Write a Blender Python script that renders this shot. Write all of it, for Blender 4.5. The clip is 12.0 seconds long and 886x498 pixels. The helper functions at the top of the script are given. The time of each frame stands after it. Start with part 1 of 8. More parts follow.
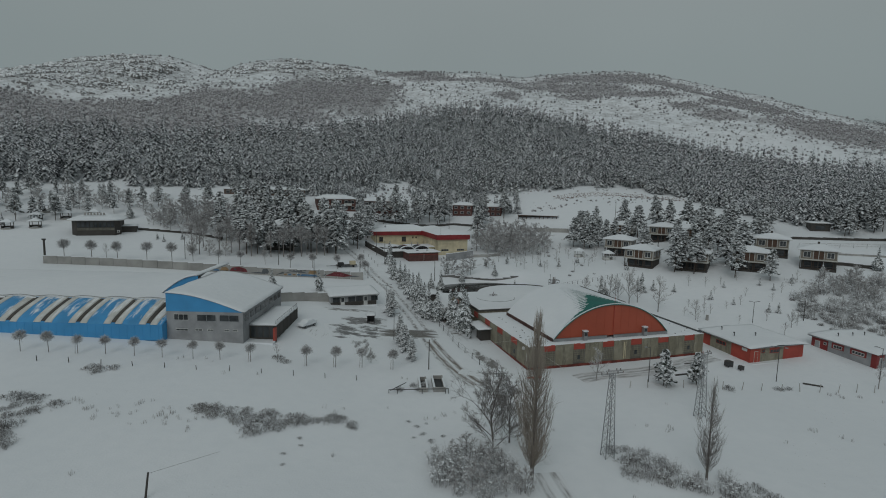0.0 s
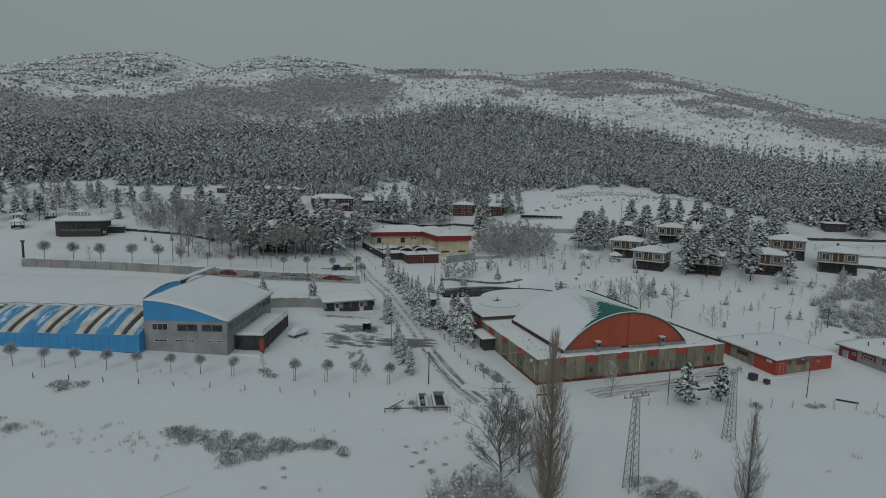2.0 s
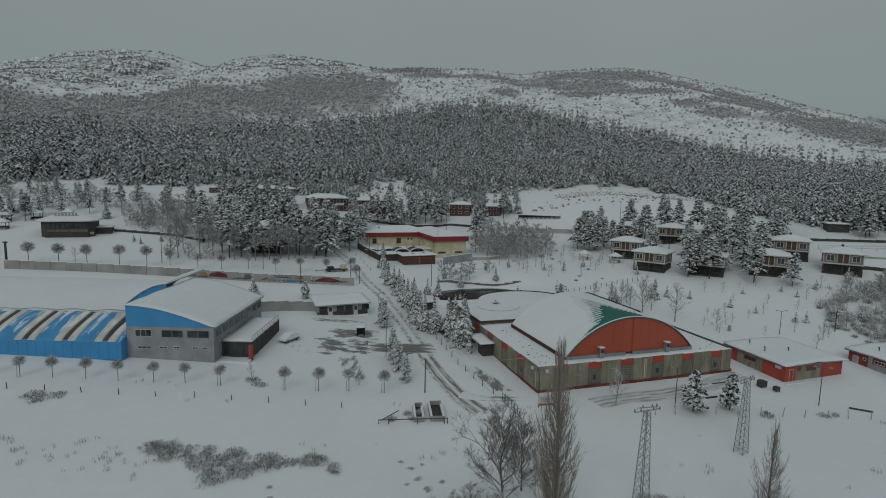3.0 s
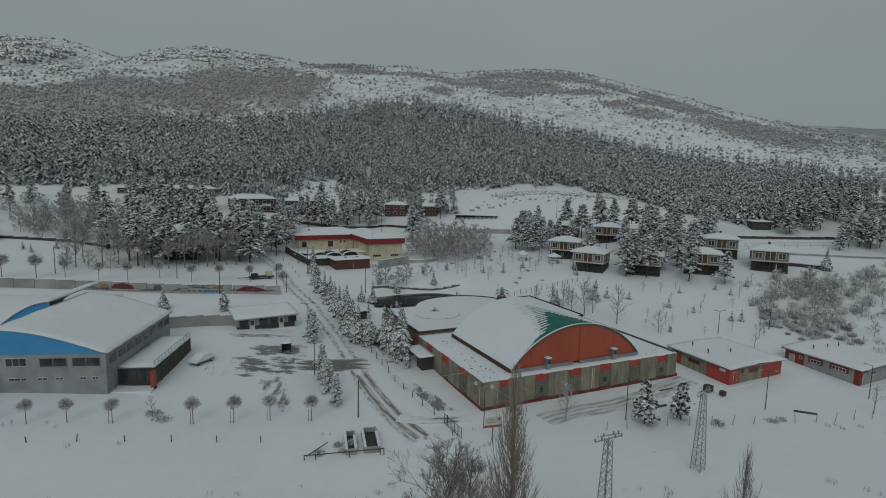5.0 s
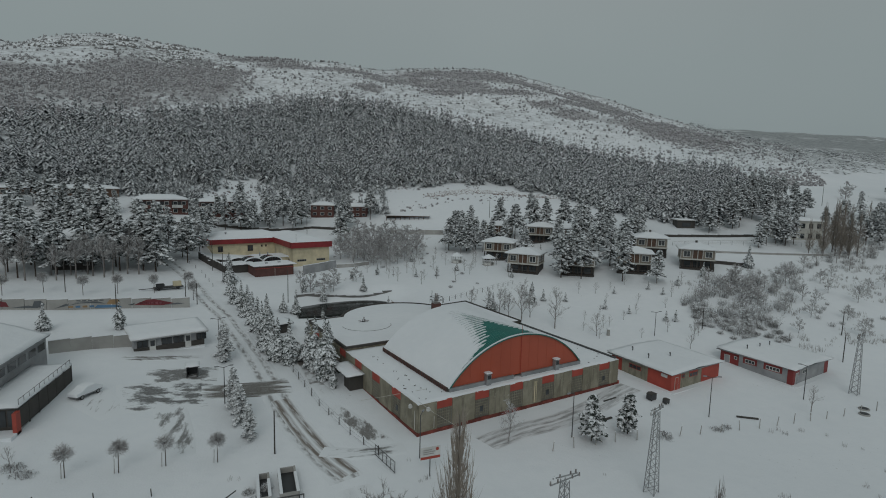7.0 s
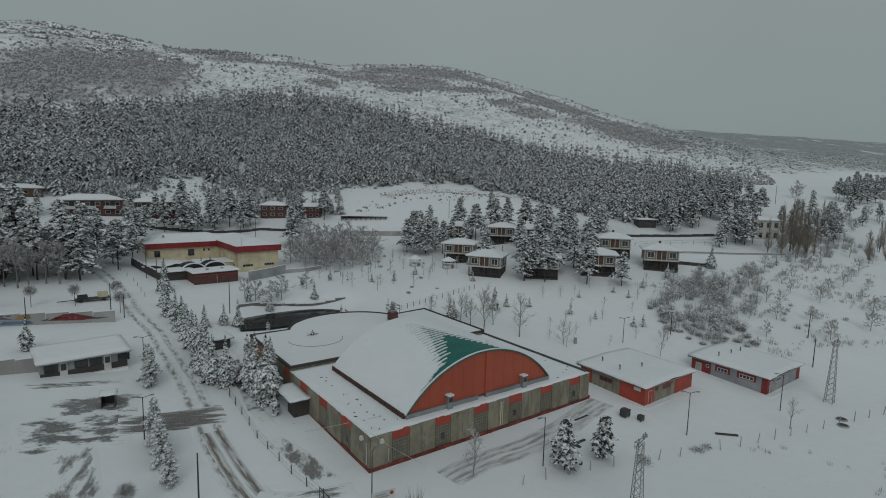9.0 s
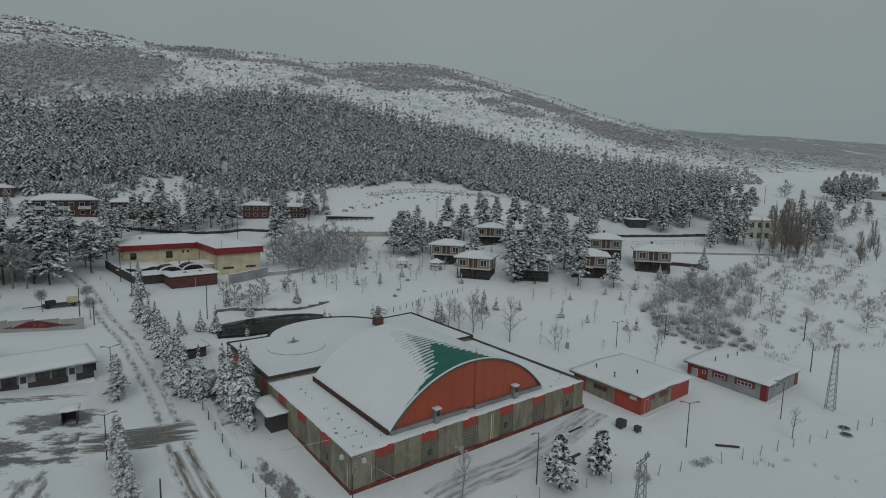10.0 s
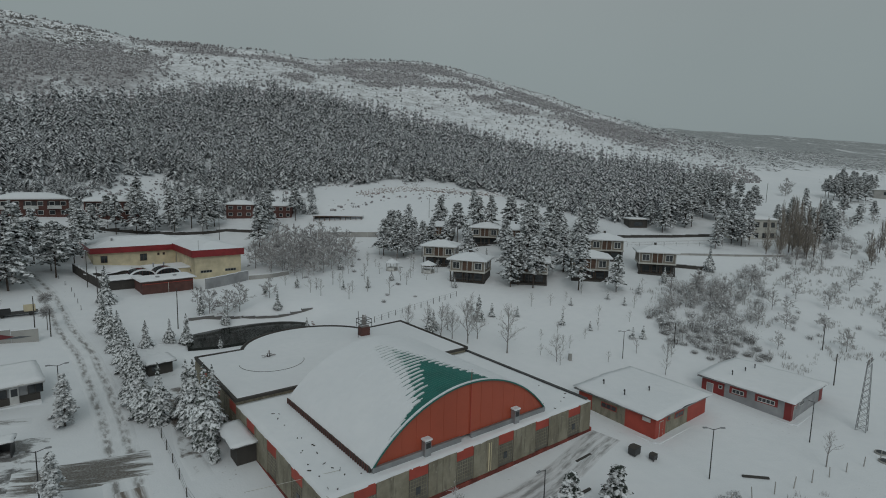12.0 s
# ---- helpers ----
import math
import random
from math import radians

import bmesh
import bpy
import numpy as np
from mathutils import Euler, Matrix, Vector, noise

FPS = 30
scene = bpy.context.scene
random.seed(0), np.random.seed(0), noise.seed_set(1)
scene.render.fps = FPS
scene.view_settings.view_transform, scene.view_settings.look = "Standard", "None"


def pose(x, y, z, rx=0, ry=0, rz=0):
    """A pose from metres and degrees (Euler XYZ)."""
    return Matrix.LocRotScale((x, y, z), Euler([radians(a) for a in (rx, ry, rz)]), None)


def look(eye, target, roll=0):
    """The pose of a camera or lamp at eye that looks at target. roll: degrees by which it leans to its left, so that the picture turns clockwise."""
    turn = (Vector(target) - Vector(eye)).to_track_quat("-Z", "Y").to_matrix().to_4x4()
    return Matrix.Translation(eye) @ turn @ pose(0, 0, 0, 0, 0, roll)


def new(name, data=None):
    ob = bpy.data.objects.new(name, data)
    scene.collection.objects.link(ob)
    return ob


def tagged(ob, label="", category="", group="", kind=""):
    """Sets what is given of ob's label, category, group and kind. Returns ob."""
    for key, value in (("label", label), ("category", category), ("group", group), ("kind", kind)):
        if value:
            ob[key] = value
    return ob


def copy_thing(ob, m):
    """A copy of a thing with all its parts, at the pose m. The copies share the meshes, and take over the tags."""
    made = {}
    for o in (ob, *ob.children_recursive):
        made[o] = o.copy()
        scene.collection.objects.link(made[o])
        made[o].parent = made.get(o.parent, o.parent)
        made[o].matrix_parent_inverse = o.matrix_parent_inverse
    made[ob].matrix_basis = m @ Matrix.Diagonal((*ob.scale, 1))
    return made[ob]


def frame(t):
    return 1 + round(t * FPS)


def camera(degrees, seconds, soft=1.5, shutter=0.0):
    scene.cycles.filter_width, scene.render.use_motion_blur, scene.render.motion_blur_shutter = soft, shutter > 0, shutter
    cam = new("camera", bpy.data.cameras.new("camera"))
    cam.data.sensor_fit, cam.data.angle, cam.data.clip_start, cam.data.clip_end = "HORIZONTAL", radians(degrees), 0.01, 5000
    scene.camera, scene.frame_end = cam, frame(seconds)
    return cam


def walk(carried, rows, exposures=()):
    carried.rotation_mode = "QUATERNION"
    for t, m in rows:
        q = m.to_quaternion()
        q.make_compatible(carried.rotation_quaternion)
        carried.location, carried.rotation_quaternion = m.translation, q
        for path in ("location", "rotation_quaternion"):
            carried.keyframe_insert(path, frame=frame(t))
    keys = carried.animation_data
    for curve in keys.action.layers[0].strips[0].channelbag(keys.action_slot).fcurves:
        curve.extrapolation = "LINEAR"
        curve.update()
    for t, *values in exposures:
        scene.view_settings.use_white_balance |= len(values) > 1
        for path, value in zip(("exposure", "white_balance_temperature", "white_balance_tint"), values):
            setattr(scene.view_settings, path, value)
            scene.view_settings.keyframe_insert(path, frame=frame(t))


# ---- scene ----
cam = camera(79.10, 12.0, 1.0)
walk(cam, [
    (0, pose(0.000, 0.000, 34.329, 82.837, -1.310, 0.164)),
    (0.5, pose(0.003, 1.938, 34.318, 82.827, -1.298, 0.113)),
    (1, pose(-0.047, 3.967, 34.288, 82.802, -1.317, 0.112)),
    (1.5, pose(-0.128, 5.904, 34.203, 82.779, -1.328, 0.109)),
    (2, pose(-0.229, 7.903, 34.126, 82.768, -1.312, 0.145)),
    (2.5, pose(-0.329, 9.873, 34.068, 82.745, -1.329, 0.156)),
    (4.5, pose(-0.034, 18.052, 34.046, 82.777, -1.315, -4.909)),
    (5, pose(0.173, 20.179, 34.100, 82.816, -1.318, -7.069)),
    (5.5, pose(0.420, 22.239, 34.127, 82.831, -1.323, -8.840)),
    (6, pose(0.795, 24.344, 34.167, 82.850, -1.324, -10.766)),
    (6.5, pose(1.254, 26.384, 34.179, 82.869, -1.335, -12.780)),
    (7, pose(1.721, 28.446, 34.206, 82.882, -1.356, -14.379)),
    (9, pose(4.516, 36.700, 34.387, 82.822, -1.401, -18.699)),
    (9.5, pose(5.286, 38.667, 34.394, 82.780, -1.409, -19.445)),
    (10, pose(6.148, 40.742, 34.415, 82.784, -1.403, -19.944)),
    (10.5, pose(6.969, 42.796, 34.322, 82.763, -1.401, -20.140)),
    (11, pose(7.851, 44.861, 34.257, 82.729, -1.420, -20.339)),
    (11.5, pose(8.639, 46.864, 34.224, 82.688, -1.400, -20.531)),
    (12, pose(9.448, 48.956, 34.144, 82.672, -1.406, -20.672)),
], [(0, -0.12), (6, -0.06), (12, 0.0)])

# ---- light ----
world = bpy.data.worlds.new("overcast")
scene.world = world
world.use_nodes = True
wt = world.node_tree
wt.nodes.clear()
w_out = wt.nodes.new("ShaderNodeOutputWorld")
w_bg = wt.nodes.new("ShaderNodeBackground")
w_sky = wt.nodes.new("ShaderNodeTexSky")
w_sky.sky_type, w_sky.sun_disc = "NISHITA", False
w_sky.sun_elevation, w_sky.sun_rotation = radians(38), radians(200)
w_sky.dust_density, w_sky.air_density = 4.0, 1.0
w_grey = wt.nodes.new("ShaderNodeHueSaturation")
w_grey.inputs["Saturation"].default_value = 0.12
w_grey.inputs["Value"].default_value = 0.10
w_tc = wt.nodes.new("ShaderNodeTexCoord")
w_sep = wt.nodes.new("ShaderNodeSeparateXYZ")
w_ramp = wt.nodes.new("ShaderNodeValToRGB")
w_ramp.color_ramp.elements[0].position, w_ramp.color_ramp.elements[0].color = 0.0, (0.216, 0.264, 0.271, 1)
w_ramp.color_ramp.elements[1].position, w_ramp.color_ramp.elements[1].color = 1.0, (0.291, 0.325, 0.332, 1)
for at, col in ((0.08, (0.226, 0.272, 0.279)), (0.2, (0.235, 0.281, 0.287)), (0.36, (0.261, 0.30, 0.305)), (0.6, (0.257, 0.304, 0.309))):
    el = w_ramp.color_ramp.elements.new(at)
    el.color = (*col, 1)
w_noise = wt.nodes.new("ShaderNodeTexNoise")
w_noise.inputs["Scale"].default_value, w_noise.inputs["Detail"].default_value = 2.2, 3.0
w_cl = wt.nodes.new("ShaderNodeMapRange")
w_cl.inputs["From Min"].default_value, w_cl.inputs["From Max"].default_value = 0.3, 0.7
w_cl.inputs["To Min"].default_value, w_cl.inputs["To Max"].default_value = 0.97, 1.03
w_mul = wt.nodes.new("ShaderNodeVectorMath")
w_mul.operation = "SCALE"
w_mix = wt.nodes.new("ShaderNodeMixRGB")
w_mix.inputs["Fac"].default_value = 0.94
wt.links.new(w_tc.outputs["Generated"], w_sep.inputs[0])
wt.links.new(w_sep.outputs["Z"], w_ramp.inputs["Fac"])
wt.links.new(w_tc.outputs["Generated"], w_noise.inputs["Vector"])
wt.links.new(w_noise.outputs["Fac"], w_cl.inputs["Value"])
wt.links.new(w_ramp.outputs["Color"], w_mul.inputs[0])
wt.links.new(w_cl.outputs["Result"], w_mul.inputs["Scale"])
wt.links.new(w_sky.outputs["Color"], w_grey.inputs["Color"])
wt.links.new(w_grey.outputs["Color"], w_mix.inputs[1])
wt.links.new(w_mul.outputs["Vector"], w_mix.inputs[2])
wt.links.new(w_mix.outputs["Color"], w_bg.inputs["Color"])
w_bg.inputs["Strength"].default_value = 1.0
wt.links.new(w_bg.outputs["Background"], w_out.inputs["Surface"])

sun = new("sun", bpy.data.lights.new("sun", "SUN"))
sun.data.energy, sun.data.angle, sun.data.color = 0.5, radians(35), (0.985, 0.985, 0.955)
sun.matrix_world = look((0, 0, 300), (0 + 60, 0 + 200, 300 - 165))
scene.view_settings.exposure = 0.0


# ---- materials ----
class Mat:
    """A node material, with short calls for its nodes."""

    def __init__(self, name, rough=0.8, metal=0.0):
        self.m = bpy.data.materials.new(name)
        self.m.use_nodes = True
        self.t = self.m.node_tree
        self.b = self.t.nodes["Principled BSDF"]
        self.b.inputs["Roughness"].default_value = rough
        self.b.inputs["Metallic"].default_value = metal
        self.coord = self.node("ShaderNodeTexCoord").outputs["Object"]

    def node(self, kind, **inputs):
        n = self.t.nodes.new(kind)
        for k, v in inputs.items():
            self.put(n.inputs[k.replace("_", " ")], v)
        return n

    def put(self, socket, v):
        if isinstance(v, bpy.types.NodeSocket):
            self.t.links.new(v, socket)
        elif isinstance(v, tuple) and len(v) == 3 and socket.type == "RGBA":
            socket.default_value = (*v, 1)
        else:
            socket.default_value = v

    def noise(self, scale, detail=3.0, vec=None, rough=0.55):
        return self.node("ShaderNodeTexNoise", Vector=vec or self.coord, Scale=scale, Detail=detail, Roughness=rough).outputs["Fac"]

    def ramp(self, fac, lo, hi, a=0.0, b=1.0):
        return self.node("ShaderNodeMapRange", Value=fac, From_Min=lo, From_Max=hi, To_Min=a, To_Max=b).outputs["Result"]

    def mix(self, fac, a, b):
        n = self.node("ShaderNodeMixRGB")
        self.put(n.inputs[0], fac)
        self.put(n.inputs[1], a)
        self.put(n.inputs[2], b)
        return n.outputs["Color"]

    def math(self, op, a, b=0.0):
        n = self.node("ShaderNodeMath")
        n.operation = op
        self.put(n.inputs[0], a)
        self.put(n.inputs[1], b)
        return n.outputs["Value"]

    def normal_z(self):
        g = self.node("ShaderNodeNewGeometry")
        return self.node("ShaderNodeSeparateXYZ", Vector=g.outputs["Normal"]).outputs["Z"]

    def world_pos(self):
        return self.node("ShaderNodeNewGeometry").outputs["Position"]

    def bump(self, height, strength=0.3, dist=0.05):
        n = self.node("ShaderNodeBump", Height=height, Strength=strength, Distance=dist)
        self.put(self.b.inputs["Normal"], n.outputs["Normal"])

    def color(self, c):
        self.put(self.b.inputs["Base Color"], c)
        return self.m


SNOW = (0.80, 0.825, 0.85)


def plain(name, col, rough=0.8, metal=0.0, var=0.18, scale=1.2, grime=0.25):
    """A painted or raw surface with stains at a large scale and grain at a small one."""
    k = Mat(name, rough, metal)
    big, fine = k.noise(scale * 0.35, 4), k.noise(scale * 9, 2)
    dark = tuple(c * (1 - grime) for c in col)
    pale = tuple(min(1, c * (1 + var)) for c in col)
    c = k.mix(k.ramp(big, 0.35, 0.7), dark, pale)
    c = k.mix(k.ramp(fine, 0.3, 0.75, 0.0, 0.35), c, col)
    k.bump(fine, 0.25, 0.02)
    return k.color(c)


def snowy(name, col, line=0.25, soft=0.25, scale=1.5, rough=0.8, amount=1.0, col2=None, wild=0.55):
    """A dark stuff with snow lying on what faces up."""
    k = Mat(name, rough)
    pos = k.world_pos()
    n = k.noise(scale, 2.0, pos)
    up = k.math("ADD", k.normal_z(), k.ramp(n, 0.25, 0.75, -wild, wild))
    fac = k.ramp(up, line, line + soft, 0.0, amount)
    base = col if col2 is None else k.mix(k.ramp(k.noise(scale * 0.13, 1.0, pos), 0.35, 0.65), col, col2)
    return k.color(k.mix(fac, base, SNOW))


def snow_material(name, dirt=0.0, scale=1.0):
    k = Mat(name, 0.65)
    pos = k.world_pos()
    big, mid, fine = k.noise(0.03 * scale, 4, pos), k.noise(0.45 * scale, 3, pos), k.noise(6.0 * scale, 3, pos)
    c = k.mix(k.ramp(big, 0.3, 0.7), (0.74, 0.77, 0.80), (0.82, 0.84, 0.865))
    c = k.mix(k.ramp(mid, 0.35, 0.75, 0.0, 0.35), c, (0.70, 0.735, 0.77))
    if dirt:
        c = k.mix(k.ramp(k.noise(0.9, 5, pos), 0.6, 0.72, 0.0, dirt), c, (0.12, 0.105, 0.09))
    k.bump(k.math("ADD", fine, k.math("MULTIPLY", mid, 2.5)), 0.5, 0.08)
    return k.color(c)


m_roof_snow = snow_material("roof_snow", scale=1.7)


# plots of dense brush and of crags on the hill: middle and half widths
BRUSH = ((-150, 450, 58, 62), (-112, 515, 62, 58), (-85, 572, 36, 48), (-68, 606, 20, 22), (-292, 380, 55, 36), (-212, 396, 55, 26), (-205, 450, 24, 50), (140, 645, 48, 17), (190, 640, 60, 20), (240, 630, 50, 20), (152, 602, 44, 20), (64, 573, 14, 20), (143, 568, 24, 14), (230, 534, 18, 13), (250, 503, 22, 14), (-46, 664, 42, 12), (300, 600, 60, 24), (352, 480, 60, 50), (110, 622, 55, 12), (50, 640, 50, 12), (205, 575, 45, 14), (300, 545, 50, 15), (-10, 642, 40, 12), (-232, 346, 62, 40), (-166, 376, 46, 34), (-285, 345, 50, 32))
CRAGS = ((-385, 560, 120, 100), (-330, 470, 60, 40), (-155, 622, 90, 40))


def ground_material():
    """Snow over grass: weed stalks and dark soil come through in broken patches; the high slopes are rock and scrub with thin snow."""
    k = Mat("snowfield", 0.7)
    pos = k.world_pos()
    x, y, z = (k.node("ShaderNodeSeparateXYZ", Vector=pos).outputs[c] for c in "XYZ")
    big, mid, fine = k.noise(0.02, 4, pos), k.noise(0.5, 4, pos), k.noise(5.0, 3, pos)
    c = k.mix(k.ramp(big, 0.3, 0.7), (0.74, 0.77, 0.80), (0.82, 0.84, 0.865))
    c = k.mix(k.ramp(mid, 0.4, 0.75, 0.0, 0.3), c, (0.69, 0.725, 0.76))
    # weed flecks in the meadow
    weeds = k.math("MULTIPLY", k.ramp(k.noise(2.6, 4, pos, 0.7), 0.66, 0.72), k.ramp(k.noise(0.07, 3, pos), 0.50, 0.62))
    c = k.mix(k.math("MULTIPLY", weeds, 0.7), c, (0.16, 0.14, 0.11))
    # thin scrub on the slopes above the woods
    high = k.ramp(z, 55.0, 95.0)
    thin = k.ramp(k.noise(0.09, 7, pos, 0.72), 0.43, 0.56)
    thin = k.math("MULTIPLY", k.math("MULTIPLY", thin, high), k.ramp(k.noise(0.33, 5, pos, 0.75), 0.40, 0.62, 0.2, 1.0))
    c = k.mix(k.math("MULTIPLY", thin, 0.62), c, k.mix(k.ramp(mid, 0.4, 0.6), (0.115, 0.105, 0.10), (0.19, 0.18, 0.17)))
    # dense brush on parts of the hill, and bare crags
    rim = k.ramp(k.noise(0.02, 6, pos, 0.7), 0.3, 0.7, -0.45, 0.45)

    def plots(ellipses):
        out = None
        for cx, cy, rx, ry in ellipses:
            ex = k.math("DIVIDE", k.math("SUBTRACT", x, float(cx)), float(rx))
            ey = k.math("DIVIDE", k.math("SUBTRACT", y, float(cy)), float(ry))
            d = k.math("SQRT", k.math("ADD", k.math("MULTIPLY", ex, ex), k.math("MULTIPLY", ey, ey)))
            m = k.ramp(k.math("ADD", d, rim), 0.75, 1.15, 1.0, 0.0)
            out = m if out is None else k.math("MAXIMUM", out, m)
        return out

    speck = k.ramp(k.noise(0.5, 5, pos, 0.75), 0.36, 0.56, 0.25, 0.85)
    c = k.mix(k.math("MULTIPLY", plots(BRUSH), speck), c, k.mix(k.ramp(mid, 0.4, 0.6), (0.18, 0.165, 0.172), (0.25, 0.235, 0.24)))
    # the far side of the valley is closed wood with small clearings; haze greys its colour
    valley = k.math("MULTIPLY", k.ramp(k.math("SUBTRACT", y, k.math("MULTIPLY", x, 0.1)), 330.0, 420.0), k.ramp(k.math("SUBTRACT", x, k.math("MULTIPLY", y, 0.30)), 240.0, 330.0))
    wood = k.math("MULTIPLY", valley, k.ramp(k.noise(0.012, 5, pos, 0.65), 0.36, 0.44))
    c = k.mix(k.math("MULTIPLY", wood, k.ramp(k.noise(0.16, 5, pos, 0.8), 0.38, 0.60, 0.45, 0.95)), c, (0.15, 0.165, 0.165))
    crag = k.ramp(k.noise(0.14, 9, pos, 0.8), 0.50, 0.56)
    c = k.mix(k.math("MULTIPLY", k.math("MULTIPLY", crag, plots(CRAGS)), 0.75), c, (0.12, 0.115, 0.112))
    k.bump(k.math("ADD", fine, k.math("MULTIPLY", mid, 3.0)), 0.28, 0.1)
    return k.color(c)


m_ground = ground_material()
m_white = plain("white_paint", (0.60, 0.60, 0.585), 0.6)
m_grey_wall = plain("grey_render", (0.30, 0.305, 0.315), 0.85)
m_pale_wall = plain("pale_render", (0.52, 0.51, 0.47), 0.85)
m_cottage = plain("beige_boarding", (0.215, 0.19, 0.16), 0.85, scale=2.0)
m_lattice = plain("weathered_lattice", (0.145, 0.137, 0.115), 0.85, scale=2.0)


def stained_panel():
    """Beige render with damp runs from above, pale repairs and dark mould."""
    k = Mat("beige_panel", 0.85)
    pos = k.world_pos()
    run = k.node("ShaderNodeMapping", Vector=pos)
    run.inputs["Scale"].default_value = (1.6, 1.6, 0.35)
    streak, blot, fine = k.noise(0.8, 5, run.outputs["Vector"], 0.65), k.noise(0.35, 5, pos, 0.65), k.noise(9.0, 3, pos)
    c = k.mix(k.ramp(blot, 0.4, 0.62), (0.20, 0.182, 0.135), (0.285, 0.265, 0.205))
    c = k.mix(k.ramp(streak, 0.50, 0.66, 0.0, 0.75), c, (0.125, 0.112, 0.085))
    c = k.mix(k.ramp(k.noise(1.7, 4, pos), 0.62, 0.68, 0.0, 0.5), c, (0.34, 0.325, 0.28))
    k.bump(fine, 0.3, 0.02)
    return k.color(c)


m_beige = stained_panel()
m_cream = plain("cream_render", (0.60, 0.53, 0.37), 0.85)
m_red = plain("red_paint", (0.37, 0.06, 0.04), 0.6, grime=0.2)
m_crimson = plain("crimson_paint", (0.235, 0.032, 0.03), 0.6, grime=0.25)
m_orange = plain("orange_red_sheet", (0.385, 0.078, 0.04), 0.45, scale=0.5, grime=0.12, var=0.08)
m_plinth = plain("chipped_red_plinth", (0.19, 0.042, 0.03), 0.75, grime=0.6, scale=2.2, var=0.3)
m_darkred = plain("dark_red_fascia", (0.25, 0.024, 0.028), 0.5)
m_green = plain("green_sheet", (0.010, 0.125, 0.105), 0.4, grime=0.15)
m_blue = plain("blue_sheet", (0.05, 0.28, 0.56), 0.5, grime=0.12, var=0.1, scale=0.6)
m_dark = plain("dark_opening", (0.035, 0.037, 0.04), 0.5)
m_charcoal = plain("charcoal_wood", (0.06, 0.055, 0.05), 0.8)
m_brown = plain("brown_shutter", (0.105, 0.06, 0.04), 0.7, scale=3)
m_brick = plain("red_brick", (0.11, 0.050, 0.043), 0.85, scale=2.5)
m_metal = plain("galvanised_steel", (0.33, 0.34, 0.35), 0.5, 0.6)
m_darkmetal = plain("dark_steel", (0.07, 0.07, 0.072), 0.55, 0.3)
m_concrete = plain("concrete", (0.34, 0.335, 0.32), 0.9, scale=0.7)
m_car = plain("grey_car_paint", (0.20, 0.21, 0.22), 0.4)
m_tyre = plain("black_rubber", (0.025, 0.025, 0.025), 0.7)
m_bark = snowy("bark_with_frost", (0.14, 0.125, 0.115), 0.5, 0.5, 3.0)
m_trunk = plain("pine_bark", (0.075, 0.055, 0.045), 0.9, scale=3)
m_needle = snowy("snow_laden_needles", (0.034, 0.045, 0.041), 0.45, 0.45, 2.8, col2=(0.044, 0.054, 0.044))
m_pine = snowy("snowy_pine_needles", (0.038, 0.048, 0.042), 0.46, 0.5, 1.6, col2=(0.052, 0.060, 0.051))
m_feather = snowy("frosted_pine_needles", (0.12, 0.13, 0.125), 0.34, 0.6, 2.6, amount=0.9, col2=(0.16, 0.166, 0.16))
m_loaded = snowy("pine_needles_under_heaped_snow", (0.028, 0.038, 0.031), 0.60, 0.3, 1.8)
m_needle_far = snowy("snowy_forest_needles", (0.036, 0.045, 0.049), 0.56, 0.42, 0.9, col2=(0.048, 0.057, 0.060), wild=0.42)
# needles of the valley woods, paled so their colour carries the distance haze
m_wood_far = snowy("haze_paled_needles", (0.046, 0.056, 0.056), 0.52, 0.4, 0.5, col2=(0.055, 0.062, 0.06))
m_twig = snowy("frosted_twigs", (0.25, 0.235, 0.225), 0.35, 0.8, 1.2, col2=(0.31, 0.295, 0.28))
m_frost = snowy("pale_frosted_twigs", (0.22, 0.21, 0.205), 0.22, 0.8, 1.2, col2=(0.27, 0.258, 0.25))
m_cane = snowy("dark_twigs", (0.165, 0.153, 0.146), 0.45, 0.7, 1.2, amount=0.8, col2=(0.21, 0.196, 0.186))
m_poplar = snowy("poplar_twigs", (0.19, 0.165, 0.14), 0.85, 0.5, 1.2, amount=0.7, col2=(0.27, 0.235, 0.20))
m_bush = snowy("snowy_bush", (0.20, 0.19, 0.185), 0.02, 0.6, 1.4, col2=(0.22, 0.208, 0.20))
m_haze = snowy("hoar_frosted_twigs", (0.30, 0.288, 0.285), 0.15, 0.8, 1.2, col2=(0.36, 0.347, 0.343))
m_bramble = snowy("dark_bramble", (0.075, 0.067, 0.063), 0.24, 0.5, 1.6, col2=(0.12, 0.106, 0.098))
# scrub of the hill is lightened to include the haze of its distance
m_scrub = snowy("scrub", (0.18, 0.178, 0.182), 0.48, 0.7, 0.9, col2=(0.23, 0.226, 0.228))
m_brush = snowy("leafless_brush", (0.19, 0.18, 0.188), 0.42, 0.9, 0.8, amount=0.8, col2=(0.235, 0.224, 0.23))
m_crag = snowy("crag_rock", (0.12, 0.118, 0.115), 0.42, 0.3, 0.5, col2=(0.17, 0.165, 0.16))
m_rock = snowy("rock", (0.17, 0.115, 0.10), 0.45, 0.3, 1.2)


def glass_material():
    k = Mat("window_glass", 0.08)
    k.b.inputs["Specular IOR Level"].default_value = 0.6
    return k.color(k.mix(k.ramp(k.noise(0.8, 2), 0.3, 0.7), (0.02, 0.024, 0.028), (0.05, 0.056, 0.06)))


m_glass = glass_material()


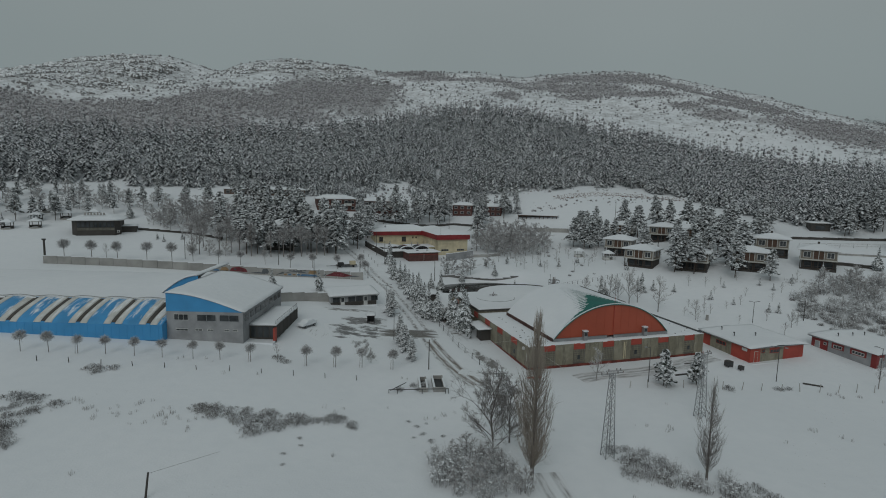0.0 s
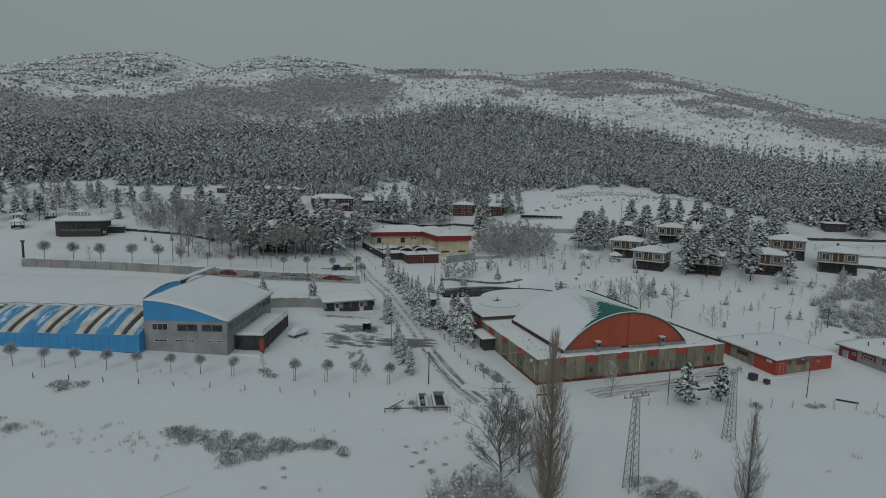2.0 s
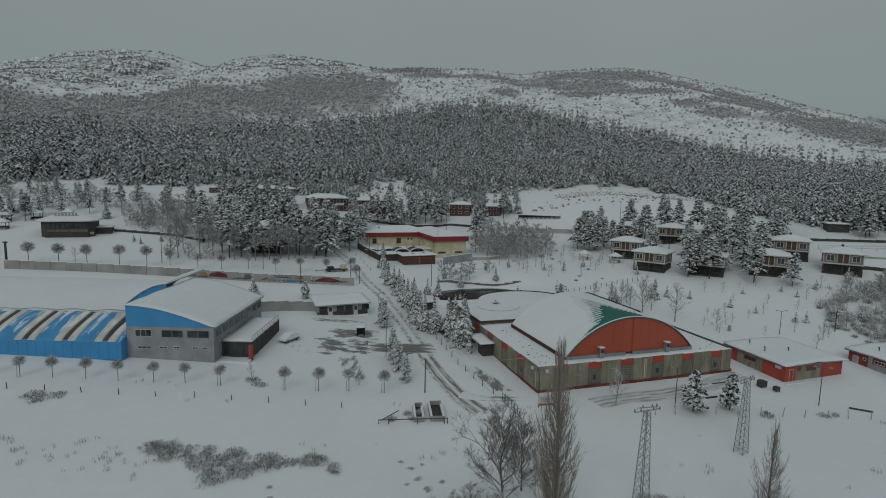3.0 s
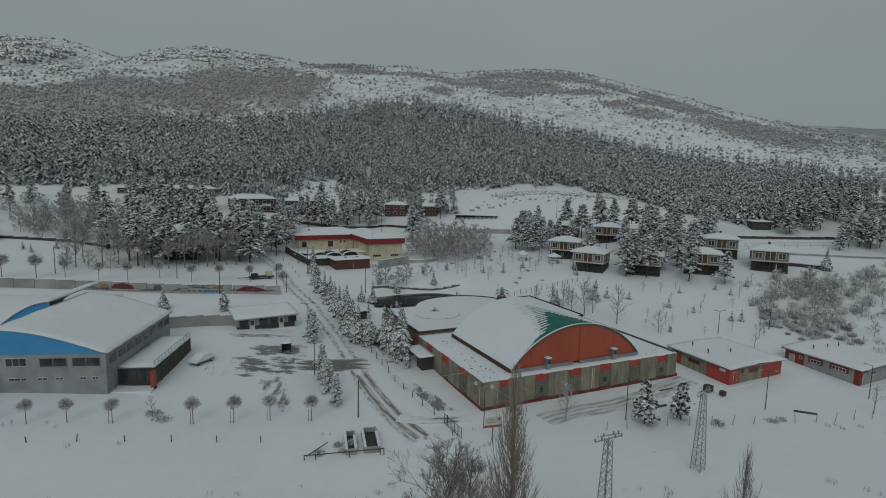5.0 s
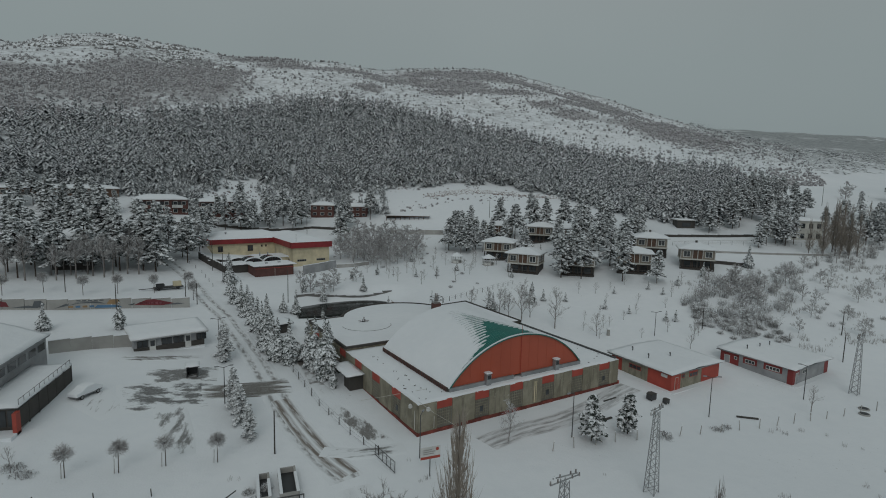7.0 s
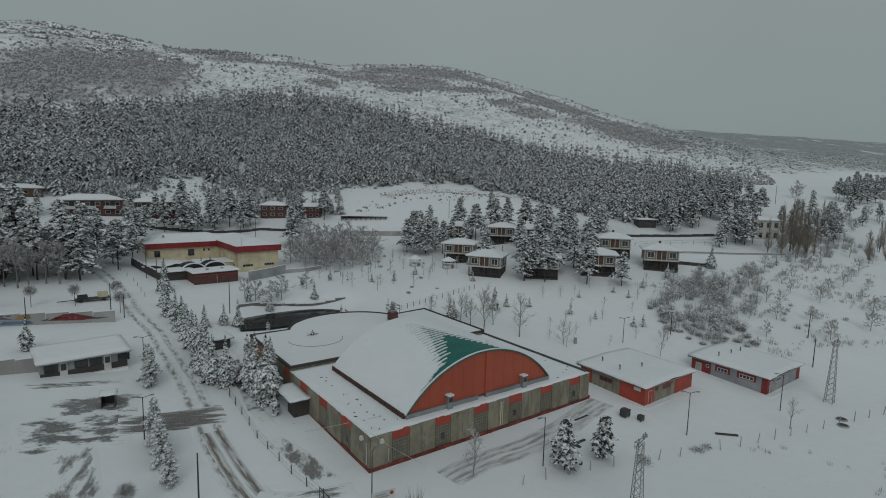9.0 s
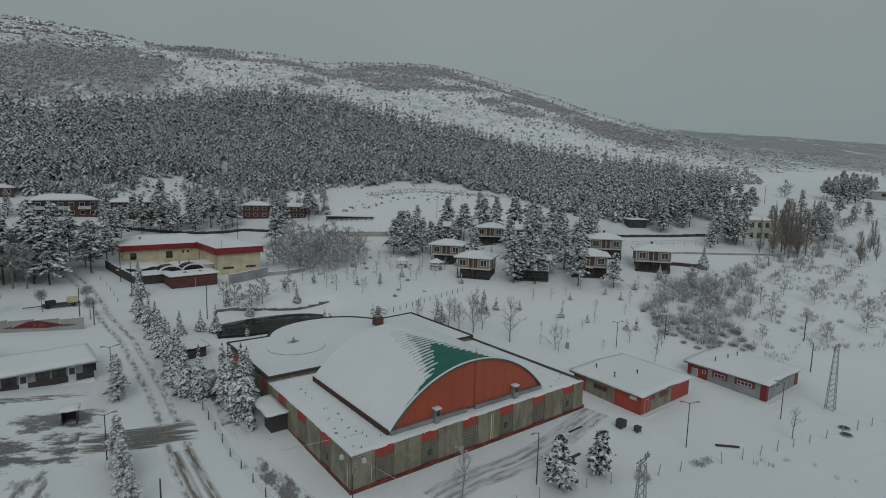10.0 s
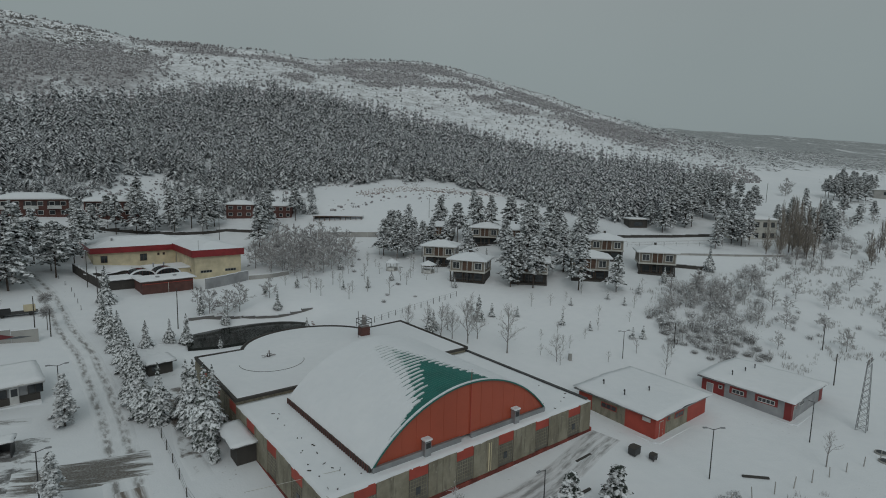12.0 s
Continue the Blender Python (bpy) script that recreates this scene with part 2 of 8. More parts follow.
# ---- building blocks ----
class Sh:
    """Vertices and faces of one mesh."""

    def __init__(self):
        self.v, self.f = [], []

    def box(self, x0, x1, y0, y1, z0, z1):
        n = len(self.v)
        self.v += [(x, y, z) for z in (z0, z1) for y in (y0, y1) for x in (x0, x1)]
        self.f += [tuple(n + i for i in q) for q in ((0, 2, 3, 1), (4, 5, 7, 6), (0, 1, 5, 4), (2, 6, 7, 3), (0, 4, 6, 2), (1, 3, 7, 5))]
        return self

    def tube(self, a, b, r0, r1=None, seg=6, cap=True):
        a, b = Vector(a), Vector(b)
        r1 = r0 if r1 is None else r1
        d = (b - a).normalized()
        p = d.orthogonal().normalized()
        q = d.cross(p)
        n = len(self.v)
        for c, r in ((a, r0), (b, r1)):
            for i in range(seg):
                t = 2 * math.pi * i / seg
                self.v.append(tuple(c + p * (r * math.cos(t)) + q * (r * math.sin(t))))
        for i in range(seg):
            j = (i + 1) % seg
            self.f.append((n + i, n + j, n + seg + j, n + seg + i))
        if cap:
            self.f += [tuple(n + i for i in reversed(range(seg))), tuple(n + seg + i for i in range(seg))]
        return self

    def quad(self, *pts):
        n = len(self.v)
        self.v += [tuple(p) for p in pts]
        self.f.append(tuple(range(n, n + len(pts))))
        return self

    def prism(self, pts, z0, z1):
        """An upright solid on an outline in the plan."""
        n, m = len(self.v), len(pts)
        self.v += [(x, y, z0) for x, y in pts] + [(x, y, z1) for x, y in pts]
        self.f += [tuple(n + i for i in reversed(range(m))), tuple(n + m + i for i in range(m))]
        self.f += [(n + i, n + (i + 1) % m, n + m + (i + 1) % m, n + m + i) for i in range(m)]
        return self

    def slab(self, pts, y0, y1):
        """A solid on an outline in x and z, from y0 to y1."""
        n, m = len(self.v), len(pts)
        self.v += [(x, y0, z) for x, z in pts] + [(x, y1, z) for x, z in pts]
        self.f += [tuple(n + i for i in range(m)), tuple(n + m + i for i in reversed(range(m)))]
        self.f += [(n + (i + 1) % m, n + i, n + m + i, n + m + (i + 1) % m) for i in range(m)]
        return self

    def mesh(self, name, smooth=False):
        me = bpy.data.meshes.new(name)
        me.from_pydata(self.v, [], self.f)
        if smooth:
            me.polygons.foreach_set("use_smooth", [True] * len(me.polygons))
        me.update()
        return me


def part(name, sh, material, parent=None, label="", smooth=False, bevel=0.0):
    me = sh.mesh(name, smooth) if isinstance(sh, Sh) else sh
    if not me.materials:
        me.materials.append(material)
    ob = new(name, me)
    ob.parent = parent
    if bevel:
        b = ob.modifiers.new("bevel", "BEVEL")
        b.width, b.segments, b.limit_method = bevel, 2, "ANGLE"
    return tagged(ob, label)


def thing(name, m, label, category, group="", kind=""):
    ob = new(name)
    ob.matrix_basis = m
    ob.empty_display_size = 0.5
    return tagged(ob, label, category, group, kind)


def soft_slab(x0, x1, y0, y1, z0, thick, seed=0, step=1.2, edge=0.12, fn=None):
    """A blanket of snow on a roof: uneven rim, rounded edge, slightly wavy top. fn gives the height of what it lies on."""
    rnd = random.Random(seed)
    nx, ny = max(2, int((x1 - x0) / step)), max(2, int((y1 - y0) / step))
    sh = Sh()
    wob = {}

    def base(x, y):
        return z0 + (fn(x, y) if fn else 0)

    for j in range(ny + 1):
        for i in range(nx + 1):
            x, y = x0 + (x1 - x0) * i / nx, y0 + (y1 - y0) * j / ny
            rim = i in (0, nx) or j in (0, ny)
            dx = rnd.uniform(-edge, edge) if i in (0, nx) else 0
            dy = rnd.uniform(-edge, edge) if j in (0, ny) else 0
            t = thick * (0.55 if rim else 1) + 0.25 * thick * noise.noise((x * 0.4 + seed, y * 0.4, 0.3))
            wob[i, j] = (x + dx, y + dy, base(x, y) + t)
            sh.v.append(wob[i, j])
    w = nx + 1
    for j in range(ny):
        for i in range(nx):
            a = j * w + i
            sh.f.append((a, a + 1, a + w + 1, a + w))
    ring = [(i, 0) for i in range(nx + 1)] + [(nx, j) for j in range(1, ny + 1)] + [(i, ny) for i in range(nx - 1, -1, -1)] + [(0, j) for j in range(ny - 1, 0, -1)]
    n = len(sh.v)
    for i, j in ring:
        x, y, z = wob[i, j]
        sh.v.append((x, y, base(min(max(x, x0), x1), min(max(y, y0), y1)) - 0.02))
    m = len(ring)
    for k in range(m):
        (i, j), (i2, j2) = ring[k], ring[(k + 1) % m]
        sh.f.append((n + k, n + (k + 1) % m, j2 * w + i2, j * w + i))
    return sh


# ---- the lie of the land ----
LAND_X = (-420, -130, -40, 0, 60, 110, 200, 400)
LAND_Y = (30, 95, 140, 180, 220, 270, 320, 560, 640, 680, 1000, 1400, 2400)
LAND_Z = (
    (6, 3, 0.8, 0, 0, 0, 0, 0),
    (13, 6, 3.2, 0.3, 0, 0, 1.5, 4),
    (20, 9, 5, 1.8, 2.6, 6, 10, 15),
    (28, 14, 7, 5.6, 7.4, 12.5, 18, 23),
    (42, 22, 12, 7, 9, 18, 25, 31),
    (58, 36, 25, 15, 21, 26, 31, 36),
    (76, 50, 38, 31, 35, 37, 37, 41),
)
# the crest of the hill, which falls to a wooded valley on one side
CREST_X = (-900, -650, -550, -479, -444, -409, -340, -319, -299, -284, -271, -254, -236, -202, -167, -133, -98, -63, 27, 89, 110, 145, 179, 214, 248, 283, 318, 354, 389, 425, 470, 520, 580, 700, 1100)
CREST_Z = (105, 130, 152, 165, 173, 177, 178, 174, 168, 163, 163, 170, 174, 177, 176, 173, 169, 166, 167, 164, 166, 169, 171, 172, 170, 165, 159, 152, 145, 136, 126, 117, 106, 88, 84)
FAR_X = (-1200, 300, 700, 1100, 1500, 2400)
FAR_1000 = (110, 118, 128, 134, 140, 140)
FAR_1400 = (190, 196, 200, 204, 206, 204)


def hermite(at, values, q):
    """A curve through values at the stations, with no overshoot; q is an array."""
    at = np.array(at, float)
    vals = [np.broadcast_to(np.asarray(v, float), q.shape) for v in values]
    n = len(at)
    slope = []
    for i in range(n):
        if i == 0:
            s = (vals[1] - vals[0]) / (at[1] - at[0])
        elif i == n - 1:
            s = (vals[-1] - vals[-2]) / (at[-1] - at[-2])
        else:
            a, b = (vals[i] - vals[i - 1]) / (at[i] - at[i - 1]), (vals[i + 1] - vals[i]) / (at[i + 1] - at[i])
            s = np.where(a * b <= 0, 0, 2 * a * b / np.where(a + b == 0, 1, a + b))
        slope.append(s)
    out = np.where(q <= at[0], vals[0], vals[-1])
    for k in range(n - 1):
        h = at[k + 1] - at[k]
        u = (q - at[k]) / h
        v = vals[k] * (2 * u**3 - 3 * u * u + 1) + slope[k] * h * (u**3 - 2 * u * u + u) + vals[k + 1] * (3 * u * u - 2 * u**3) + slope[k + 1] * h * (u**3 - u * u)
        out = np.where((q >= at[k]) & (q <= at[k + 1]), v, out)
    return out


def land(x, y):
    """Height of the ground, for arrays."""
    x, y = np.asarray(x, float), np.asarray(y, float)
    rows = [hermite(LAND_X, row, x) for row in LAND_Z]
    foot, crest = rows[-1], hermite(CREST_X, CREST_Z, x)
    rows += [foot + (crest - foot) * 0.645, foot + (crest - foot) * 0.88, crest]
    rows += [hermite(FAR_X, FAR_1000, x), hermite(FAR_X, FAR_1400, x), hermite(FAR_X, FAR_1000, x)]
    z = hermite(LAND_Y, rows, y)
    # gullies and knolls of the hill, and slight swells in the meadow
    hill = np.clip((z - 40) / 60, 0, 1) * (1 - 0.6 * np.exp(-(((y - 680) / 30) ** 2)))
    z = z + hill * (1.6 * np.sin(x / 31 + 1.3 * np.sin(y / 47)) + 0.8 * np.sin(x / 13.0 + y / 29) + 0.7 * np.sin(y / 11.0 + 2 * np.sin(x / 23)))
    # hollow of the pond
    k = np.clip(1.35 - np.hypot((x - 11) / 13.5, (y - 160.5 - 0.28 * (x - 11)) / 7.4), 0, 1) ** 0.6
    z = z * (1 - k) + np.minimum(z, 2.0) * k
    z = z + 0.10 * np.sin(x / 5.3 + y / 9.1) * np.sin(y / 6.7) * np.clip((88 - y) / 10, 0, 1)
    return z


def ground_z(x, y):
    return float(land(np.array([x]), np.array([y]))[0])


def spread(centre, lo, hi, near, grow):
    """Stations that are close together near centre and wider and wider apart outwards."""
    out, s, p = [], near, centre[1]
    a = list(np.arange(centre[0], centre[1] + 0.01, near))
    while p < hi:
        s *= grow
        p += s
        out.append(p)
    low, s, p = [], near, centre[0]
    while p > lo:
        s *= grow
        p -= s
        low.append(p)
    return np.array(low[::-1] + a + out)


gx, gy = spread((-150, 190), -2600, 2800, 2.5, 1.07), spread((20, 330), -700, 3000, 2.5, 1.05)
GX, GY = np.meshgrid(gx, gy)
GZ = land(GX, GY)
nx, ny = len(gx), len(gy)
idx = np.arange(nx * ny).reshape(ny, nx)
quads = np.stack([idx[:-1, :-1], idx[:-1, 1:], idx[1:, 1:], idx[1:, :-1]], -1).reshape(-1, 4)
me = bpy.data.meshes.new("ground")
me.from_pydata(np.stack([GX, GY, GZ], -1).reshape(-1, 3).tolist(), [], quads.tolist())
me.polygons.foreach_set("use_smooth", [True] * len(me.polygons))
me.materials.append(m_ground)
tagged(new("ground", me), "snow-covered meadow rising to a scrubby snowy hill", "ground", kind="structure")


# ---- the red-gabled hall ----
CAMPUS = pose(16.23, 95.5, 0, 0, 0, 17.5)


def along(axis, a, b, d0, d1, z0, z1):
    """A box along u (front wall) or along v (side wall); d is the depth from the wall's face outwards."""
    return Sh().box(a, b, -d1, -d0, z0, z1) if axis == "u" else Sh().box(-d1, -d0, a, b, z0, z1)


def build_hall():
    hall = thing("event_hall", CAMPUS, "low beige hall with red gable and snow-covered green barrel roof", "hall")
    W, D, T = 39.5, 46.0, 4.55
    part("body", Sh().box(0.05, W - 0.05, 0.05, D, -0.6, T - 0.25), m_concrete, hall, "grey rendered core of the walls")
    # parapets
    part("parapet", Sh().box(0, W, 0, 0.22, T - 0.3, T).box(0, 0.22, 0.22, D, T - 0.3, T).box(W - 0.22, W, 0.22, D, T - 0.3, T), m_beige, hall)
    bays_u = [(2.9 + 6.37 * i, 5.4 + 6.37 * i) for i in range(6)]
    bays_v = [(4.9 + 6.9 * i, 7.7 + 6.9 * i) for i in range(6)]
    for axis, bays, length in (("u", bays_u, W), ("v", bays_v, D)):
        edges = [0.0] + [e for b in bays for e in b] + [length]
        for k in range(0, len(edges), 2):
            a, b = edges[k], edges[k + 1]
            n = 2 if b - a > 3.0 else 1
            for i in range(n):
                s = (b - a) / n
                part("panel", along(axis, a + s * i + 0.02, a + s * (i + 1) - 0.02, 0.0, 0.12, 0.62, T + 0.02 * (i % 2)), m_beige, hall)
        for n, (a, b) in enumerate(bays):
            part("red_panel", along(axis, a + 0.03, b - 0.03, 0.0, 0.08, 3.42, T + 0.05), m_red, hall, "red painted panel over a window")
            win = part("window", along(axis, a + 0.08, b - 0.08, -0.02, 0.03, 0.64, 3.4), m_lattice, hall, "grey lattice-covered window")
            bars = Sh()
            for i in range(7):
                p = a + 0.2 + (b - a - 0.4) * i / 6
                bars.v, bars.f = bars.v, bars.f
                q = along(axis, p - 0.03, p + 0.03, 0.03, 0.07, 1.0, 3.35)
                m = len(bars.v)
                bars.v += q.v
                bars.f += [tuple(m + j for j in f) for f in q.f]
            for i in range(6):
                z = 1.15 + 2.05 * i / 5
                q = along(axis, a + 0.1, b - 0.1, 0.03, 0.065, z - 0.03, z + 0.03)
                m = len(bars.v)
                bars.v += q.v
                bars.f += [tuple(m + j for j in f) for f in q.f]
            part("lattice", bars, m_beige, win)
            if (n + (axis == "v")) % 2 == 1:
                part("pane", along(axis, a + 0.9, a + 1.5, 0.05, 0.09, 1.5, 2.3), m_glass, win, "small dark pane in the lattice")
        part("plinth", along(axis, -0.25 if axis == "u" else 0.0, length, 0.0, 0.2, -0.6, 0.62), m_plinth, hall, "red painted plinth with chipped edges", bevel=0.04)
        sh = Sh()
        for i in range(int(length / 0.9)):
            p = i * 0.9 + 0.1
            q = along(axis, p, p + 0.85, 0.16, 0.42 + 0.12 * noise.noise((p * 0.7, length, 0)), -0.6, 0.12 + 0.1 * noise.noise((p, 3.0, length)))
            m = len(sh.v)
            sh.v += q.v
            sh.f += [tuple(m + j for j in f) for f in q.f]
        part("snow_bank", sh, m_roof_snow, hall, "snow heaped along the foot of the wall", smooth=True, bevel=0.05)
    # right wall and back wall
    part("panel", Sh().box(W, W + 0.12, 0, D, 0.85, T), m_beige, hall)
    part("plinth", Sh().box(W, W + 0.25, -0.25, D, -0.6, 0.85), m_red, hall)
    part("panel", Sh().box(0, W, D, D + 0.12, 0, T + 0.6), m_beige, hall)
    # flat roof in snow round the vault, and its rims
    part("roof_snow", soft_slab(-0.06, W + 0.06, -0.08, 25.8, T - 0.03, 0.17, 3, 0.8, 0.05), m_roof_snow, hall, "thin snow with bare patches on the flat roof", smooth=True)
    rnd = random.Random(5)
    for i in range(30):
        u, v = rnd.choice([(rnd.uniform(0.6, 5.2), rnd.uniform(0.8, 10) ** 1.15), (rnd.uniform(0.6, 5.2), rnd.uniform(0.8, 24)), (rnd.uniform(32.5, 38.6), rnd.uniform(1, 24))])
        n, z = rnd.randint(6, 8), T + 0.17
        l, w, a = rnd.uniform(0.06, 0.26), rnd.uniform(0.03, 0.09), rnd.uniform(0, 3)
        p = []
        for k in range(n):
            t, q = 6.283 * k / n, rnd.uniform(0.5, 1.2)
            x, y = l * q * math.cos(t), w * q * math.sin(t)
            p.append((u + math.cos(a) * x - math.sin(a) * y, v + math.sin(a) * x + math.cos(a) * y))
        part("roofing_scrap", Sh().prism(p, z - 0.1, z + 0.045), m_charcoal, hall, "dark roofing that shows through the snow")
    part("gutter", Sh().box(W - 0.4, W + 0.08, 0.5, D, T + 0.12, T + 0.3), m_darkmetal, hall, "dark gutter along the roof edge")
    # the vault
    ua, ub, va, vb, z0, za = 5.8, 31.6, 1.6, 22.6, 5.15, 11.35
    mid, half, rise = (ua + ub) / 2, (ub - ua) / 2, za - z0
    R = (half * half + rise * rise) / (2 * rise)
    zc, ang = za - R, math.asin(half / R)

    def arc(s, extra=0.0):
        t = -ang + 2 * ang * s
        return mid + (R + extra) * math.sin(t), zc + (R + extra) * math.cos(t)

    sheet = Sh()
    NS, pitch = 48, 0.42
    nv = int((vb - va) / pitch) * 4
    for j in range(nv + 1):
        v = va - 0.25 + (vb - va + 0.25) * j / nv
        lift = (0, 0.05, 0.09, 0.05)[j % 4]
        for i in range(NS + 1):
            x, z = arc(i / NS, lift)
            sheet.v.append((x, v, z))
    w = NS + 1
    for j in range(nv):
        for i in range(NS):
            a = j * w + i
            sheet.f.append((a, a + 1, a + w + 1, a + w))
    vault = part("vault", sheet, m_green, hall, "green corrugated barrel roof")
    part("edge_trim", Sh().slab([arc(i / 40, 0.06) for i in range(41)] + [arc(1 - i / 40, -0.1) for i in range(41)], va - 0.28, va - 0.22), m_green, hall, "green verge strip of the vault")
    # snow on the vault, melted off beside the gable in fingers that follow the ribs
    snow = Sh()
    strips = nv
    M = 76

    def bare(s, v, phase):
        d = v - va
        if d < 0 or d > 17:
            return False
        ragged = 0.018 * noise.noise((v * 5.1, s * 6.0, 0.2))
        tip = float(np.interp(d, (0, 0.45, 0.8, 3, 6, 10, 14, 17), (0.07, 0.13, 0.235, 0.27, 0.31, 0.35, 0.385, 0.42)))
        core = float(np.interp(d, (0, 0.45, 1.0, 3, 6, 8.5, 17), (0.12, 0.20, 0.29, 0.35, 0.41, 0.47, 0.60)))
        tip_hi = float(np.interp(d, (0, 3, 6, 10, 14, 17), (0.61, 0.585, 0.56, 0.53, 0.49, 0.45)))
        core_hi = float(np.interp(d, (0, 3, 6, 8.5, 17), (0.60, 0.555, 0.515, 0.485, 0.40)))
        p = (0.0, 0.35, 1.0, 0.45)[phase]
        return tip + (core - tip) * p + ragged < s < tip_hi + (core_hi - tip_hi) * p

    for j in range(strips):
        v0 = va - 0.2 + (vb - va + 0.2) * j / strips
        v1 = va - 0.2 + (vb - va + 0.2) * (j + 1) / strips
        phase = (j // 2) % 4
        run = []
        for i in range(M + 1):
            s = i / M
            ok = i < M and not bare(s, (v0 + v1) / 2, phase)
            if ok:
                run.append(i)
            elif run:
                n = len(snow.v)
                last = run[-1] + 1
                for k in range(run[0], last + 1):
                    end = 0.3 if (k == run[0] and k > 0) or (k == last and k < M) else 1.0
                    e = 0.085 + 0.08 * end + 0.03 * noise.noise((k * 0.11, j * 0.13, 2))
                    x, z = arc(k / M, e)
                    xb, zb = arc(k / M, 0.0)
                    snow.v += [(x, v0, z), (x, v1, z), (xb, v0, zb), (xb, v1, zb)]
                c = last - run[0]
                for k in range(c):
                    a = n + 4 * k
                    snow.f += [(a, a + 4, a + 5, a + 1), (a + 4, a, a + 2, a + 6), (a + 1, a + 5, a + 7, a + 3)]
                snow.f += [(n, n + 1, n + 3, n + 2), (n + 4 * c + 1, n + 4 * c, n + 4 * c + 2, n + 4 * c + 3)]
                run = []
    tagged(part("vault_snow", snow, m_roof_snow, vault, "snow lying along the ribs of the vault"), "snow lying along the ribs of the vault", kind="stuff")
    gable = part("gable", Sh().slab([arc(i / 40) for i in range(41)], va, va + 0.2), m_orange, hall, "orange-red sheet gable")
    for i in range(1, 14):
        u = ua + (ub - ua) * i / 14
        zt = zc + math.sqrt(max(0, R * R - (u - mid) ** 2))
        part("seam", Sh().box(u - 0.018, u + 0.018, va - 0.02, va, z0, zt - 0.05), m_orange, gable)
    part("back_gable", Sh().slab([arc(i / 40) for i in range(41)], vb - 0.2, vb), m_orange, hall)
    part("downpipe", Sh().tube((18.9, va - 0.08, z0), (18.9, va - 0.08, za - 0.1), 0.05).tube((18.9, va - 0.08, za - 0.1), (18.9, va - 0.08, za + 1.5), 0.03), m_red, hall)
    part("flashing", Sh().box(ua, 17.4, va - 0.35, va, T + 0.1, z0 + 0.12).box(18.9, ub, va - 0.35, va, T + 0.1, z0 + 0.12), m_metal, hall, "grey metal flashing at the foot of the gable", bevel=0.03)
    for u in (12.4, 26.0):
        hood = part("vent_hood", Sh().box(u - 0.4, u + 0.4, va - 0.75, va - 0.02, T + 0.1, 6.3), m_metal, hall, "square grey ventilation duct", bevel=0.03)
        part("cap", Sh().box(u - 0.5, u + 0.5, va - 0.85, va, 6.42, 6.62), m_roof_snow, hood, "snow on the duct's hood", bevel=0.05)
        part("louvre", Sh().box(u - 0.3, u + 0.3, va - 0.78, va - 0.74, 5.6, 6.2), m_dark, hood)
    for u, r in ((ua, -1), (ub, 1)):
        side = part("side_curb", Sh().box(min(u, u + r * 0.25), max(u, u + r * 0.25), va, vb, T + 0.05, z0 + 0.15), m_charcoal, hall, "dark ribbed curb under the vault")
        ribs = Sh()
        for i in range(42):
            v = va + 0.2 + i * 0.5
            x0, x1 = (u - 0.34, u - 0.24) if r < 0 else (u + 0.24, u + 0.34)
            ribs.box(x0, x1, v, v + 0.16, T + 0.12, z0 + 0.28)
        part("rib", ribs, m_brick, side)
    # higher rear roof with a round apse
    apse = [(18.7 + 12.3 * math.cos(t), 42.0 + 11.2 * math.sin(t)) for t in [math.radians(20 + 140 * i / 28) for i in range(29)]]
    rear = [(0, 26), (W, 26), (W, D + 0.9)] + apse + [(0.0, D)]
    part("rear_block", Sh().prism(rear, -0.3, 5.05), m_beige, hall)
    part("rear_parapet", Sh().prism([(-0.12, 25.85), (W + 0.12, 25.85), (W + 0.12, D + 1.05)] + [(x * 1.008 - 0.15, y * 1.004) for x, y in apse] + [(-0.12, D + 0.1)], 4.95, 5.26), m_charcoal, hall, "dark roof edging")
    rim = Sh()
    edge = [(-0.05, 25.9), (-0.05, D + 0.05)] + [(x * 1.006 - 0.1, y * 1.003) for x, y in reversed(apse)] + [(W + 0.05, D + 1.0), (W + 0.05, 26)]
    for (xa, ya), (xb, yb) in zip(edge, edge[1:]):
        rim.tube((xa, ya, 5.3), (xb, yb, 5.3), 0.17, seg=6)
    part("roof_kerb", rim, m_charcoal, hall, "dark kerb round the rear roof")
    part("rear_snow", Sh().prism([(0.3, 26.3), (W - 0.35, 26.3), (W - 0.35, D + 0.5)] + [(18.7 + (x - 18.7) * 0.975, 42 + (y - 42) * 0.97) for x, y in apse] + [(0.3, D - 0.35)], 5.1, 5.32), m_roof_snow, hall, "deep snow on the rear roof", bevel=0.1)
    ring = Sh()
    for i in range(26):
        t0, t1 = [math.radians(170 + 175 * k / 26) for k in (i, i + 1)]
        ring.tube((9.2 + 4.9 * math.cos(t0), 37.6 + 4.6 * math.sin(t0), 5.33), (9.2 + 4.9 * math.cos(t1), 37.6 + 4.6 * math.sin(t1), 5.33), 0.045, seg=5)
    part("roof_lip", ring, m_charcoal, hall, "dark curved lip showing through the roof snow")
    cowl = part("roof_cowl", Sh().tube((9.6, 40.2, 5.2), (9.6, 40.2, 5.75), 0.35, 0.3, 10), m_darkmetal, hall)
    wings = Sh()
    for i in range(7):
        t = i * 0.9
        wings.tube((9.6, 40.2, 5.6 + 0.05 * (i % 3)), (9.6 + 1.2 * math.cos(t), 40.2 + 0.75 * math.sin(t), 5.45 + 0.15 * (i % 2)), 0.14, 0.06, 5)
    wings.tube((9.6, 40.2, 5.7), (9.7, 40.2, 6.3), 0.18, 0.12, 7)
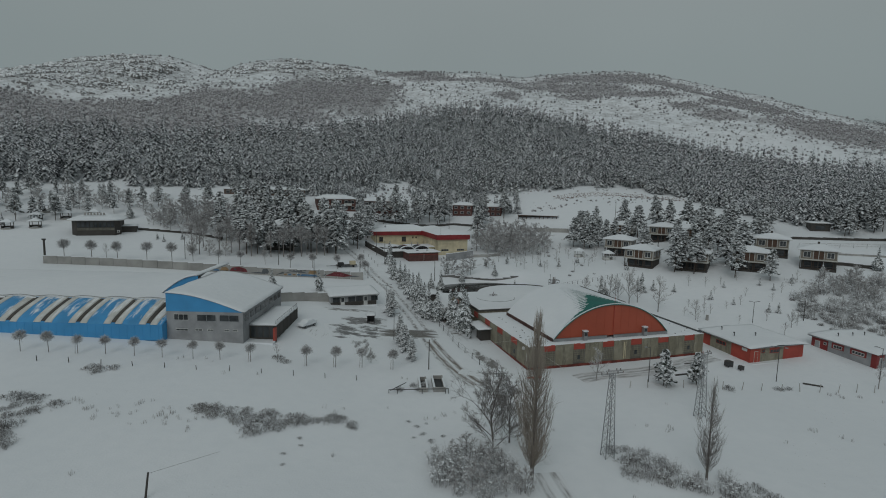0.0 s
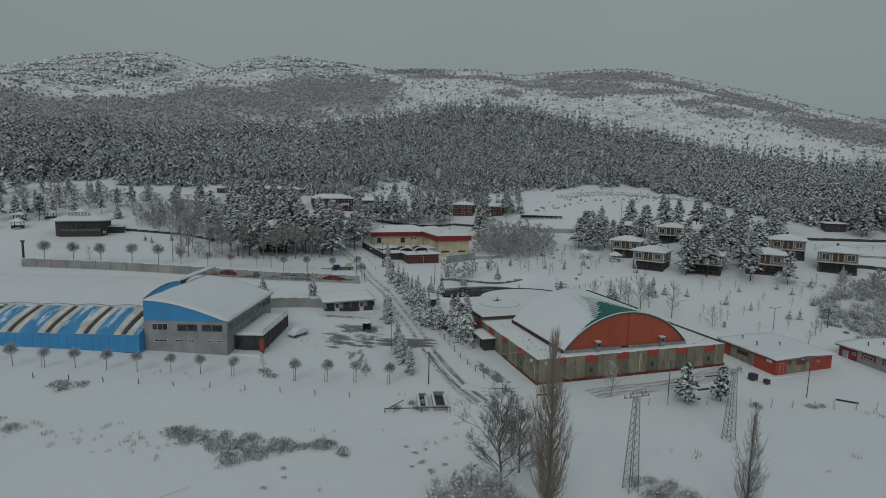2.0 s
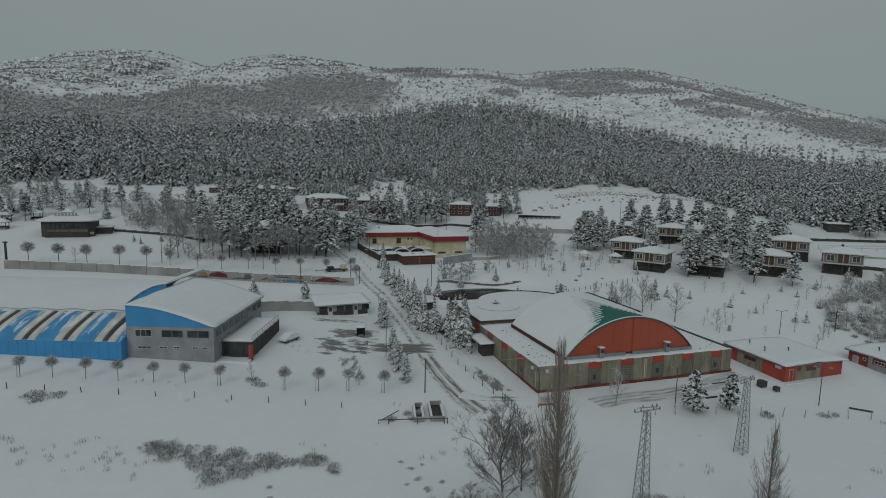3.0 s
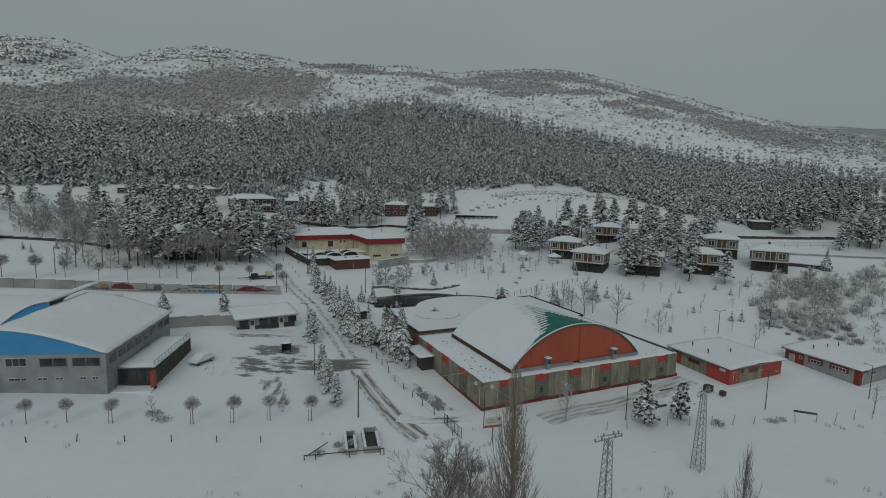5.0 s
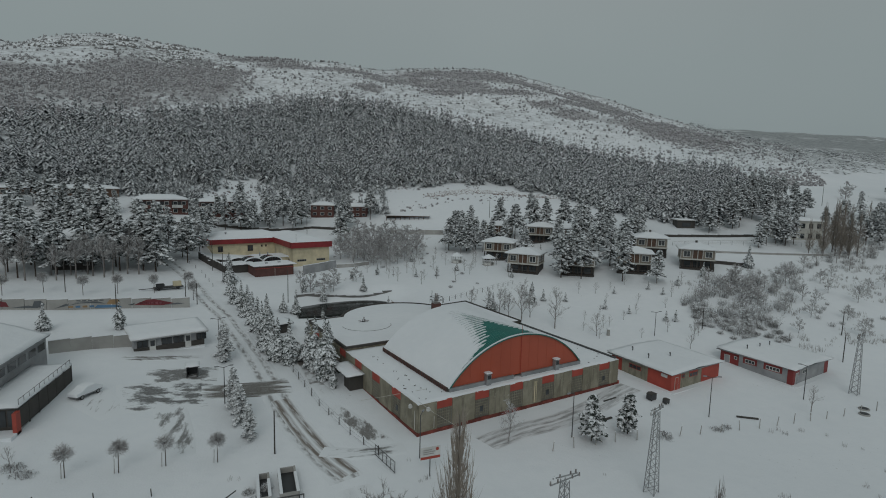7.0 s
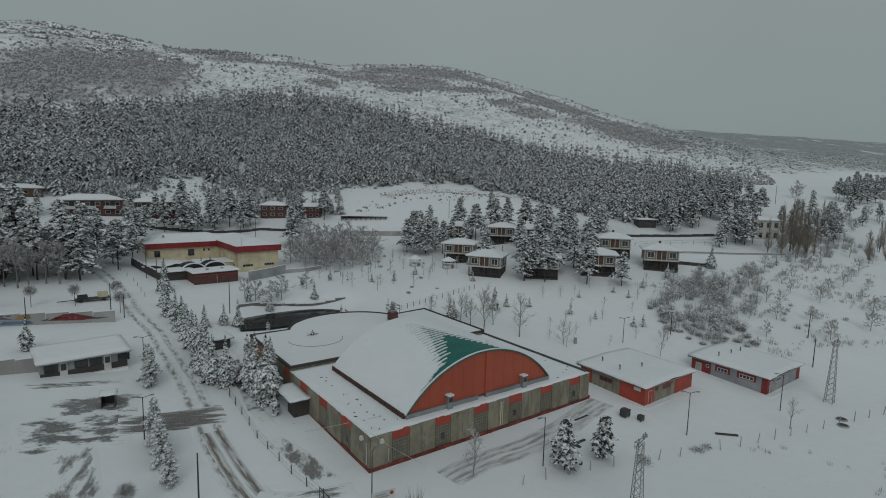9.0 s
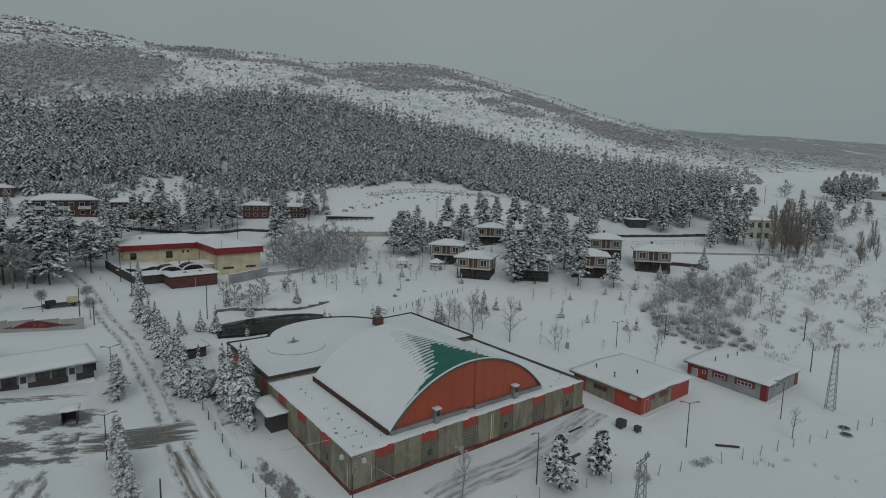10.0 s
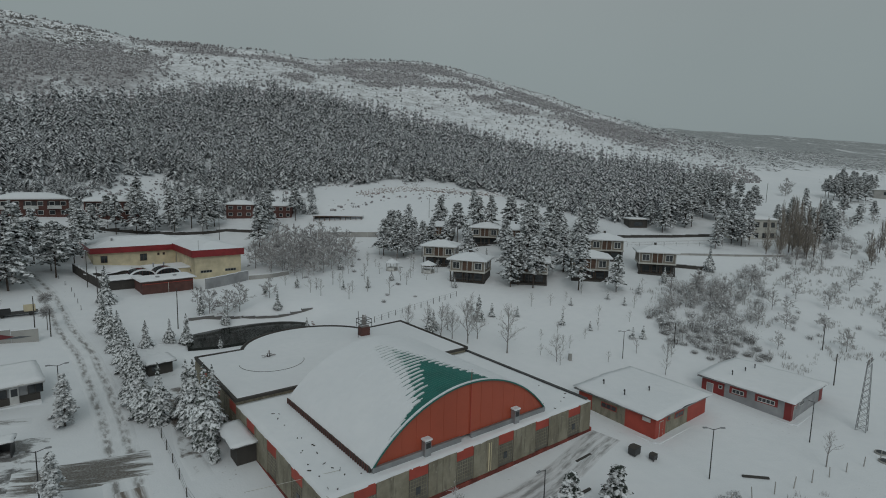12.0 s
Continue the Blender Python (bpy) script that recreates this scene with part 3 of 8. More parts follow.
    part("cowl_arm", wings, m_bush, cowl, "rusty cowl blades with a little snow")
    # chimney with aerial frame
    chim = part("chimney", Sh().box(27.4, 29.2, 41.6, 43.0, 5.0, 6.9), m_brick, hall, "red brick chimney", bevel=0.03)
    fr = Sh()
    for x in (27.2, 29.4):
        for y in (41.4, 43.2):
            fr.tube((x, y, 6.9), (x, y, 8.4), 0.05, seg=5)
    for z in (7.6, 8.35):
        fr.box(27.15, 29.45, 41.35, 41.45, z, z + 0.08).box(27.15, 29.45, 43.15, 43.25, z, z + 0.08).box(27.15, 27.25, 41.4, 43.2, z, z + 0.08).box(29.35, 29.45, 41.4, 43.2, z, z + 0.08)
    part("frame", fr, m_darkmetal, chim)
    part("flue", Sh().tube((28.3, 42.3, 6.9), (28.3, 42.3, 9.2), 0.42, 0.34, 10).box(27.6, 29.0, 41.7, 42.9, 6.9, 7.3), m_bush, chim, "frost-covered flue and gear")
    part("mast", Sh().tube((26.6, 41.4, 5.1), (26.6, 41.4, 10.2), 0.05), m_darkmetal, hall)
    # porch on the side wall
    aw = part("awning", Sh().box(-3.1, 0, 17.4, 24.3, 3.05, 3.22), m_metal, hall, "flat awning over the side door")
    part("awning_snow", soft_slab(-3.15, -0.02, 17.35, 24.35, 3.2, 0.2, 8, 0.7), m_roof_snow, aw, smooth=True)
    part("awning_wall", Sh().box(-2.4, -0.12, 18.0, 18.15, 0, 3.05).box(-2.4, -2.28, 18.15, 20.5, 0, 3.05), m_charcoal, aw, "dark boarded side of the porch")
    part("post", Sh().box(-3.0, -2.88, 24.1, 24.22, 0, 3.05), m_charcoal, aw)
    # wiring, pipes and floodlights at the corner
    part("standpipe", Sh().tube((-0.2, 0.55, 0.9), (-0.2, 0.55, 3.6), 0.06), m_pale_wall, hall, "pale pipe on the wall")
    part("standpipe", Sh().tube((2.4, -0.2, 0.9), (2.4, -0.2, 2.6), 0.05), m_pale_wall, hall, "pale pipe on the wall")
    part("standpipe", Sh().tube((20.4, -0.22, 0.85), (20.4, -0.22, 4.2), 0.08).tube((20.75, -0.2, 0.85), (20.75, -0.2, 4.2), 0.05), m_cream, hall, "cream pipe on the front wall")
    for u, v in ((-0.35, 1.6), (1.3, -0.4)):
        lamp = part("floodlight", Sh().tube((u, v, 4.0), (u - 0.12, v - 0.3, 3.9), 0.26, 0.3, 12), m_white, hall, "round white floodlight")
        part("bracket", Sh().tube((u, v, 4.05), (max(u, 0.02) if u < 0 else u, v if u < 0 else 0.02, 4.3), 0.03), m_darkmetal, lamp)
    part("cable", Sh().tube((0.2, 0.3, 4.9), (1.6, -1.6, 3.7), 0.025, seg=4).tube((1.6, -1.6, 3.7), (4.8, -4.8, 1.6), 0.02, seg=4), m_pale_wall, hall, "pale guy cable off the roof corner")
    part("cable", Sh().tube((3.2, 3.4, 5.0), (-4.8, 8.0, 3.2), 0.025, seg=4), m_pale_wall, hall, "pale guy cable across the roof")
    return hall


build_hall()


def annex(name, label, m, w, d, h, wall_m, corner_m, segs_front, segs_left, vents, plinth):
    """A single-storey hut with a shallow mono-pitch roof deep in snow. Walls in segments of two colours."""
    ob = thing(name, m, label, "outbuilding")
    part("core", Sh().box(0.1, w - 0.1, 0.1, d - 0.1, -0.4, h - 0.1), m_concrete, ob)
    for axis, segs, length in (("u", segs_front, w), ("v", segs_left, d)):
        for a, b, kind in segs:
            part("wall_panel", along(axis, a + 0.01, b - 0.01, -0.1, 0.0 if kind == "wall" else 0.03, 0.0, h), wall_m if kind == "wall" else corner_m, ob)
        part("footing", along(axis, -0.5, length + 0.3, 0.05, 0.65, -0.5, 0.08), m_charcoal if plinth else m_concrete, ob, "dark strip along the wall's foot")
        part("kerb_snow", along(axis, -0.7, length + 0.5, 0.65, 1.15, -0.5, 0.2), m_roof_snow, ob, bevel=0.06)
    part("wall_panel", Sh().box(w - 0.1, w, 0, d, 0, h), corner_m, ob)
    part("wall_panel", Sh().box(0, w, d - 0.1, d, 0, h), wall_m, ob)
    part("roof_slab", Sh().box(-0.6, w + 0.6, -0.6, d + 0.6, h, h + 0.14), m_metal, ob)
    rise = lambda x, y: 0.25 * (1 - abs(2 * x / w - 1)) + 0.2 * y / d
    part("roof_snow", soft_slab(-0.65, w + 0.65, -0.65, d + 0.65, h + 0.13, 0.26, int(w * 7), 1.0, 0.08, rise), m_roof_snow, ob, "thick unbroken snow on the roof", smooth=True)
    for x, y in vents:
        pipe = part("vent_pipe", Sh().tube((x, y, h), (x, y, h + 1.35), 0.09, seg=8).tube((x, y, h + 1.3), (x - 0.22, y - 0.05, h + 1.4), 0.09, seg=8), m_darkmetal, ob)
        part("cowl", Sh().tube((x - 0.2, y - 0.05, h + 1.36), (x - 0.26, y - 0.05, h + 1.2), 0.1, seg=8), m_dark, pipe)
    return ob


def small_window(ob, axis, a, b, z0, z1, frame_m, lights=2):
    win = part("window", along(axis, a, b, 0.0, 0.06, z0, z1), frame_m, ob, "white-framed window")
    s = (b - a - 0.1) / lights
    for i in range(lights):
        part("pane", along(axis, a + 0.1 + s * i, a + s * (i + 1), 0.05, 0.075, z0 + 0.1, z1 - 0.1), m_glass, win)


def small_door(ob, axis, a, b, h, door_m, frame_m):
    fr = part("door", along(axis, a, b, 0.0, 0.06, 0.1, h), frame_m, ob, "door in a pale frame")
    part("leaf", along(axis, a + 0.09, b - 0.09, 0.05, 0.085, 0.12, h - 0.09), door_m, fr)
    part("handle", along(axis, b - 0.24, b - 0.18, 0.085, 0.13, 1.0, 1.14), m_metal, fr)


hut = annex("red_beige_outbuilding", "red and beige hut beside the hall under deep snow", CAMPUS @ pose(45.0, -6.6, 0), 13.9, 12.6, 3.1, m_beige, m_red,
            ((0, 2.6, "red"), (2.6, 8.6, "wall"), (8.6, 13.9, "red")), ((0, 4.6, "red"), (4.6, 10.2, "wall"), (10.2, 12.6, "red")),
            ((2.4, 6.4), (6.6, 5.0), (3.3, 10.6)), True)
small_door(hut, "u", 1.0, 1.95, 2.35, m_red, m_pale_wall)
small_window(hut, "u", 2.9, 3.7, 1.9, 2.6, m_red, 1)
small_window(hut, "u", 5.0, 7.4, 1.7, 2.5, m_red, 3)
part("red_panel", along("u", 4.9, 7.5, 0.0, 0.03, 2.5, 3.1), m_red, hut)
small_window(hut, "v", 6.0, 8.6, 1.7, 2.5, m_red, 3)
part("sign", along("v", 0.7, 1.9, 0.03, 0.12, 2.2, 2.75), m_white, hut, "small white sign by the corner")

grey = annex("red_grey_outbuilding", "grey hut with red corners under deep snow", CAMPUS @ pose(66.8, -15.4, 0), 13.0, 13.2, 3.0, m_grey_wall, m_crimson,
             ((0, 0.8, "red"), (0.8, 11.6, "wall"), (11.6, 13.0, "red")), ((0, 0.9, "red"), (0.9, 9.6, "wall"), (9.6, 13.2, "red")),
             ((3.0, 9.8), (6.4, 9.2), (9.6, 9.0)), True)
for a, b, n in ((2.2, 4.6, 4), (6.6, 8.4, 3)):
    part("red_panel", along("v", a - 0.4, b + 0.4, 0.0, 0.03, 1.6, 3.0), m_crimson, grey, "red panel round a window")
    small_window(grey, "v", a, b, 1.75, 2.45, m_white, n)
small_window(grey, "v", 9.9, 10.5, 1.8, 2.4, m_white, 1)
small_door(grey, "v", 11.3, 12.4, 2.3, m_grey_wall, m_white)
small_window(grey, "u", 3.2, 5.0, 1.7, 2.4, m_white, 2)
part("red_panel", along("u", 0.9, 2.2, 0.0, 0.03, 1.6, 3.0), m_crimson, grey)
small_door(grey, "u", 0.95, 1.9, 2.2, m_grey_wall, m_white)


# ---- the blue sports hall ----
def build_sports_hall():
    m = pose(-37.2, 98.0, 3.1)
    ob = thing("sports_hall", m, "grey and blue sports hall with curved snowy roof and tent", "sports hall")
    # the grey wing: half a barrel, high at the left
    w, d, e, crest = 14.3, 23.6, 6.1, 9.5
    prof = [(-w * i / 14, e + (crest - e) * math.sin(math.pi / 2 * i / 14)) for i in range(15)]
    part("wall", Sh().box(-w, 0, 0, d, -0.8, e - 0.05), m_grey_wall, ob, "grey rendered wall")
    part("blue_gable", Sh().slab([(0.0, e - 0.05)] + prof[1:] + [(-w, e - 0.05)], -0.06, 0.2), m_blue, ob, "bright blue sheet gable")
    part("roof", Sh().slab([(x, z + 0.12) for x, z in [(0.45, e - 0.12)] + prof[1:]] + [(x, z - 0.02) for x, z in reversed([(0.45, e - 0.12)] + prof[1:])], -0.25, d + 0.3), m_metal, ob)
    top = lambda x, y: (crest - e) * math.sin(math.pi / 2 * min(1, max(0, -x / w)))
    part("roof_snow", soft_slab(-w, 0.5, -0.3, d + 0.35, e + 0.1, 0.24, 21, 0.9, 0.06, top), m_roof_snow, ob, "smooth snow on the curved roof", smooth=True)
    back = [(-w - 8.2 * i / 12, crest + 1.0 - 4.4 * (1 - math.cos(math.pi / 2 * i / 12))) for i in range(13)]
    part("blue_gable", Sh().slab([(-w, 4.0)] + back + [(-w - 8.2, 4.0)], 13.2, 13.4), m_blue, ob, "blue sheet gable over the lower roof")
    part("roof", Sh().slab(back + [(x, z - 0.15) for x, z in reversed(back)], 13.0, d + 6), m_metal, ob)
    part("roof_snow", soft_slab(-w - 8.3, -w, 13.0, d + 6, crest - 3.4, 0.22, 22, 0.8, 0.05, lambda x, y: 4.4 * math.cos(math.pi / 2 * min(1, max(0, (-w - x) / 8.2)))), m_roof_snow, ob, smooth=True)
    # windows of the front
    for a, b, z0, z1, n in ((-12.9, -10.2, 4.35, 5.55, 3), (-12.6, -10.3, 2.3, 2.75, 3), (-9.0, -7.6, 2.35, 2.75, 2), (-6.7, -5.6, 2.35, 2.75, 2), (-3.5, -2.6, 2.35, 2.75, 2), (-1.9, -1.0, 2.35, 2.75, 2)):
        win = part("window", Sh().box(a, b, -0.06, 0.02, z0, z1), m_white, ob, "white-framed window")
        s = (b - a - 0.08) / n
        for i in range(n):
            part("pane", Sh().box(a + 0.08 + s * i, a + s * (i + 1), -0.09, -0.05, z0 + 0.08, z1 - 0.08), m_glass, win)
    for a, b in ((-8.6, -5.0), (-4.4, -0.7)):
        win = part("window", Sh().box(a, b, -0.06, 0.02, 4.2, 5.55), m_metal, ob, "long dark window band")
        part("pane", Sh().box(a + 0.1, b - 0.1, -0.09, -0.05, 4.32, 5.45), m_glass, win)
        for i in range(1, 2):
            x = a + (b - a) * i / 2
            part("bar", Sh().box(x - 0.04, x + 0.04, -0.12, -0.06, 4.32, 5.45), m_metal, win)
    for i in range(8):
        y = 0.9 + i * 2.85
        win = part("window", Sh().box(-0.02, 0.06, y, y + 2.2, 4.1, 5.4), m_metal, ob, "dark window under the eave")
        part("pane", Sh().box(0.05, 0.09, y + 0.1, y + 2.1, 4.2, 5.3), m_glass, win)
    # porch along the right side
    px = 5.2
    porch = part("porch_roof", Sh().box(0.05, px, 3.0, 18.6, 2.75, 2.95), m_metal, ob, "flat porch roof along the side wall")
    part("porch_snow", soft_slab(0.06, px + 0.1, 2.9, 18.7, 2.93, 0.25, 23, 1.0), m_roof_snow, porch, smooth=True)
    for i in range(7):
        y = 3.1 + i * 2.55
        part("post", Sh().box(px - 0.15, px, y, y + 0.15, -0.6, 2.75), m_charcoal, porch)
    part("screen", Sh().box(px - 0.1, px - 0.04, 3.2, 18.3, 0.1, 2.6), m_charcoal, porch, "dark glazed porch side")
    for i in range(4):
        part("pane", Sh().box(0.4 + i * 1.2, 1.4 + i * 1.2, 3.1, 3.16, 0.5, 2.5), m_glass, porch)
    part("screen", Sh().box(0.1, px - 0.1, 3.16, 3.24, 0.0, 2.7), m_charcoal, porch)
    part("red_pier", Sh().box(px - 0.25, px + 0.2, 2.0, 3.0, -0.6, 2.5), m_red, porch, "red pier by the entrance")
    part("terrace", Sh().box(0.1, px + 0.2, 0.6, 3.0, -0.8, 0.12), m_roof_snow, ob, "snowy entrance terrace", bevel=0.05)
    # rail on the porch roof
    rail = Sh()
    for i in range(12):
        y = 3.4 + i * 1.35
        rail.tube((px - 0.1, y, 2.9), (px - 0.1, y, 3.75), 0.03, seg=4)
    rail.tube((px - 0.1, 3.4, 3.72), (px - 0.1, 18.3, 3.72), 0.03, seg=4)
    part("railing", rail, m_darkmetal, porch)
    # the low main roof behind the tent
    part("main_wall", Sh().box(-75, -w, 5.0, 38.0, -0.8, 5.3), m_grey_wall, ob)
    part("main_roof_snow", soft_slab(-75, -w - 0.02, 4.2, 38.4, 5.3, 0.3, 24, 1.7, 0.1, lambda x, y: 1.5 * math.sin(math.pi * min(1, max(0, (y - 4) / 42)))), m_roof_snow, ob, "wide smooth snow on the low roof", smooth=True)
    # the tent: bright blue skin with pale strips and dark slots
    x0, x1 = -58.0, -w - 0.05
    part("tent_wall", Sh().box(x0, x1, -1.6, -1.3, 0.74, 3.7), m_blue, ob, "bright blue tent wall")
    # solid near-black box drawn for the shade in the gap below the wall
    part("tent_gap_shade", Sh().box(x0, x1, -1.72, -1.3, -0.8, 0.75), m_dark, ob, "dark strip standing in for the shade under the tent wall")
    folds = Sh()
    for i in range(30):
        x = x0 + (x1 - x0) * (i + 0.5) / 30
        folds.box(x - 0.03, x + 0.03, -1.63, -1.6, 0.78, 3.65)
    part("fold", folds, m_blue, ob)

    def skin_material(name, col, line):
        k = Mat(name, 0.5)
        streaks = k.node("ShaderNodeMapping", Vector=k.coord)
        streaks.inputs["Scale"].default_value = (1.0, 0.25, 0.25)
        up = k.math("ADD", k.normal_z(), k.ramp(k.noise(0.9, 5, streaks.outputs["Vector"], 0.65), 0.3, 0.7, -0.2, 0.2))
        worn = k.mix(k.ramp(k.noise(0.4, 4), 0.35, 0.7), tuple(0.85 * v for v in col), tuple(1.1 * v for v in col))
        return k.color(k.mix(k.ramp(up, line, line + 0.14, 0.0, 0.95), worn, SNOW))

    m_tent = skin_material("tent_skin", (0.05, 0.28, 0.56), 0.93)
    m_strip = skin_material("tent_strip", (0.58, 0.58, 0.55), 0.9)
    m_slot = plain("dark_brown_slot", (0.075, 0.068, 0.06), 0.7, scale=3.0)
    slots = [-17.4 - 6.5 * i for i in range(7)]

    def surface(x, t, out=0.0):
        """A point of the skin: x along the tent, t from the wall's top up to the ridge. The right end is rounded off."""
        a = math.pi / 2 * t
        e = max(0.0, (x - (x1 - 4.2)) / 4.2)
        low = 1 - 0.55 * e ** 2.2
        near = min(abs(x - 0.3 * t - q - 0.5) for q in slots)
        swell = 0.34 * min(1.0, max(0.0, (near - 0.9) / 2.2)) * math.sin(math.pi * min(1, t * 1.05))
        g = out + swell
        return x, -1.6 - g * math.cos(a) + 7.6 * math.sin(a) ** 1.25, 3.7 + (3.1 * math.sin(a) ** 0.85 + g * math.sin(a)) * low

    def strip(a, b, t0, t1, out, material, name, label="", cells=1, lean=0.3):
        sh = Sh()
        n = 14
        for i in range(n + 1):
            t = t0 + (t1 - t0) * i / n
            for k in range(cells + 1):
                x = min(a + (b - a) * k / cells + lean * t, x1)
                p = surface(x, t, out)
                sh.v += [p, (p[0], p[1] + 0.1, p[2] - 0.15)]
        w2 = 2 * (cells + 1)
        for i in range(n):
            for k in range(cells):
                q = i * w2 + 2 * k
                sh.f += [(q, q + 2, q + 2 + w2, q + w2), (q + 3, q + 1, q + 1 + w2, q + 3 + w2)]
            q = i * w2
            sh.f += [(q + 1, q, q + w2, q + w2 + 1), (q + w2 - 2, q + w2 - 1, q + 2 * w2 - 1, q + 2 * w2 - 2)]
        return part(name, sh, material, ob, label, smooth=True)

    strip(x0, x1, 0.0, 1.0, 0.0, m_tent, "tent_skin", "bright blue curved tent skin with sliding snow", 120, 0.0)
    for i, x in enumerate(slots):
        if x < x0 + 2:
            break
        strip(x - 1.3, x - 0.02, 0.01, 0.97, 0.05, m_strip, "tent_strip", "pale translucent tent strip", 3)
        strip(x + 0.82, x + 2.1, 0.01, 0.97, 0.05, m_strip, "tent_strip", "pale translucent tent strip", 3)
        strip(x, x + 0.8, 0.04, 0.86, 0.02, m_slot, "tent_slot", "dark slot between the strips", 2)
    part("tent_end", Sh().box(x1 - 0.02, x1 + 0.03, -1.6, 4.9, 0.3, 3.9), m_blue, ob, "blue closing sheet of the tent")
    ridge = Sh()
    for i in range(44):
        xa = x0 + (x1 - 3 - x0) * i / 44
        xb = x0 + (x1 - 3 - x0) * (i + 1) / 44
        za, zb = (6.95 + 0.35 * abs(math.sin((q - slots[0] - 0.5) * math.pi / 6.5)) for q in (xa, xb))
        ridge.tube((xa, 5.7, za), (xb, 5.7, zb), 0.07, seg=5, cap=False)
    part("ridge_cable", ridge, m_concrete, ob, "grey edge rope along the top of the tent")
    part("tent_snow", soft_slab(x0, x1 - 0.5, 5.3, 7.8, 6.45, 0.35, 25, 0.9, 0.25, lambda x, y: 0.12 * math.sin(x * 1.1)), m_roof_snow, ob, "snow along the top of the tent", smooth=True)
    return ob


build_sports_hall()


# ---- plants ----
def conifer(seed, h, r, whorls, per, skirt=0.08, segs=2, droop=0.35, ragged=0.3):
    """A snow-laden fir: whorls of drooping, roof-shaped boughs on a tapered stem. Returns crown and trunk."""
    rnd = random.Random(seed)
    sh = Sh()
    for k in range(whorls):
        f = k / (whorls - 1)
        z = h * (skirt + (0.97 - skirt) * f)
        reach = r * (1 - f) ** 0.8 * (0.75 + 0.25 * math.sin(9 * f + seed)) + 0.12
        n = max(4, round(per * (1 - 0.55 * f)))
        turn = rnd.uniform(0, 6.28)
        for b in range(n):
            t = turn + 6.283 * b / n + rnd.uniform(-0.25, 0.25)
            L = reach * rnd.uniform(1 - ragged, 1.12)
            c, s = math.cos(t), math.sin(t)
            zb = z + rnd.uniform(-0.03, 0.03) * h
            wide = L * rnd.uniform(0.30, 0.46) + 0.05
            base = len(sh.v)
            for i in range(segs + 1):
                u = i / segs
                d = L * (0.08 + 0.92 * u)
                zz = zb + 0.10 * L * u - droop * L * u * u
                ww = wide * (0.55 + 0.9 * u if u < 0.6 else 1.1 * (1.15 - u) / 0.55) * rnd.uniform(0.8, 1.2)
                drop = 0.30 * ww + 0.04
                sh.v += [(c * d, s * d, zz), (c * d - s * ww, s * d + c * ww, zz - drop * rnd.uniform(0.6, 1.5)), (c * d + s * ww, s * d - c * ww, zz - drop * rnd.uniform(0.6, 1.5))]
            for i in range(segs):
                a = base + 3 * i
                sh.f += [(a, a + 3, a + 4, a + 1), (a + 3, a, a + 2, a + 5)]
    tip = len(sh.v)
    sh.v += [(0, 0, h), (0.14, 0, h * 0.93), (-0.07, 0.12, h * 0.93), (-0.07, -0.12, h * 0.93)]
    sh.f += [(tip, tip + 1, tip + 2), (tip, tip + 2, tip + 3), (tip, tip + 3, tip + 1)]
    return sh, Sh().tube((0, 0, -0.5), (0, 0, h * 0.9), 0.018 * h + 0.03, 0.02, 6)


def pine(seed, h, r, clear=0.3, limbs=48, sprays=8):
    """An open pine: bare stem, limbs that grow shorter towards the top, ragged hanging sprays of needles bowed under snow."""
    rnd = random.Random(seed)
    crown, trunk = Sh(), Sh()
    bend = rnd.uniform(-0.05, 0.05) * h
    p = [(bend * (i / 5) ** 2, 0.4 * bend * math.sin(i), h * 0.97 * i / 5 - (0.4 if i == 0 else 0)) for i in range(6)]
    for i in range(5):
        trunk.tube(p[i], p[i + 1], (0.013 * h) * (1 - i / 5.6), (0.013 * h) * (1 - (i + 1) / 5.6), 6, cap=False)
    for k in range(limbs):
        f = ((k + rnd.random()) / limbs) ** 0.9
        z = h * (clear + (1.0 - clear) * f)
        full = r * (0.7 + 0.3 * min(1, f / 0.12)) * (1.02 - f) ** 0.85
        reach = full * rnd.uniform(0.5, 1.12) * (0.85 + 0.25 * math.sin(11 * f + seed)) + 0.15
        t = k * 2.4 + rnd.uniform(-0.6, 0.6)
        ct, st = math.cos(t), math.sin(t)
        a = Vector((bend * (z / h) ** 2, 0, z))
        lift = rnd.uniform(-0.05, 0.22) * reach
        if reach > 0.8:
            trunk.tube(a, a + Vector((ct, st, 0)) * reach * 0.6 + Vector((0, 0, lift * 0.5)), 0.05, 0.02, 3, cap=False)
        for b in range(sprays):
            u = 0.18 + 0.82 * (b + rnd.random()) / sprays
            c = a + Vector((ct, st, 0)) * reach * u + Vector((0, 0, lift * u - 0.30 * reach * u * u))
            side = rnd.uniform(-1, 1)
            ang = t + side * 1.1
            L = (0.33 + 0.24 * rnd.random()) * (0.45 * r + 0.35 * reach)
            w = L * rnd.uniform(0.34, 0.6)
            ca, sa = math.cos(ang), math.sin(ang)
            n = len(crown.v)
            tip = c + Vector((ca * L, sa * L, -L * rnd.uniform(0.10, 0.75)))
            m = c.lerp(tip, 0.45) + Vector((0, 0, 0.10 * L))
            dl, dr = rnd.uniform(0.3, 1.0), rnd.uniform(0.3, 1.0)
            crown.v += [tuple(v) for v in (c, tip, m, m + Vector((-sa * w, ca * w, -w * dl)), m + Vector((sa * w, -ca * w, -w * dr)))]
            crown.f += [(n, n + 2, n + 3), (n, n + 4, n + 2), (n + 2, n + 1, n + 3), (n + 2, n + 4, n + 1)]
    return crown, trunk


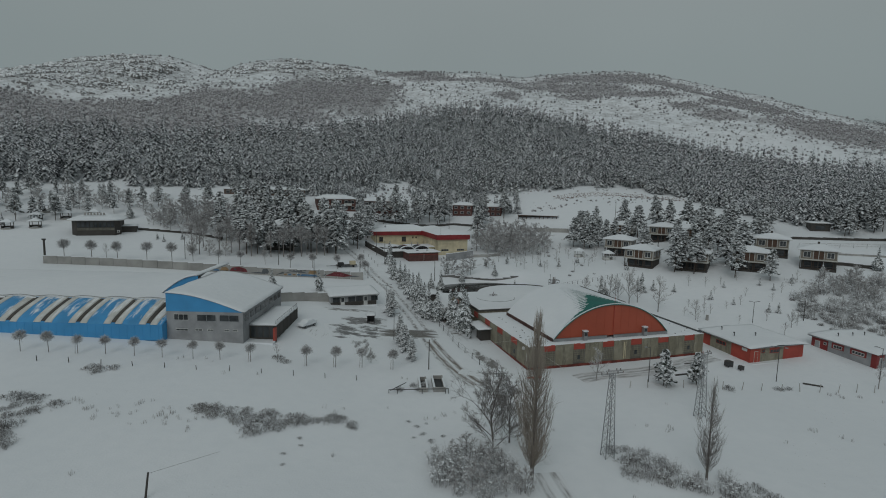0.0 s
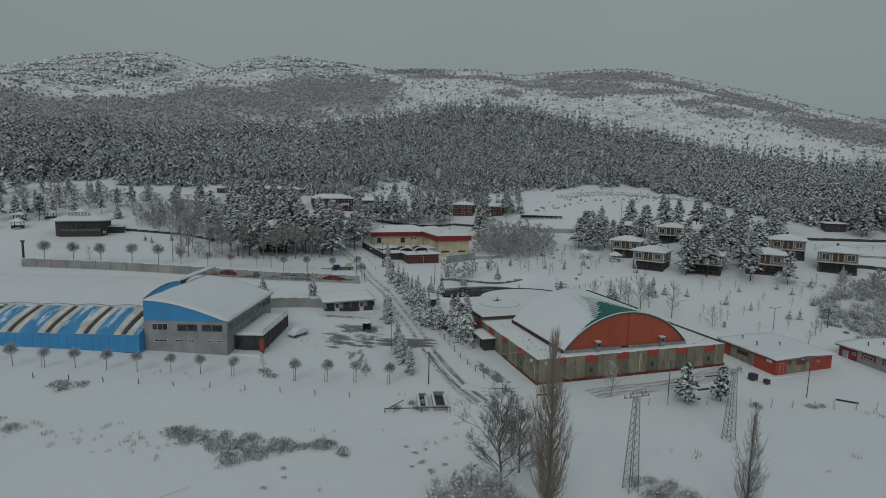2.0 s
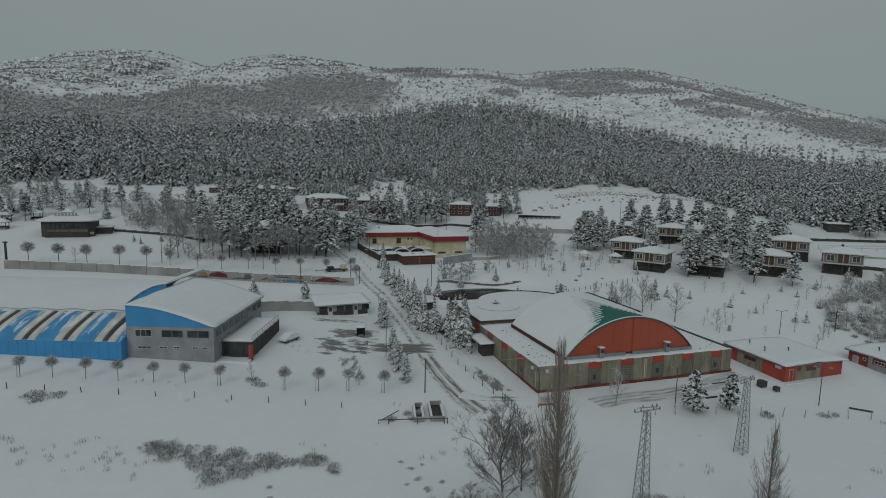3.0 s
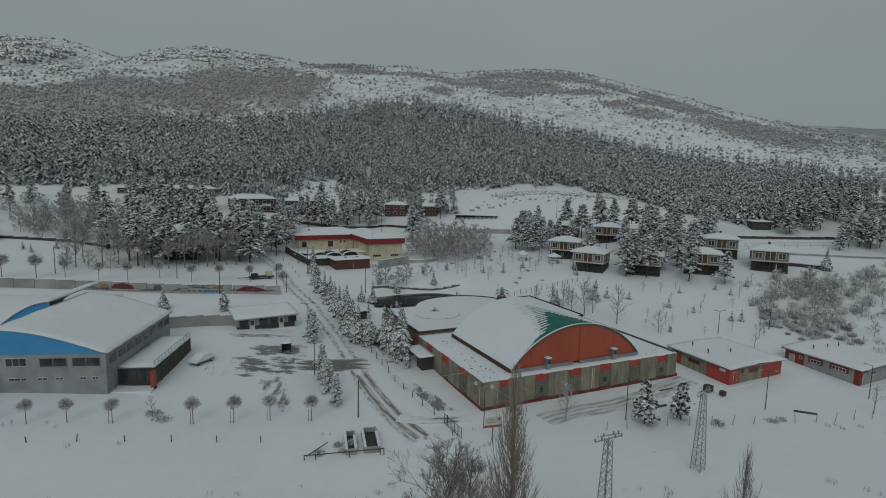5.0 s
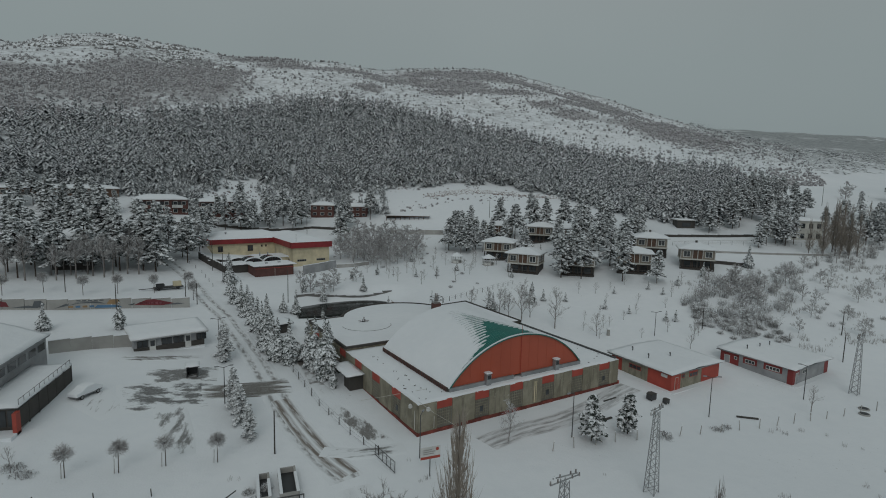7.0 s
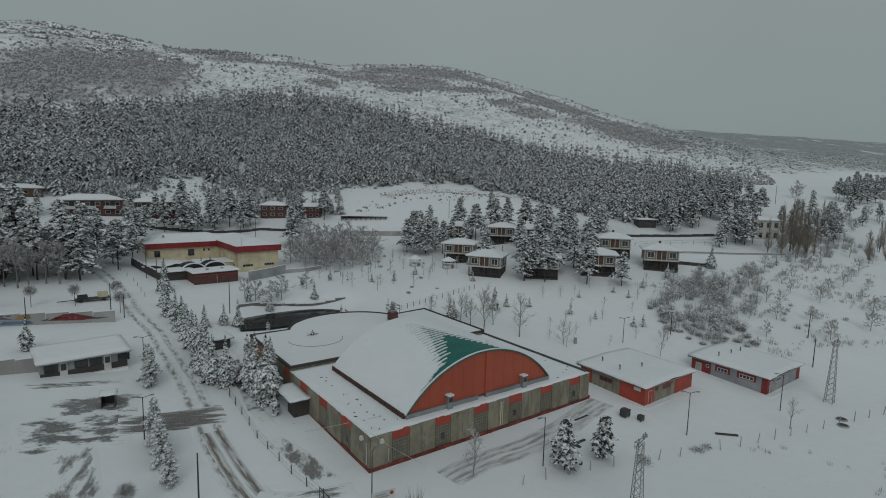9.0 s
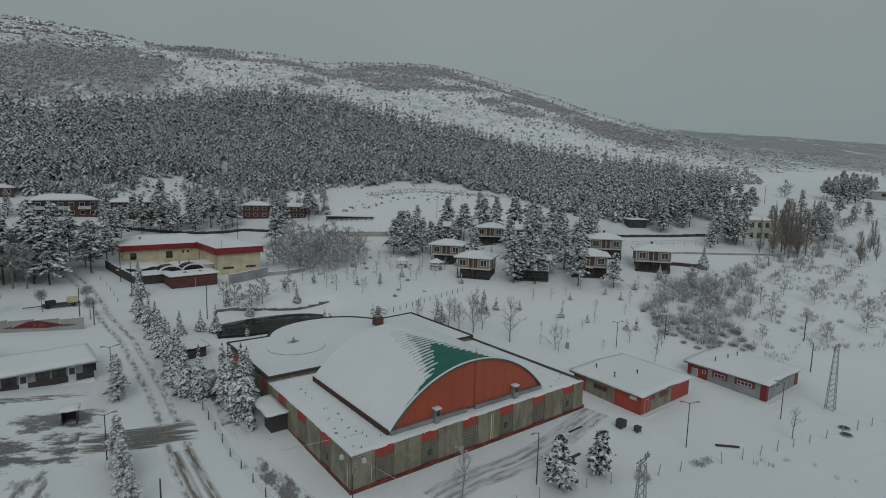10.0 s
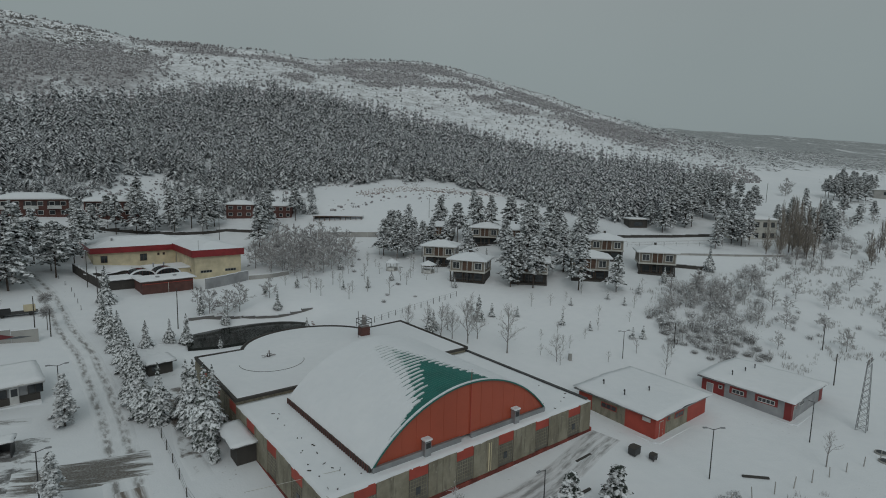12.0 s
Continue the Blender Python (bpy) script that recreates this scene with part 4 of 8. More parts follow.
def spike(sh, a, b, r):
    """A twig that runs out to a point."""
    d = (b - a).normalized()
    p = d.orthogonal().normalized() * r
    q = d.cross(p)
    n = len(sh.v)
    sh.v += [tuple(a + p), tuple(a - 0.5 * p + 0.87 * q), tuple(a - 0.5 * p - 0.87 * q), tuple(b)]
    sh.f += [(n, n + 1, n + 3), (n + 1, n + 2, n + 3), (n + 2, n, n + 3)]


def bare(seed, h, width, limbs=8, stem=0.25, twig=0.03, order=3, forks=4, up=0.5):
    """A leafless tree: a short stem and limbs that fork into a haze of twigs, filling a crown of the given height and width."""
    rnd = random.Random(seed)
    fine, wood = Sh(), Sh()
    lean = Vector((rnd.uniform(-0.04, 0.04) * h, rnd.uniform(-0.04, 0.04) * h, 0))
    base = Vector((0, 0, h * stem))
    wood.tube((0, 0, -0.3), base, 0.016 * h, 0.012 * h, 7, cap=False)
    wood.tube(base, base.lerp(Vector((0, 0, h * 0.8)), 0.5) + lean, 0.012 * h, 0.008 * h, 6, cap=False)
    wood.tube(base.lerp(Vector((0, 0, h * 0.8)), 0.5) + lean, Vector((0, 0, h * 0.86)) - lean, 0.008 * h, twig * 0.6, 5, cap=False)

    def fork(a, d, L, rad, level):
        b = a + d * L
        if level >= order:
            spike(fine, a, b, twig)
            return
        if level < 2:
            mid = a.lerp(b, 0.5) + Vector((rnd.uniform(-0.08, 0.08), rnd.uniform(-0.08, 0.08), 0.05)) * L
            sh = wood if level == 0 else fine
            sh.tube(a, mid, rad, rad * 0.75, 4 if level == 0 else 3, cap=False).tube(mid, b, rad * 0.75, max(twig * 0.6, rad * 0.45), 4 if level == 0 else 3, cap=False)
        else:
            fine.tube(a, b, rad, twig * 0.6, 3, cap=False)
        for k in range(forks):
            side = Vector((rnd.gauss(0, 1), rnd.gauss(0, 1), rnd.gauss(0.2, 0.7)))
            nd = (d * 0.9 + side.normalized() * rnd.uniform(0.5, 1.0) + Vector((0, 0, 0.15 if up > 0.5 else -0.08))).normalized()
            start = a.lerp(b, rnd.uniform(0.2, 1.0))
            fork(start, nd, L * (rnd.uniform(0.6, 0.95) if level + 1 == order else rnd.uniform(0.42, 0.66)), max(twig, rad * 0.5), level + 1)

    for k in range(limbs):
        f = (k + rnd.random() * 0.5) / limbs
        t = k * 2.4 + rnd.uniform(-0.3, 0.3)
        z = h * (stem * 0.85 + (0.80 - stem) * f)
        reach = width * (1.0 - 0.5 * f * f) * rnd.uniform(0.75, 1.1)
        d = Vector((math.cos(t) * reach, math.sin(t) * reach, h * up * (0.55 + 0.5 * f) * rnd.uniform(0.7, 1.2))).normalized()
        fork(Vector((0, 0, z)) + lean * math.sin(3 * f), d, 0.62 * math.hypot(reach, h * 0.36 * (1 - 0.55 * f)) * rnd.uniform(0.8, 1.1), 0.006 * h, 0)
    return fine, wood


def poplar(seed, h, r, rods=260, twig=0.022):
    """A pointed column of steep limbs and twigs round one stem, widest at the middle."""
    rnd = random.Random(seed)
    fine, wood = Sh(), Sh()
    wood.tube((0, 0, -0.4), (0.1, 0, h * 0.5), 0.013 * h, 0.007 * h, 7, cap=False).tube((0.1, 0, h * 0.5), (0, 0.1, h * 0.98), 0.007 * h, 0.02, 6, cap=False)
    for k in range(rods):
        f = rnd.random() ** 1.45
        z = h * (0.07 + 0.79 * f)
        t = rnd.uniform(0, 6.283)
        full = r * (0.45 + 0.55 * math.sin(math.pi * min(1.0, f * 1.1 + 0.12))) * (1 - 0.72 * f ** 2.2) + 0.10
        wide = full * rnd.uniform(0.3, 1.1) ** 0.8
        L = min(h * 1.0 - z, h * rnd.uniform(0.12, 0.30) * (1.05 - 0.45 * f))
        a = Vector((0, 0, z))
        ct, st = math.cos(t), math.sin(t)
        m = a + Vector((wide * 0.72 * ct, wide * 0.72 * st, L * 0.45))
        e = m + Vector((wide * 0.3 * math.cos(t + 0.4), wide * 0.3 * math.sin(t + 0.4), L * 0.6))
        fine.tube(a, m, twig * 1.3, twig, 3, cap=False)
        spike(fine, m, e, twig)
        for j in range(7):
            q = a.lerp(m, rnd.uniform(0.3, 1)) if j % 2 else m.lerp(e, rnd.random() * 0.7)
            spike(fine, q, q + Vector((rnd.uniform(-0.05, 0.30) * full * ct + rnd.uniform(-0.2, 0.2) * full, rnd.uniform(-0.05, 0.30) * full * st + rnd.uniform(-0.2, 0.2) * full, L * rnd.uniform(0.15, 0.45))), twig * 0.8)
    return fine, wood


def ball_tree(seed, h=3.6, r=0.98, rods=190):
    """A grafted ball-headed tree without leaves."""
    rnd = random.Random(seed)
    fine, wood = Sh(), Sh()
    c = Vector((rnd.uniform(-0.1, 0.1), rnd.uniform(-0.1, 0.1), h - r))
    wood.tube((0, 0, -0.3), c, 0.055, 0.045, 6)
    for k in range(rods):
        d = Vector((rnd.gauss(0, 1), rnd.gauss(0, 1), rnd.gauss(0.25, 0.9))).normalized()
        L = r * rnd.uniform(0.8, 1.08) * (1 if d.z > -0.3 else 0.8)
        a = c + Vector((0, 0, rnd.uniform(-0.25, 0.1)))
        m = c + d * L * 0.55 + Vector((0, 0, 0.05))
        e = c + d * L + Vector((rnd.uniform(-0.12, 0.12), rnd.uniform(-0.12, 0.12), rnd.uniform(-0.1, 0.12)))
        fine.tube(a, m, 0.018, 0.015, 3, cap=False)
        spike(fine, m, e, 0.019)
        for j in range(4):
            q = m.lerp(e, rnd.random() * 0.7)
            spike(fine, q, q + d * 0.3 * r + Vector((rnd.uniform(-0.35, 0.35), rnd.uniform(-0.35, 0.35), rnd.uniform(-0.3, 0.3))), 0.02)
    return fine, wood


def shrub(seed, r=1.2, h=1.1, rods=130, side=5, lumps=0.5, twig=0.016):
    """A tangle of thin stems from one root, with side twigs and lumps of snow caught in it."""
    rnd = random.Random(seed)
    fine = Sh()
    for k in range(rods):
        t, u = rnd.uniform(0, 6.283), rnd.random() ** 0.7
        far = rnd.uniform(-0.15, 0.55)
        a = Vector((0.6 * r * u * math.cos(t), 0.6 * r * u * math.sin(t), -0.15))
        e = a + Vector((r * far * math.cos(t), r * far * math.sin(t), h * rnd.uniform(0.35, 1.1) * (1.05 - 0.25 * u)))
        m = a.lerp(e, 0.5) + Vector((rnd.uniform(-0.08, 0.08) * r, rnd.uniform(-0.08, 0.08) * r, 0.12 * h))
        fine.tube(a, m, twig * 1.3, twig, 3, cap=False)
        spike(fine, m, e, twig)
        for j in range(side):
            q = a.lerp(m, rnd.uniform(0.4, 1)) if j % 2 else m.lerp(e, rnd.random() * 0.8)
            spike(fine, q, q + Vector((rnd.uniform(-0.35, 0.35) * r, rnd.uniform(-0.35, 0.35) * r, rnd.uniform(-0.08, 0.32) * h)), twig * 0.8)
        if rnd.random() < lumps:
            q = m.lerp(e, rnd.random())
            s = rnd.uniform(0.04, 0.12) * r
            n = len(fine.v)
            fine.v += [(q.x + s, q.y, q.z), (q.x - 0.5 * s, q.y + s, q.z + 0.03), (q.x - 0.6 * s, q.y - s, q.z - 0.02), (q.x, q.y, q.z + 0.5 * s)]
            fine.f += [(n, n + 1, n + 3), (n + 1, n + 2, n + 3), (n + 2, n, n + 3)]
    return fine


LIBRARY = {}


def plant(kind, x, y, scale, rz, name, label, category, group="", parts=()):
    """A plant of a kind from the library, on the ground. All plants of a kind share their meshes."""
    ob = thing(name, Matrix.LocRotScale((x, y, ground_z(x, y) - 0.05), Euler((0, 0, rz)), (scale, scale, scale)), label, category, group)
    for pname, me in LIBRARY[kind]:
        part(pname, me, None, ob)
    return ob


def stock(kind, crown, trunk, crown_m, trunk_m):
    a = crown.mesh(kind + "_crown")
    a.materials.append(crown_m)
    out = [("crown", a)]
    if trunk:
        b = trunk.mesh(kind + "_trunk", True)
        b.materials.append(trunk_m)
        out.append(("trunk", b))
    LIBRARY[kind] = out


for i in range(4):
    stock("fir%d" % i, *conifer(10 + i, 7.0, 2.15 + 0.3 * (i % 2), 20, 12, 0.04, 2, 0.62, 0.55), m_needle, m_trunk)
for i in range(6):
    stock("pine%d" % i, *pine(30 + i, 11.0, 2.75 + 0.35 * (i % 3), 0.14 + 0.05 * i, 52 + 2 * i, 8), m_pine, m_trunk)
for i in range(2):
    stock("loaded%d" % i, *pine(40 + i, 6.4, 2.2, 0.16, 60, 13), m_loaded, m_trunk)
for i in range(3):
    stock("feather%d" % i, *pine(45 + i, 7.0, 1.75, 0.10, 64, 12), m_feather, m_trunk)
for i in range(2):
    stock("sapling%d" % i, *conifer(50 + i, 2.2, 0.7, 9, 8, 0.05), m_needle, m_trunk)
for i in range(3):
    stock("ball%d" % i, *ball_tree(60 + i), m_haze, m_bark)
for i in range(4):
    stock("bare%d" % i, *bare(70 + i, 6.5, 2.6, 13, 0.14, 0.022, 3, 4, 0.5), m_haze, m_cane)
for i in range(3):
    stock("haze%d" % i, *bare(170 + i, 7.0, 3.5, 11, 0.08, 0.055, 3, 4, 0.45), m_haze, m_frost)
for i in range(3):
    stock("tall%d" % i, *bare(270 + i, 11.0, 2.9, 15, 0.34, 0.034, 3, 4, 0.6), m_haze, m_cane)
for i in range(3):
    stock("slim%d" % i, *bare(175 + i, 8.0, 2.9, 12, 0.14, 0.013, 3, 4, 0.6), m_haze, m_frost)
for i in range(3):
    stock("orchard%d" % i, *bare(80 + i, 4.6, 2.4, 13, 0.20, 0.024, 3, 4, 0.5), m_haze, m_cane)
for i in range(3):
    stock("young%d" % i, *bare(90 + i, 4.5, 1.5, 8, 0.26, 0.010, 3, 3, 0.55), m_haze, m_frost)
for i in range(3):
    a = shrub(95 + i).mesh("shrub_crown")
    a.materials.append(m_bush)
    LIBRARY["shrub%d" % i] = [("crown", a)]
for i in range(3):
    a = shrub(195 + i, 2.0, 2.7, 60, 7, 0.8, 0.015).mesh("thicket_crown")
    a.materials.append(m_bush)
    LIBRARY["thicket%d" % i] = [("crown", a)]


def flat_bramble(seed, r=2.2, h=1.25, rods=80):
    """A low mat of arching dark canes pressed down by snow, with cushions of snow lying on it."""
    rnd = random.Random(seed)
    sh = Sh()
    for k in range(rods):
        t, u = rnd.uniform(0, 6.283), rnd.random() ** 0.6
        a = Vector((r * u * math.cos(t), 0.7 * r * u * math.sin(t), -0.1))
        q = rnd.uniform(0, 6.283)
        d = Vector((math.cos(q), math.sin(q), 0)) * r * rnd.uniform(0.15, 0.42)
        top = h * rnd.uniform(0.45, 1.1) * (1.1 - 0.6 * u)
        m = a + 0.5 * d + Vector((0, 0, top))
        e = a + d + Vector((0, 0, top * rnd.uniform(0.3, 0.9)))
        sh.tube(a, m, 0.026, 0.018, 3, cap=False)
        spike(sh, m, e, 0.022)
        for j in range(5):
            p = a.lerp(m, rnd.uniform(0.4, 1)) if j % 2 else m.lerp(e, rnd.random())
            spike(sh, p, p + Vector((rnd.uniform(-0.25, 0.25) * r, rnd.uniform(-0.25, 0.25) * r, rnd.uniform(-0.2, 0.35) * h)), 0.016)
        if rnd.random() < 0.5:
            p, w = m.lerp(e, rnd.random() * 0.6), rnd.uniform(0.05, 0.17)
            n = len(sh.v)
            for i in range(5):
                g = 1.2566 * i + k
                sh.v.append((p.x + w * math.cos(g) * rnd.uniform(0.7, 1.3), p.y + w * math.sin(g) * rnd.uniform(0.7, 1.3), p.z - 0.25 * w))
            sh.v.append((p.x, p.y, p.z + 0.3 * w))
            sh.f += [(n + i, n + (i + 1) % 5, n + 5) for i in range(5)]
    return sh


for i in range(3):
    a = flat_bramble(295 + i).mesh("bramble_crown")
    a.materials.append(m_bramble)
    LIBRARY["bramble%d" % i] = [("crown", a)]


def scatter(templates, places, name, material, label, category):
    """Many small plants of one kind as one object: places are rows of x, y, z, scale, turn."""
    vs, fs, off = [], [], 0
    sizes = []
    for k, (x, y, z, s, t, hz) in enumerate(places):
        tv, tf, tn = templates[k % len(templates)]
        c, sn = math.cos(t) * s, math.sin(t) * s
        v = np.empty_like(tv)
        v[:, 0] = tv[:, 0] * c - tv[:, 1] * sn + x
        v[:, 1] = tv[:, 0] * sn + tv[:, 1] * c + y
        v[:, 2] = tv[:, 2] * s * hz + z
        vs.append(v)
        fs.append(tf + off)
        sizes.append(tn)
        off += len(tv)
    V, F, N = np.concatenate(vs), np.concatenate(fs), np.concatenate(sizes)
    me = bpy.data.meshes.new(name)
    me.vertices.add(len(V))
    me.vertices.foreach_set("co", V.astype(np.float32).ravel())
    me.loops.add(len(F))
    me.loops.foreach_set("vertex_index", F.astype(np.int32))
    me.polygons.add(len(N))
    me.polygons.foreach_set("loop_start", np.concatenate([[0], np.cumsum(N)[:-1]]).astype(np.int32))
    me.update(calc_edges=True)
    me.materials.append(material)
    return tagged(new(name, me), label, category, kind="stuff")


def template(*shapes):
    """Joins shapes into arrays of vertices, corners and corner counts."""
    v, f, n = [], [], []
    for sh in shapes:
        b = len(v)
        v += sh.v
        for q in sh.f:
            f += [b + i for i in q]
            n.append(len(q))
    return np.array(v, float), np.array(f), np.array(n)


# the pine wood on the hillside, thinning out towards the top
WOOD_LOW_X = (-420, -190, -157, -118, -96, -65, -46, -26, 4, 45, 100, 122, 128, 136, 158, 200, 241, 300, 360, 440)
WOOD_LOW_Y = (235, 228, 237, 249, 260, 262, 292, 306, 312, 304, 306, 284, 250, 212, 204, 247, 289, 350, 400, 440)
WOOD_TOP_X = (-420, -243, -222, -198, -170, -140, -114, -81, -60, -33, 3, 45, 80, 110, 140, 172, 190, 207, 222, 262, 300, 440)
WOOD_TOP_Y = (235, 300, 314, 328, 338, 350, 376, 408, 438, 470, 514, 506, 485, 458, 440, 408, 397, 386, 370, 356, 330, 330)
rnd = random.Random(77)
far_t = [template(conifer(100 + i, 12.0, 3.3 + 0.4 * (i % 3), 8, 6, 0.12, 1, 0.75, 0.4)[0]) for i in range(7)]
low_t = [template(conifer(110 + i, 8.0, 2.9 + 0.5 * (i % 3), 3, 4, 0.08, 1, 0.5, 0.4)[0]) for i in range(5)]
mid_t = [template(conifer(120 + i, 12.0, 3.1 + 0.4 * (i % 3), 12, 7, 0.13, 1, 0.75, 0.4)[0], Sh().tube((0, 0, -0.6), (0, 0, 5), 0.17, 0.12, 4, cap=False)) for i in range(7)]
xs, ys = [], []
STEP = 4.9
for j in range(int((530 - 205) / STEP)):
    for i in range(int(900 / STEP)):
        x = -420 + STEP * i + rnd.uniform(-1.9, 1.9) + (j % 2) * STEP / 2
        y = 205 + STEP * j + rnd.uniform(-1.9, 1.9)
        if x < -0.62 * y - 60 or x > 0.95 * y + 40:
            continue
        low, top = np.interp(x, WOOD_LOW_X, WOOD_LOW_Y), np.interp(x, WOOD_TOP_X, WOOD_TOP_Y)
        edge = 12 * noise.noise((x * 0.03, y * 0.03, 1.0))
        if y < low + edge or y > top + 2.2 * edge:
            continue
        thin = (y - top + 70) / 90
        if thin > 0 and rnd.random() < 0.45 * thin:
            continue
        gap = noise.noise((x * 0.022, y * 0.022, 5.0)) + 0.5 * noise.noise((x * 0.06, y * 0.06, 2.0))
        if gap < -0.62 and y > low + 25:
            continue
        xs.append(x)
        ys.append(y)
zs = land(np.array(xs), np.array(ys))
near_rows, far_rows = [], []
for x, y, z in zip(xs, ys, zs):
    low = np.interp(x, WOOD_LOW_X, WOOD_LOW_Y)
    row = (x, y, z, rnd.uniform(0.8, 1.35), rnd.uniform(0, 6.28), rnd.uniform(0.85, 1.12))
    (near_rows if y < low + 32 and y < 350 else far_rows).append(row)
scatter(mid_t, near_rows, "forest_edge", m_needle_far, "dense snow-covered pine wood at the foot of the hill", "forest")
scatter(far_t, far_rows, "forest", m_needle_far, "dense snow-covered pine wood on the hillside", "forest")

# scrub and boulders above the wood
blob = []
for i in range(4):
    sh = Sh()
    r2 = random.Random(140 + i)
    n = 4
    for k in range(n):
        t = 6.283 * k / n
        sh.v += [(math.cos(t) * r2.uniform(0.7, 1.1), math.sin(t) * r2.uniform(0.7, 1.1), -0.2), (math.cos(t + 0.3) * r2.uniform(0.5, 0.9), math.sin(t + 0.3) * r2.uniform(0.5, 0.9), r2.uniform(0.5, 0.95))]
    sh.v.append((0, 0, 1.15))
    for k in range(n):
        a, b = 2 * k, 2 * ((k + 1) % n)
        sh.f += [(a, b, b + 1, a + 1), (a + 1, b + 1, 2 * n)]
    blob.append(template(sh))


def plot_share(x, y, plots):
    return max(math.exp(-(((x - cx) / rx) ** 2 + ((y - cy) / ry) ** 2) ** 2) for cx, cy, rx, ry in plots)


dots, tangle = [], []
for k in range(85000):
    x, y = rnd.uniform(-600, 640), rnd.uniform(300, 700)
    top = np.interp(x, WOOD_TOP_X, WOOD_TOP_Y)
    if y < top - 25 or x < -0.85 * y - 40 or x > 0.95 * y + 40:
        continue
    b = plot_share(x, y, BRUSH)
    d = noise.noise((x * 0.011, y * 0.014, 9.0)) + 0.6 * noise.noise((x * 0.035, y * 0.04, 4.0))
    seam = max(0, 1 - (y - top) / 45)
    if rnd.random() < 0.85 * b + 0.6 * seam:
        tangle.append((x, y))
    elif rnd.random() < 0.12 + 0.32 * max(0, d + 0.1) + 0.12 * max(0, (y - 650) / 50):
        dots.append((x, y))


def strew(shapes, places, lo, hi, squat, name, material, label, category):
    pz = land(np.array([p[0] for p in places]), np.array([p[1] for p in places]))
    scatter(shapes, [(x, y, z, lo + (hi - lo) * rnd.random() ** 2, rnd.uniform(0, 6.28), rnd.uniform(*squat)) for (x, y), z in zip(places, pz)], name, material, label, category)


strew(blob, dots, 0.4, 1.6, (0.7, 1.5), "hill_scrub", m_scrub, "dark juniper scrub dotted over the snowy hill", "scrub")
strew(blob, tangle, 0.8, 1.7, (0.8, 1.4), "hill_brush", m_brush, "brownish leafless brush on the hillside", "brush")
# pines that stand alone above the wood
lone = [(x, y) for x, y in ((rnd.uniform(-420, 330), rnd.uniform(300, 640)) for _ in range(9000)) if 0 < y - np.interp(x, WOOD_TOP_X, WOOD_TOP_Y) < 60 + 60 * noise.noise((x * 0.02, y * 0.02, 3.0)) and noise.noise((x * 0.04, y * 0.04, 7.0)) > 0.1 and rnd.random() < 0.35]
strew(low_t, lone, 0.5, 1.1, (0.8, 1.1), "upper_pines", m_needle_far, "small snowy pines scattered above the wood", "pines")
# ledges of the crags
ledge = []
for i in range(5):
    r2 = random.Random(150 + i)
    sh, n = Sh(), 5
    for k in range(n):
        u = -1 + 2 * k / (n - 1)
        bulge = (1 - 0.6 * u * u) * r2.uniform(0.7, 1.2)
        sh.v += [(u, -0.35 * bulge, -0.3), (u, -0.30 * bulge + r2.uniform(-0.08, 0.08), 0.34 * bulge), (u, 0.5, 0.42 * bulge), (u, 0.6, -0.3)]
    for k in range(n - 1):
        a = 4 * k
        sh.f += [(a, a + 4, a + 5, a + 1), (a + 1, a + 5, a + 6, a + 2), (a + 2, a + 6, a + 7, a + 3)]
    sh.f += [(0, 1, 2, 3), (4 * n - 1, 4 * n - 2, 4 * n - 3, 4 * n - 4)]
    ledge.append(template(sh))
rows = []
for k in range(9000):
    x, y = rnd.uniform(-520, -70), rnd.uniform(420, 672)
    if plot_share(x, y, CRAGS) > 0.35 and noise.noise((x * 0.03, y * 0.03, 11.0)) > 0.0 and rnd.random() < 0.5:
        rows.append((x, y))
rz = land(np.array([p[0] for p in rows]), np.array([p[1] for p in rows]))
scatter(ledge, [(x, y, z, 2.2 + 5.0 * rnd.random() ** 2, rnd.gauss(-0.25, 0.35) + (0.0 if k % 9 else 3.14), rnd.uniform(0.8, 1.5)) for k, ((x, y), z) in enumerate(zip(rows, rz))], "rock_ledges", m_crag, "grey rock ledges breaking through hill snow", "rocks")


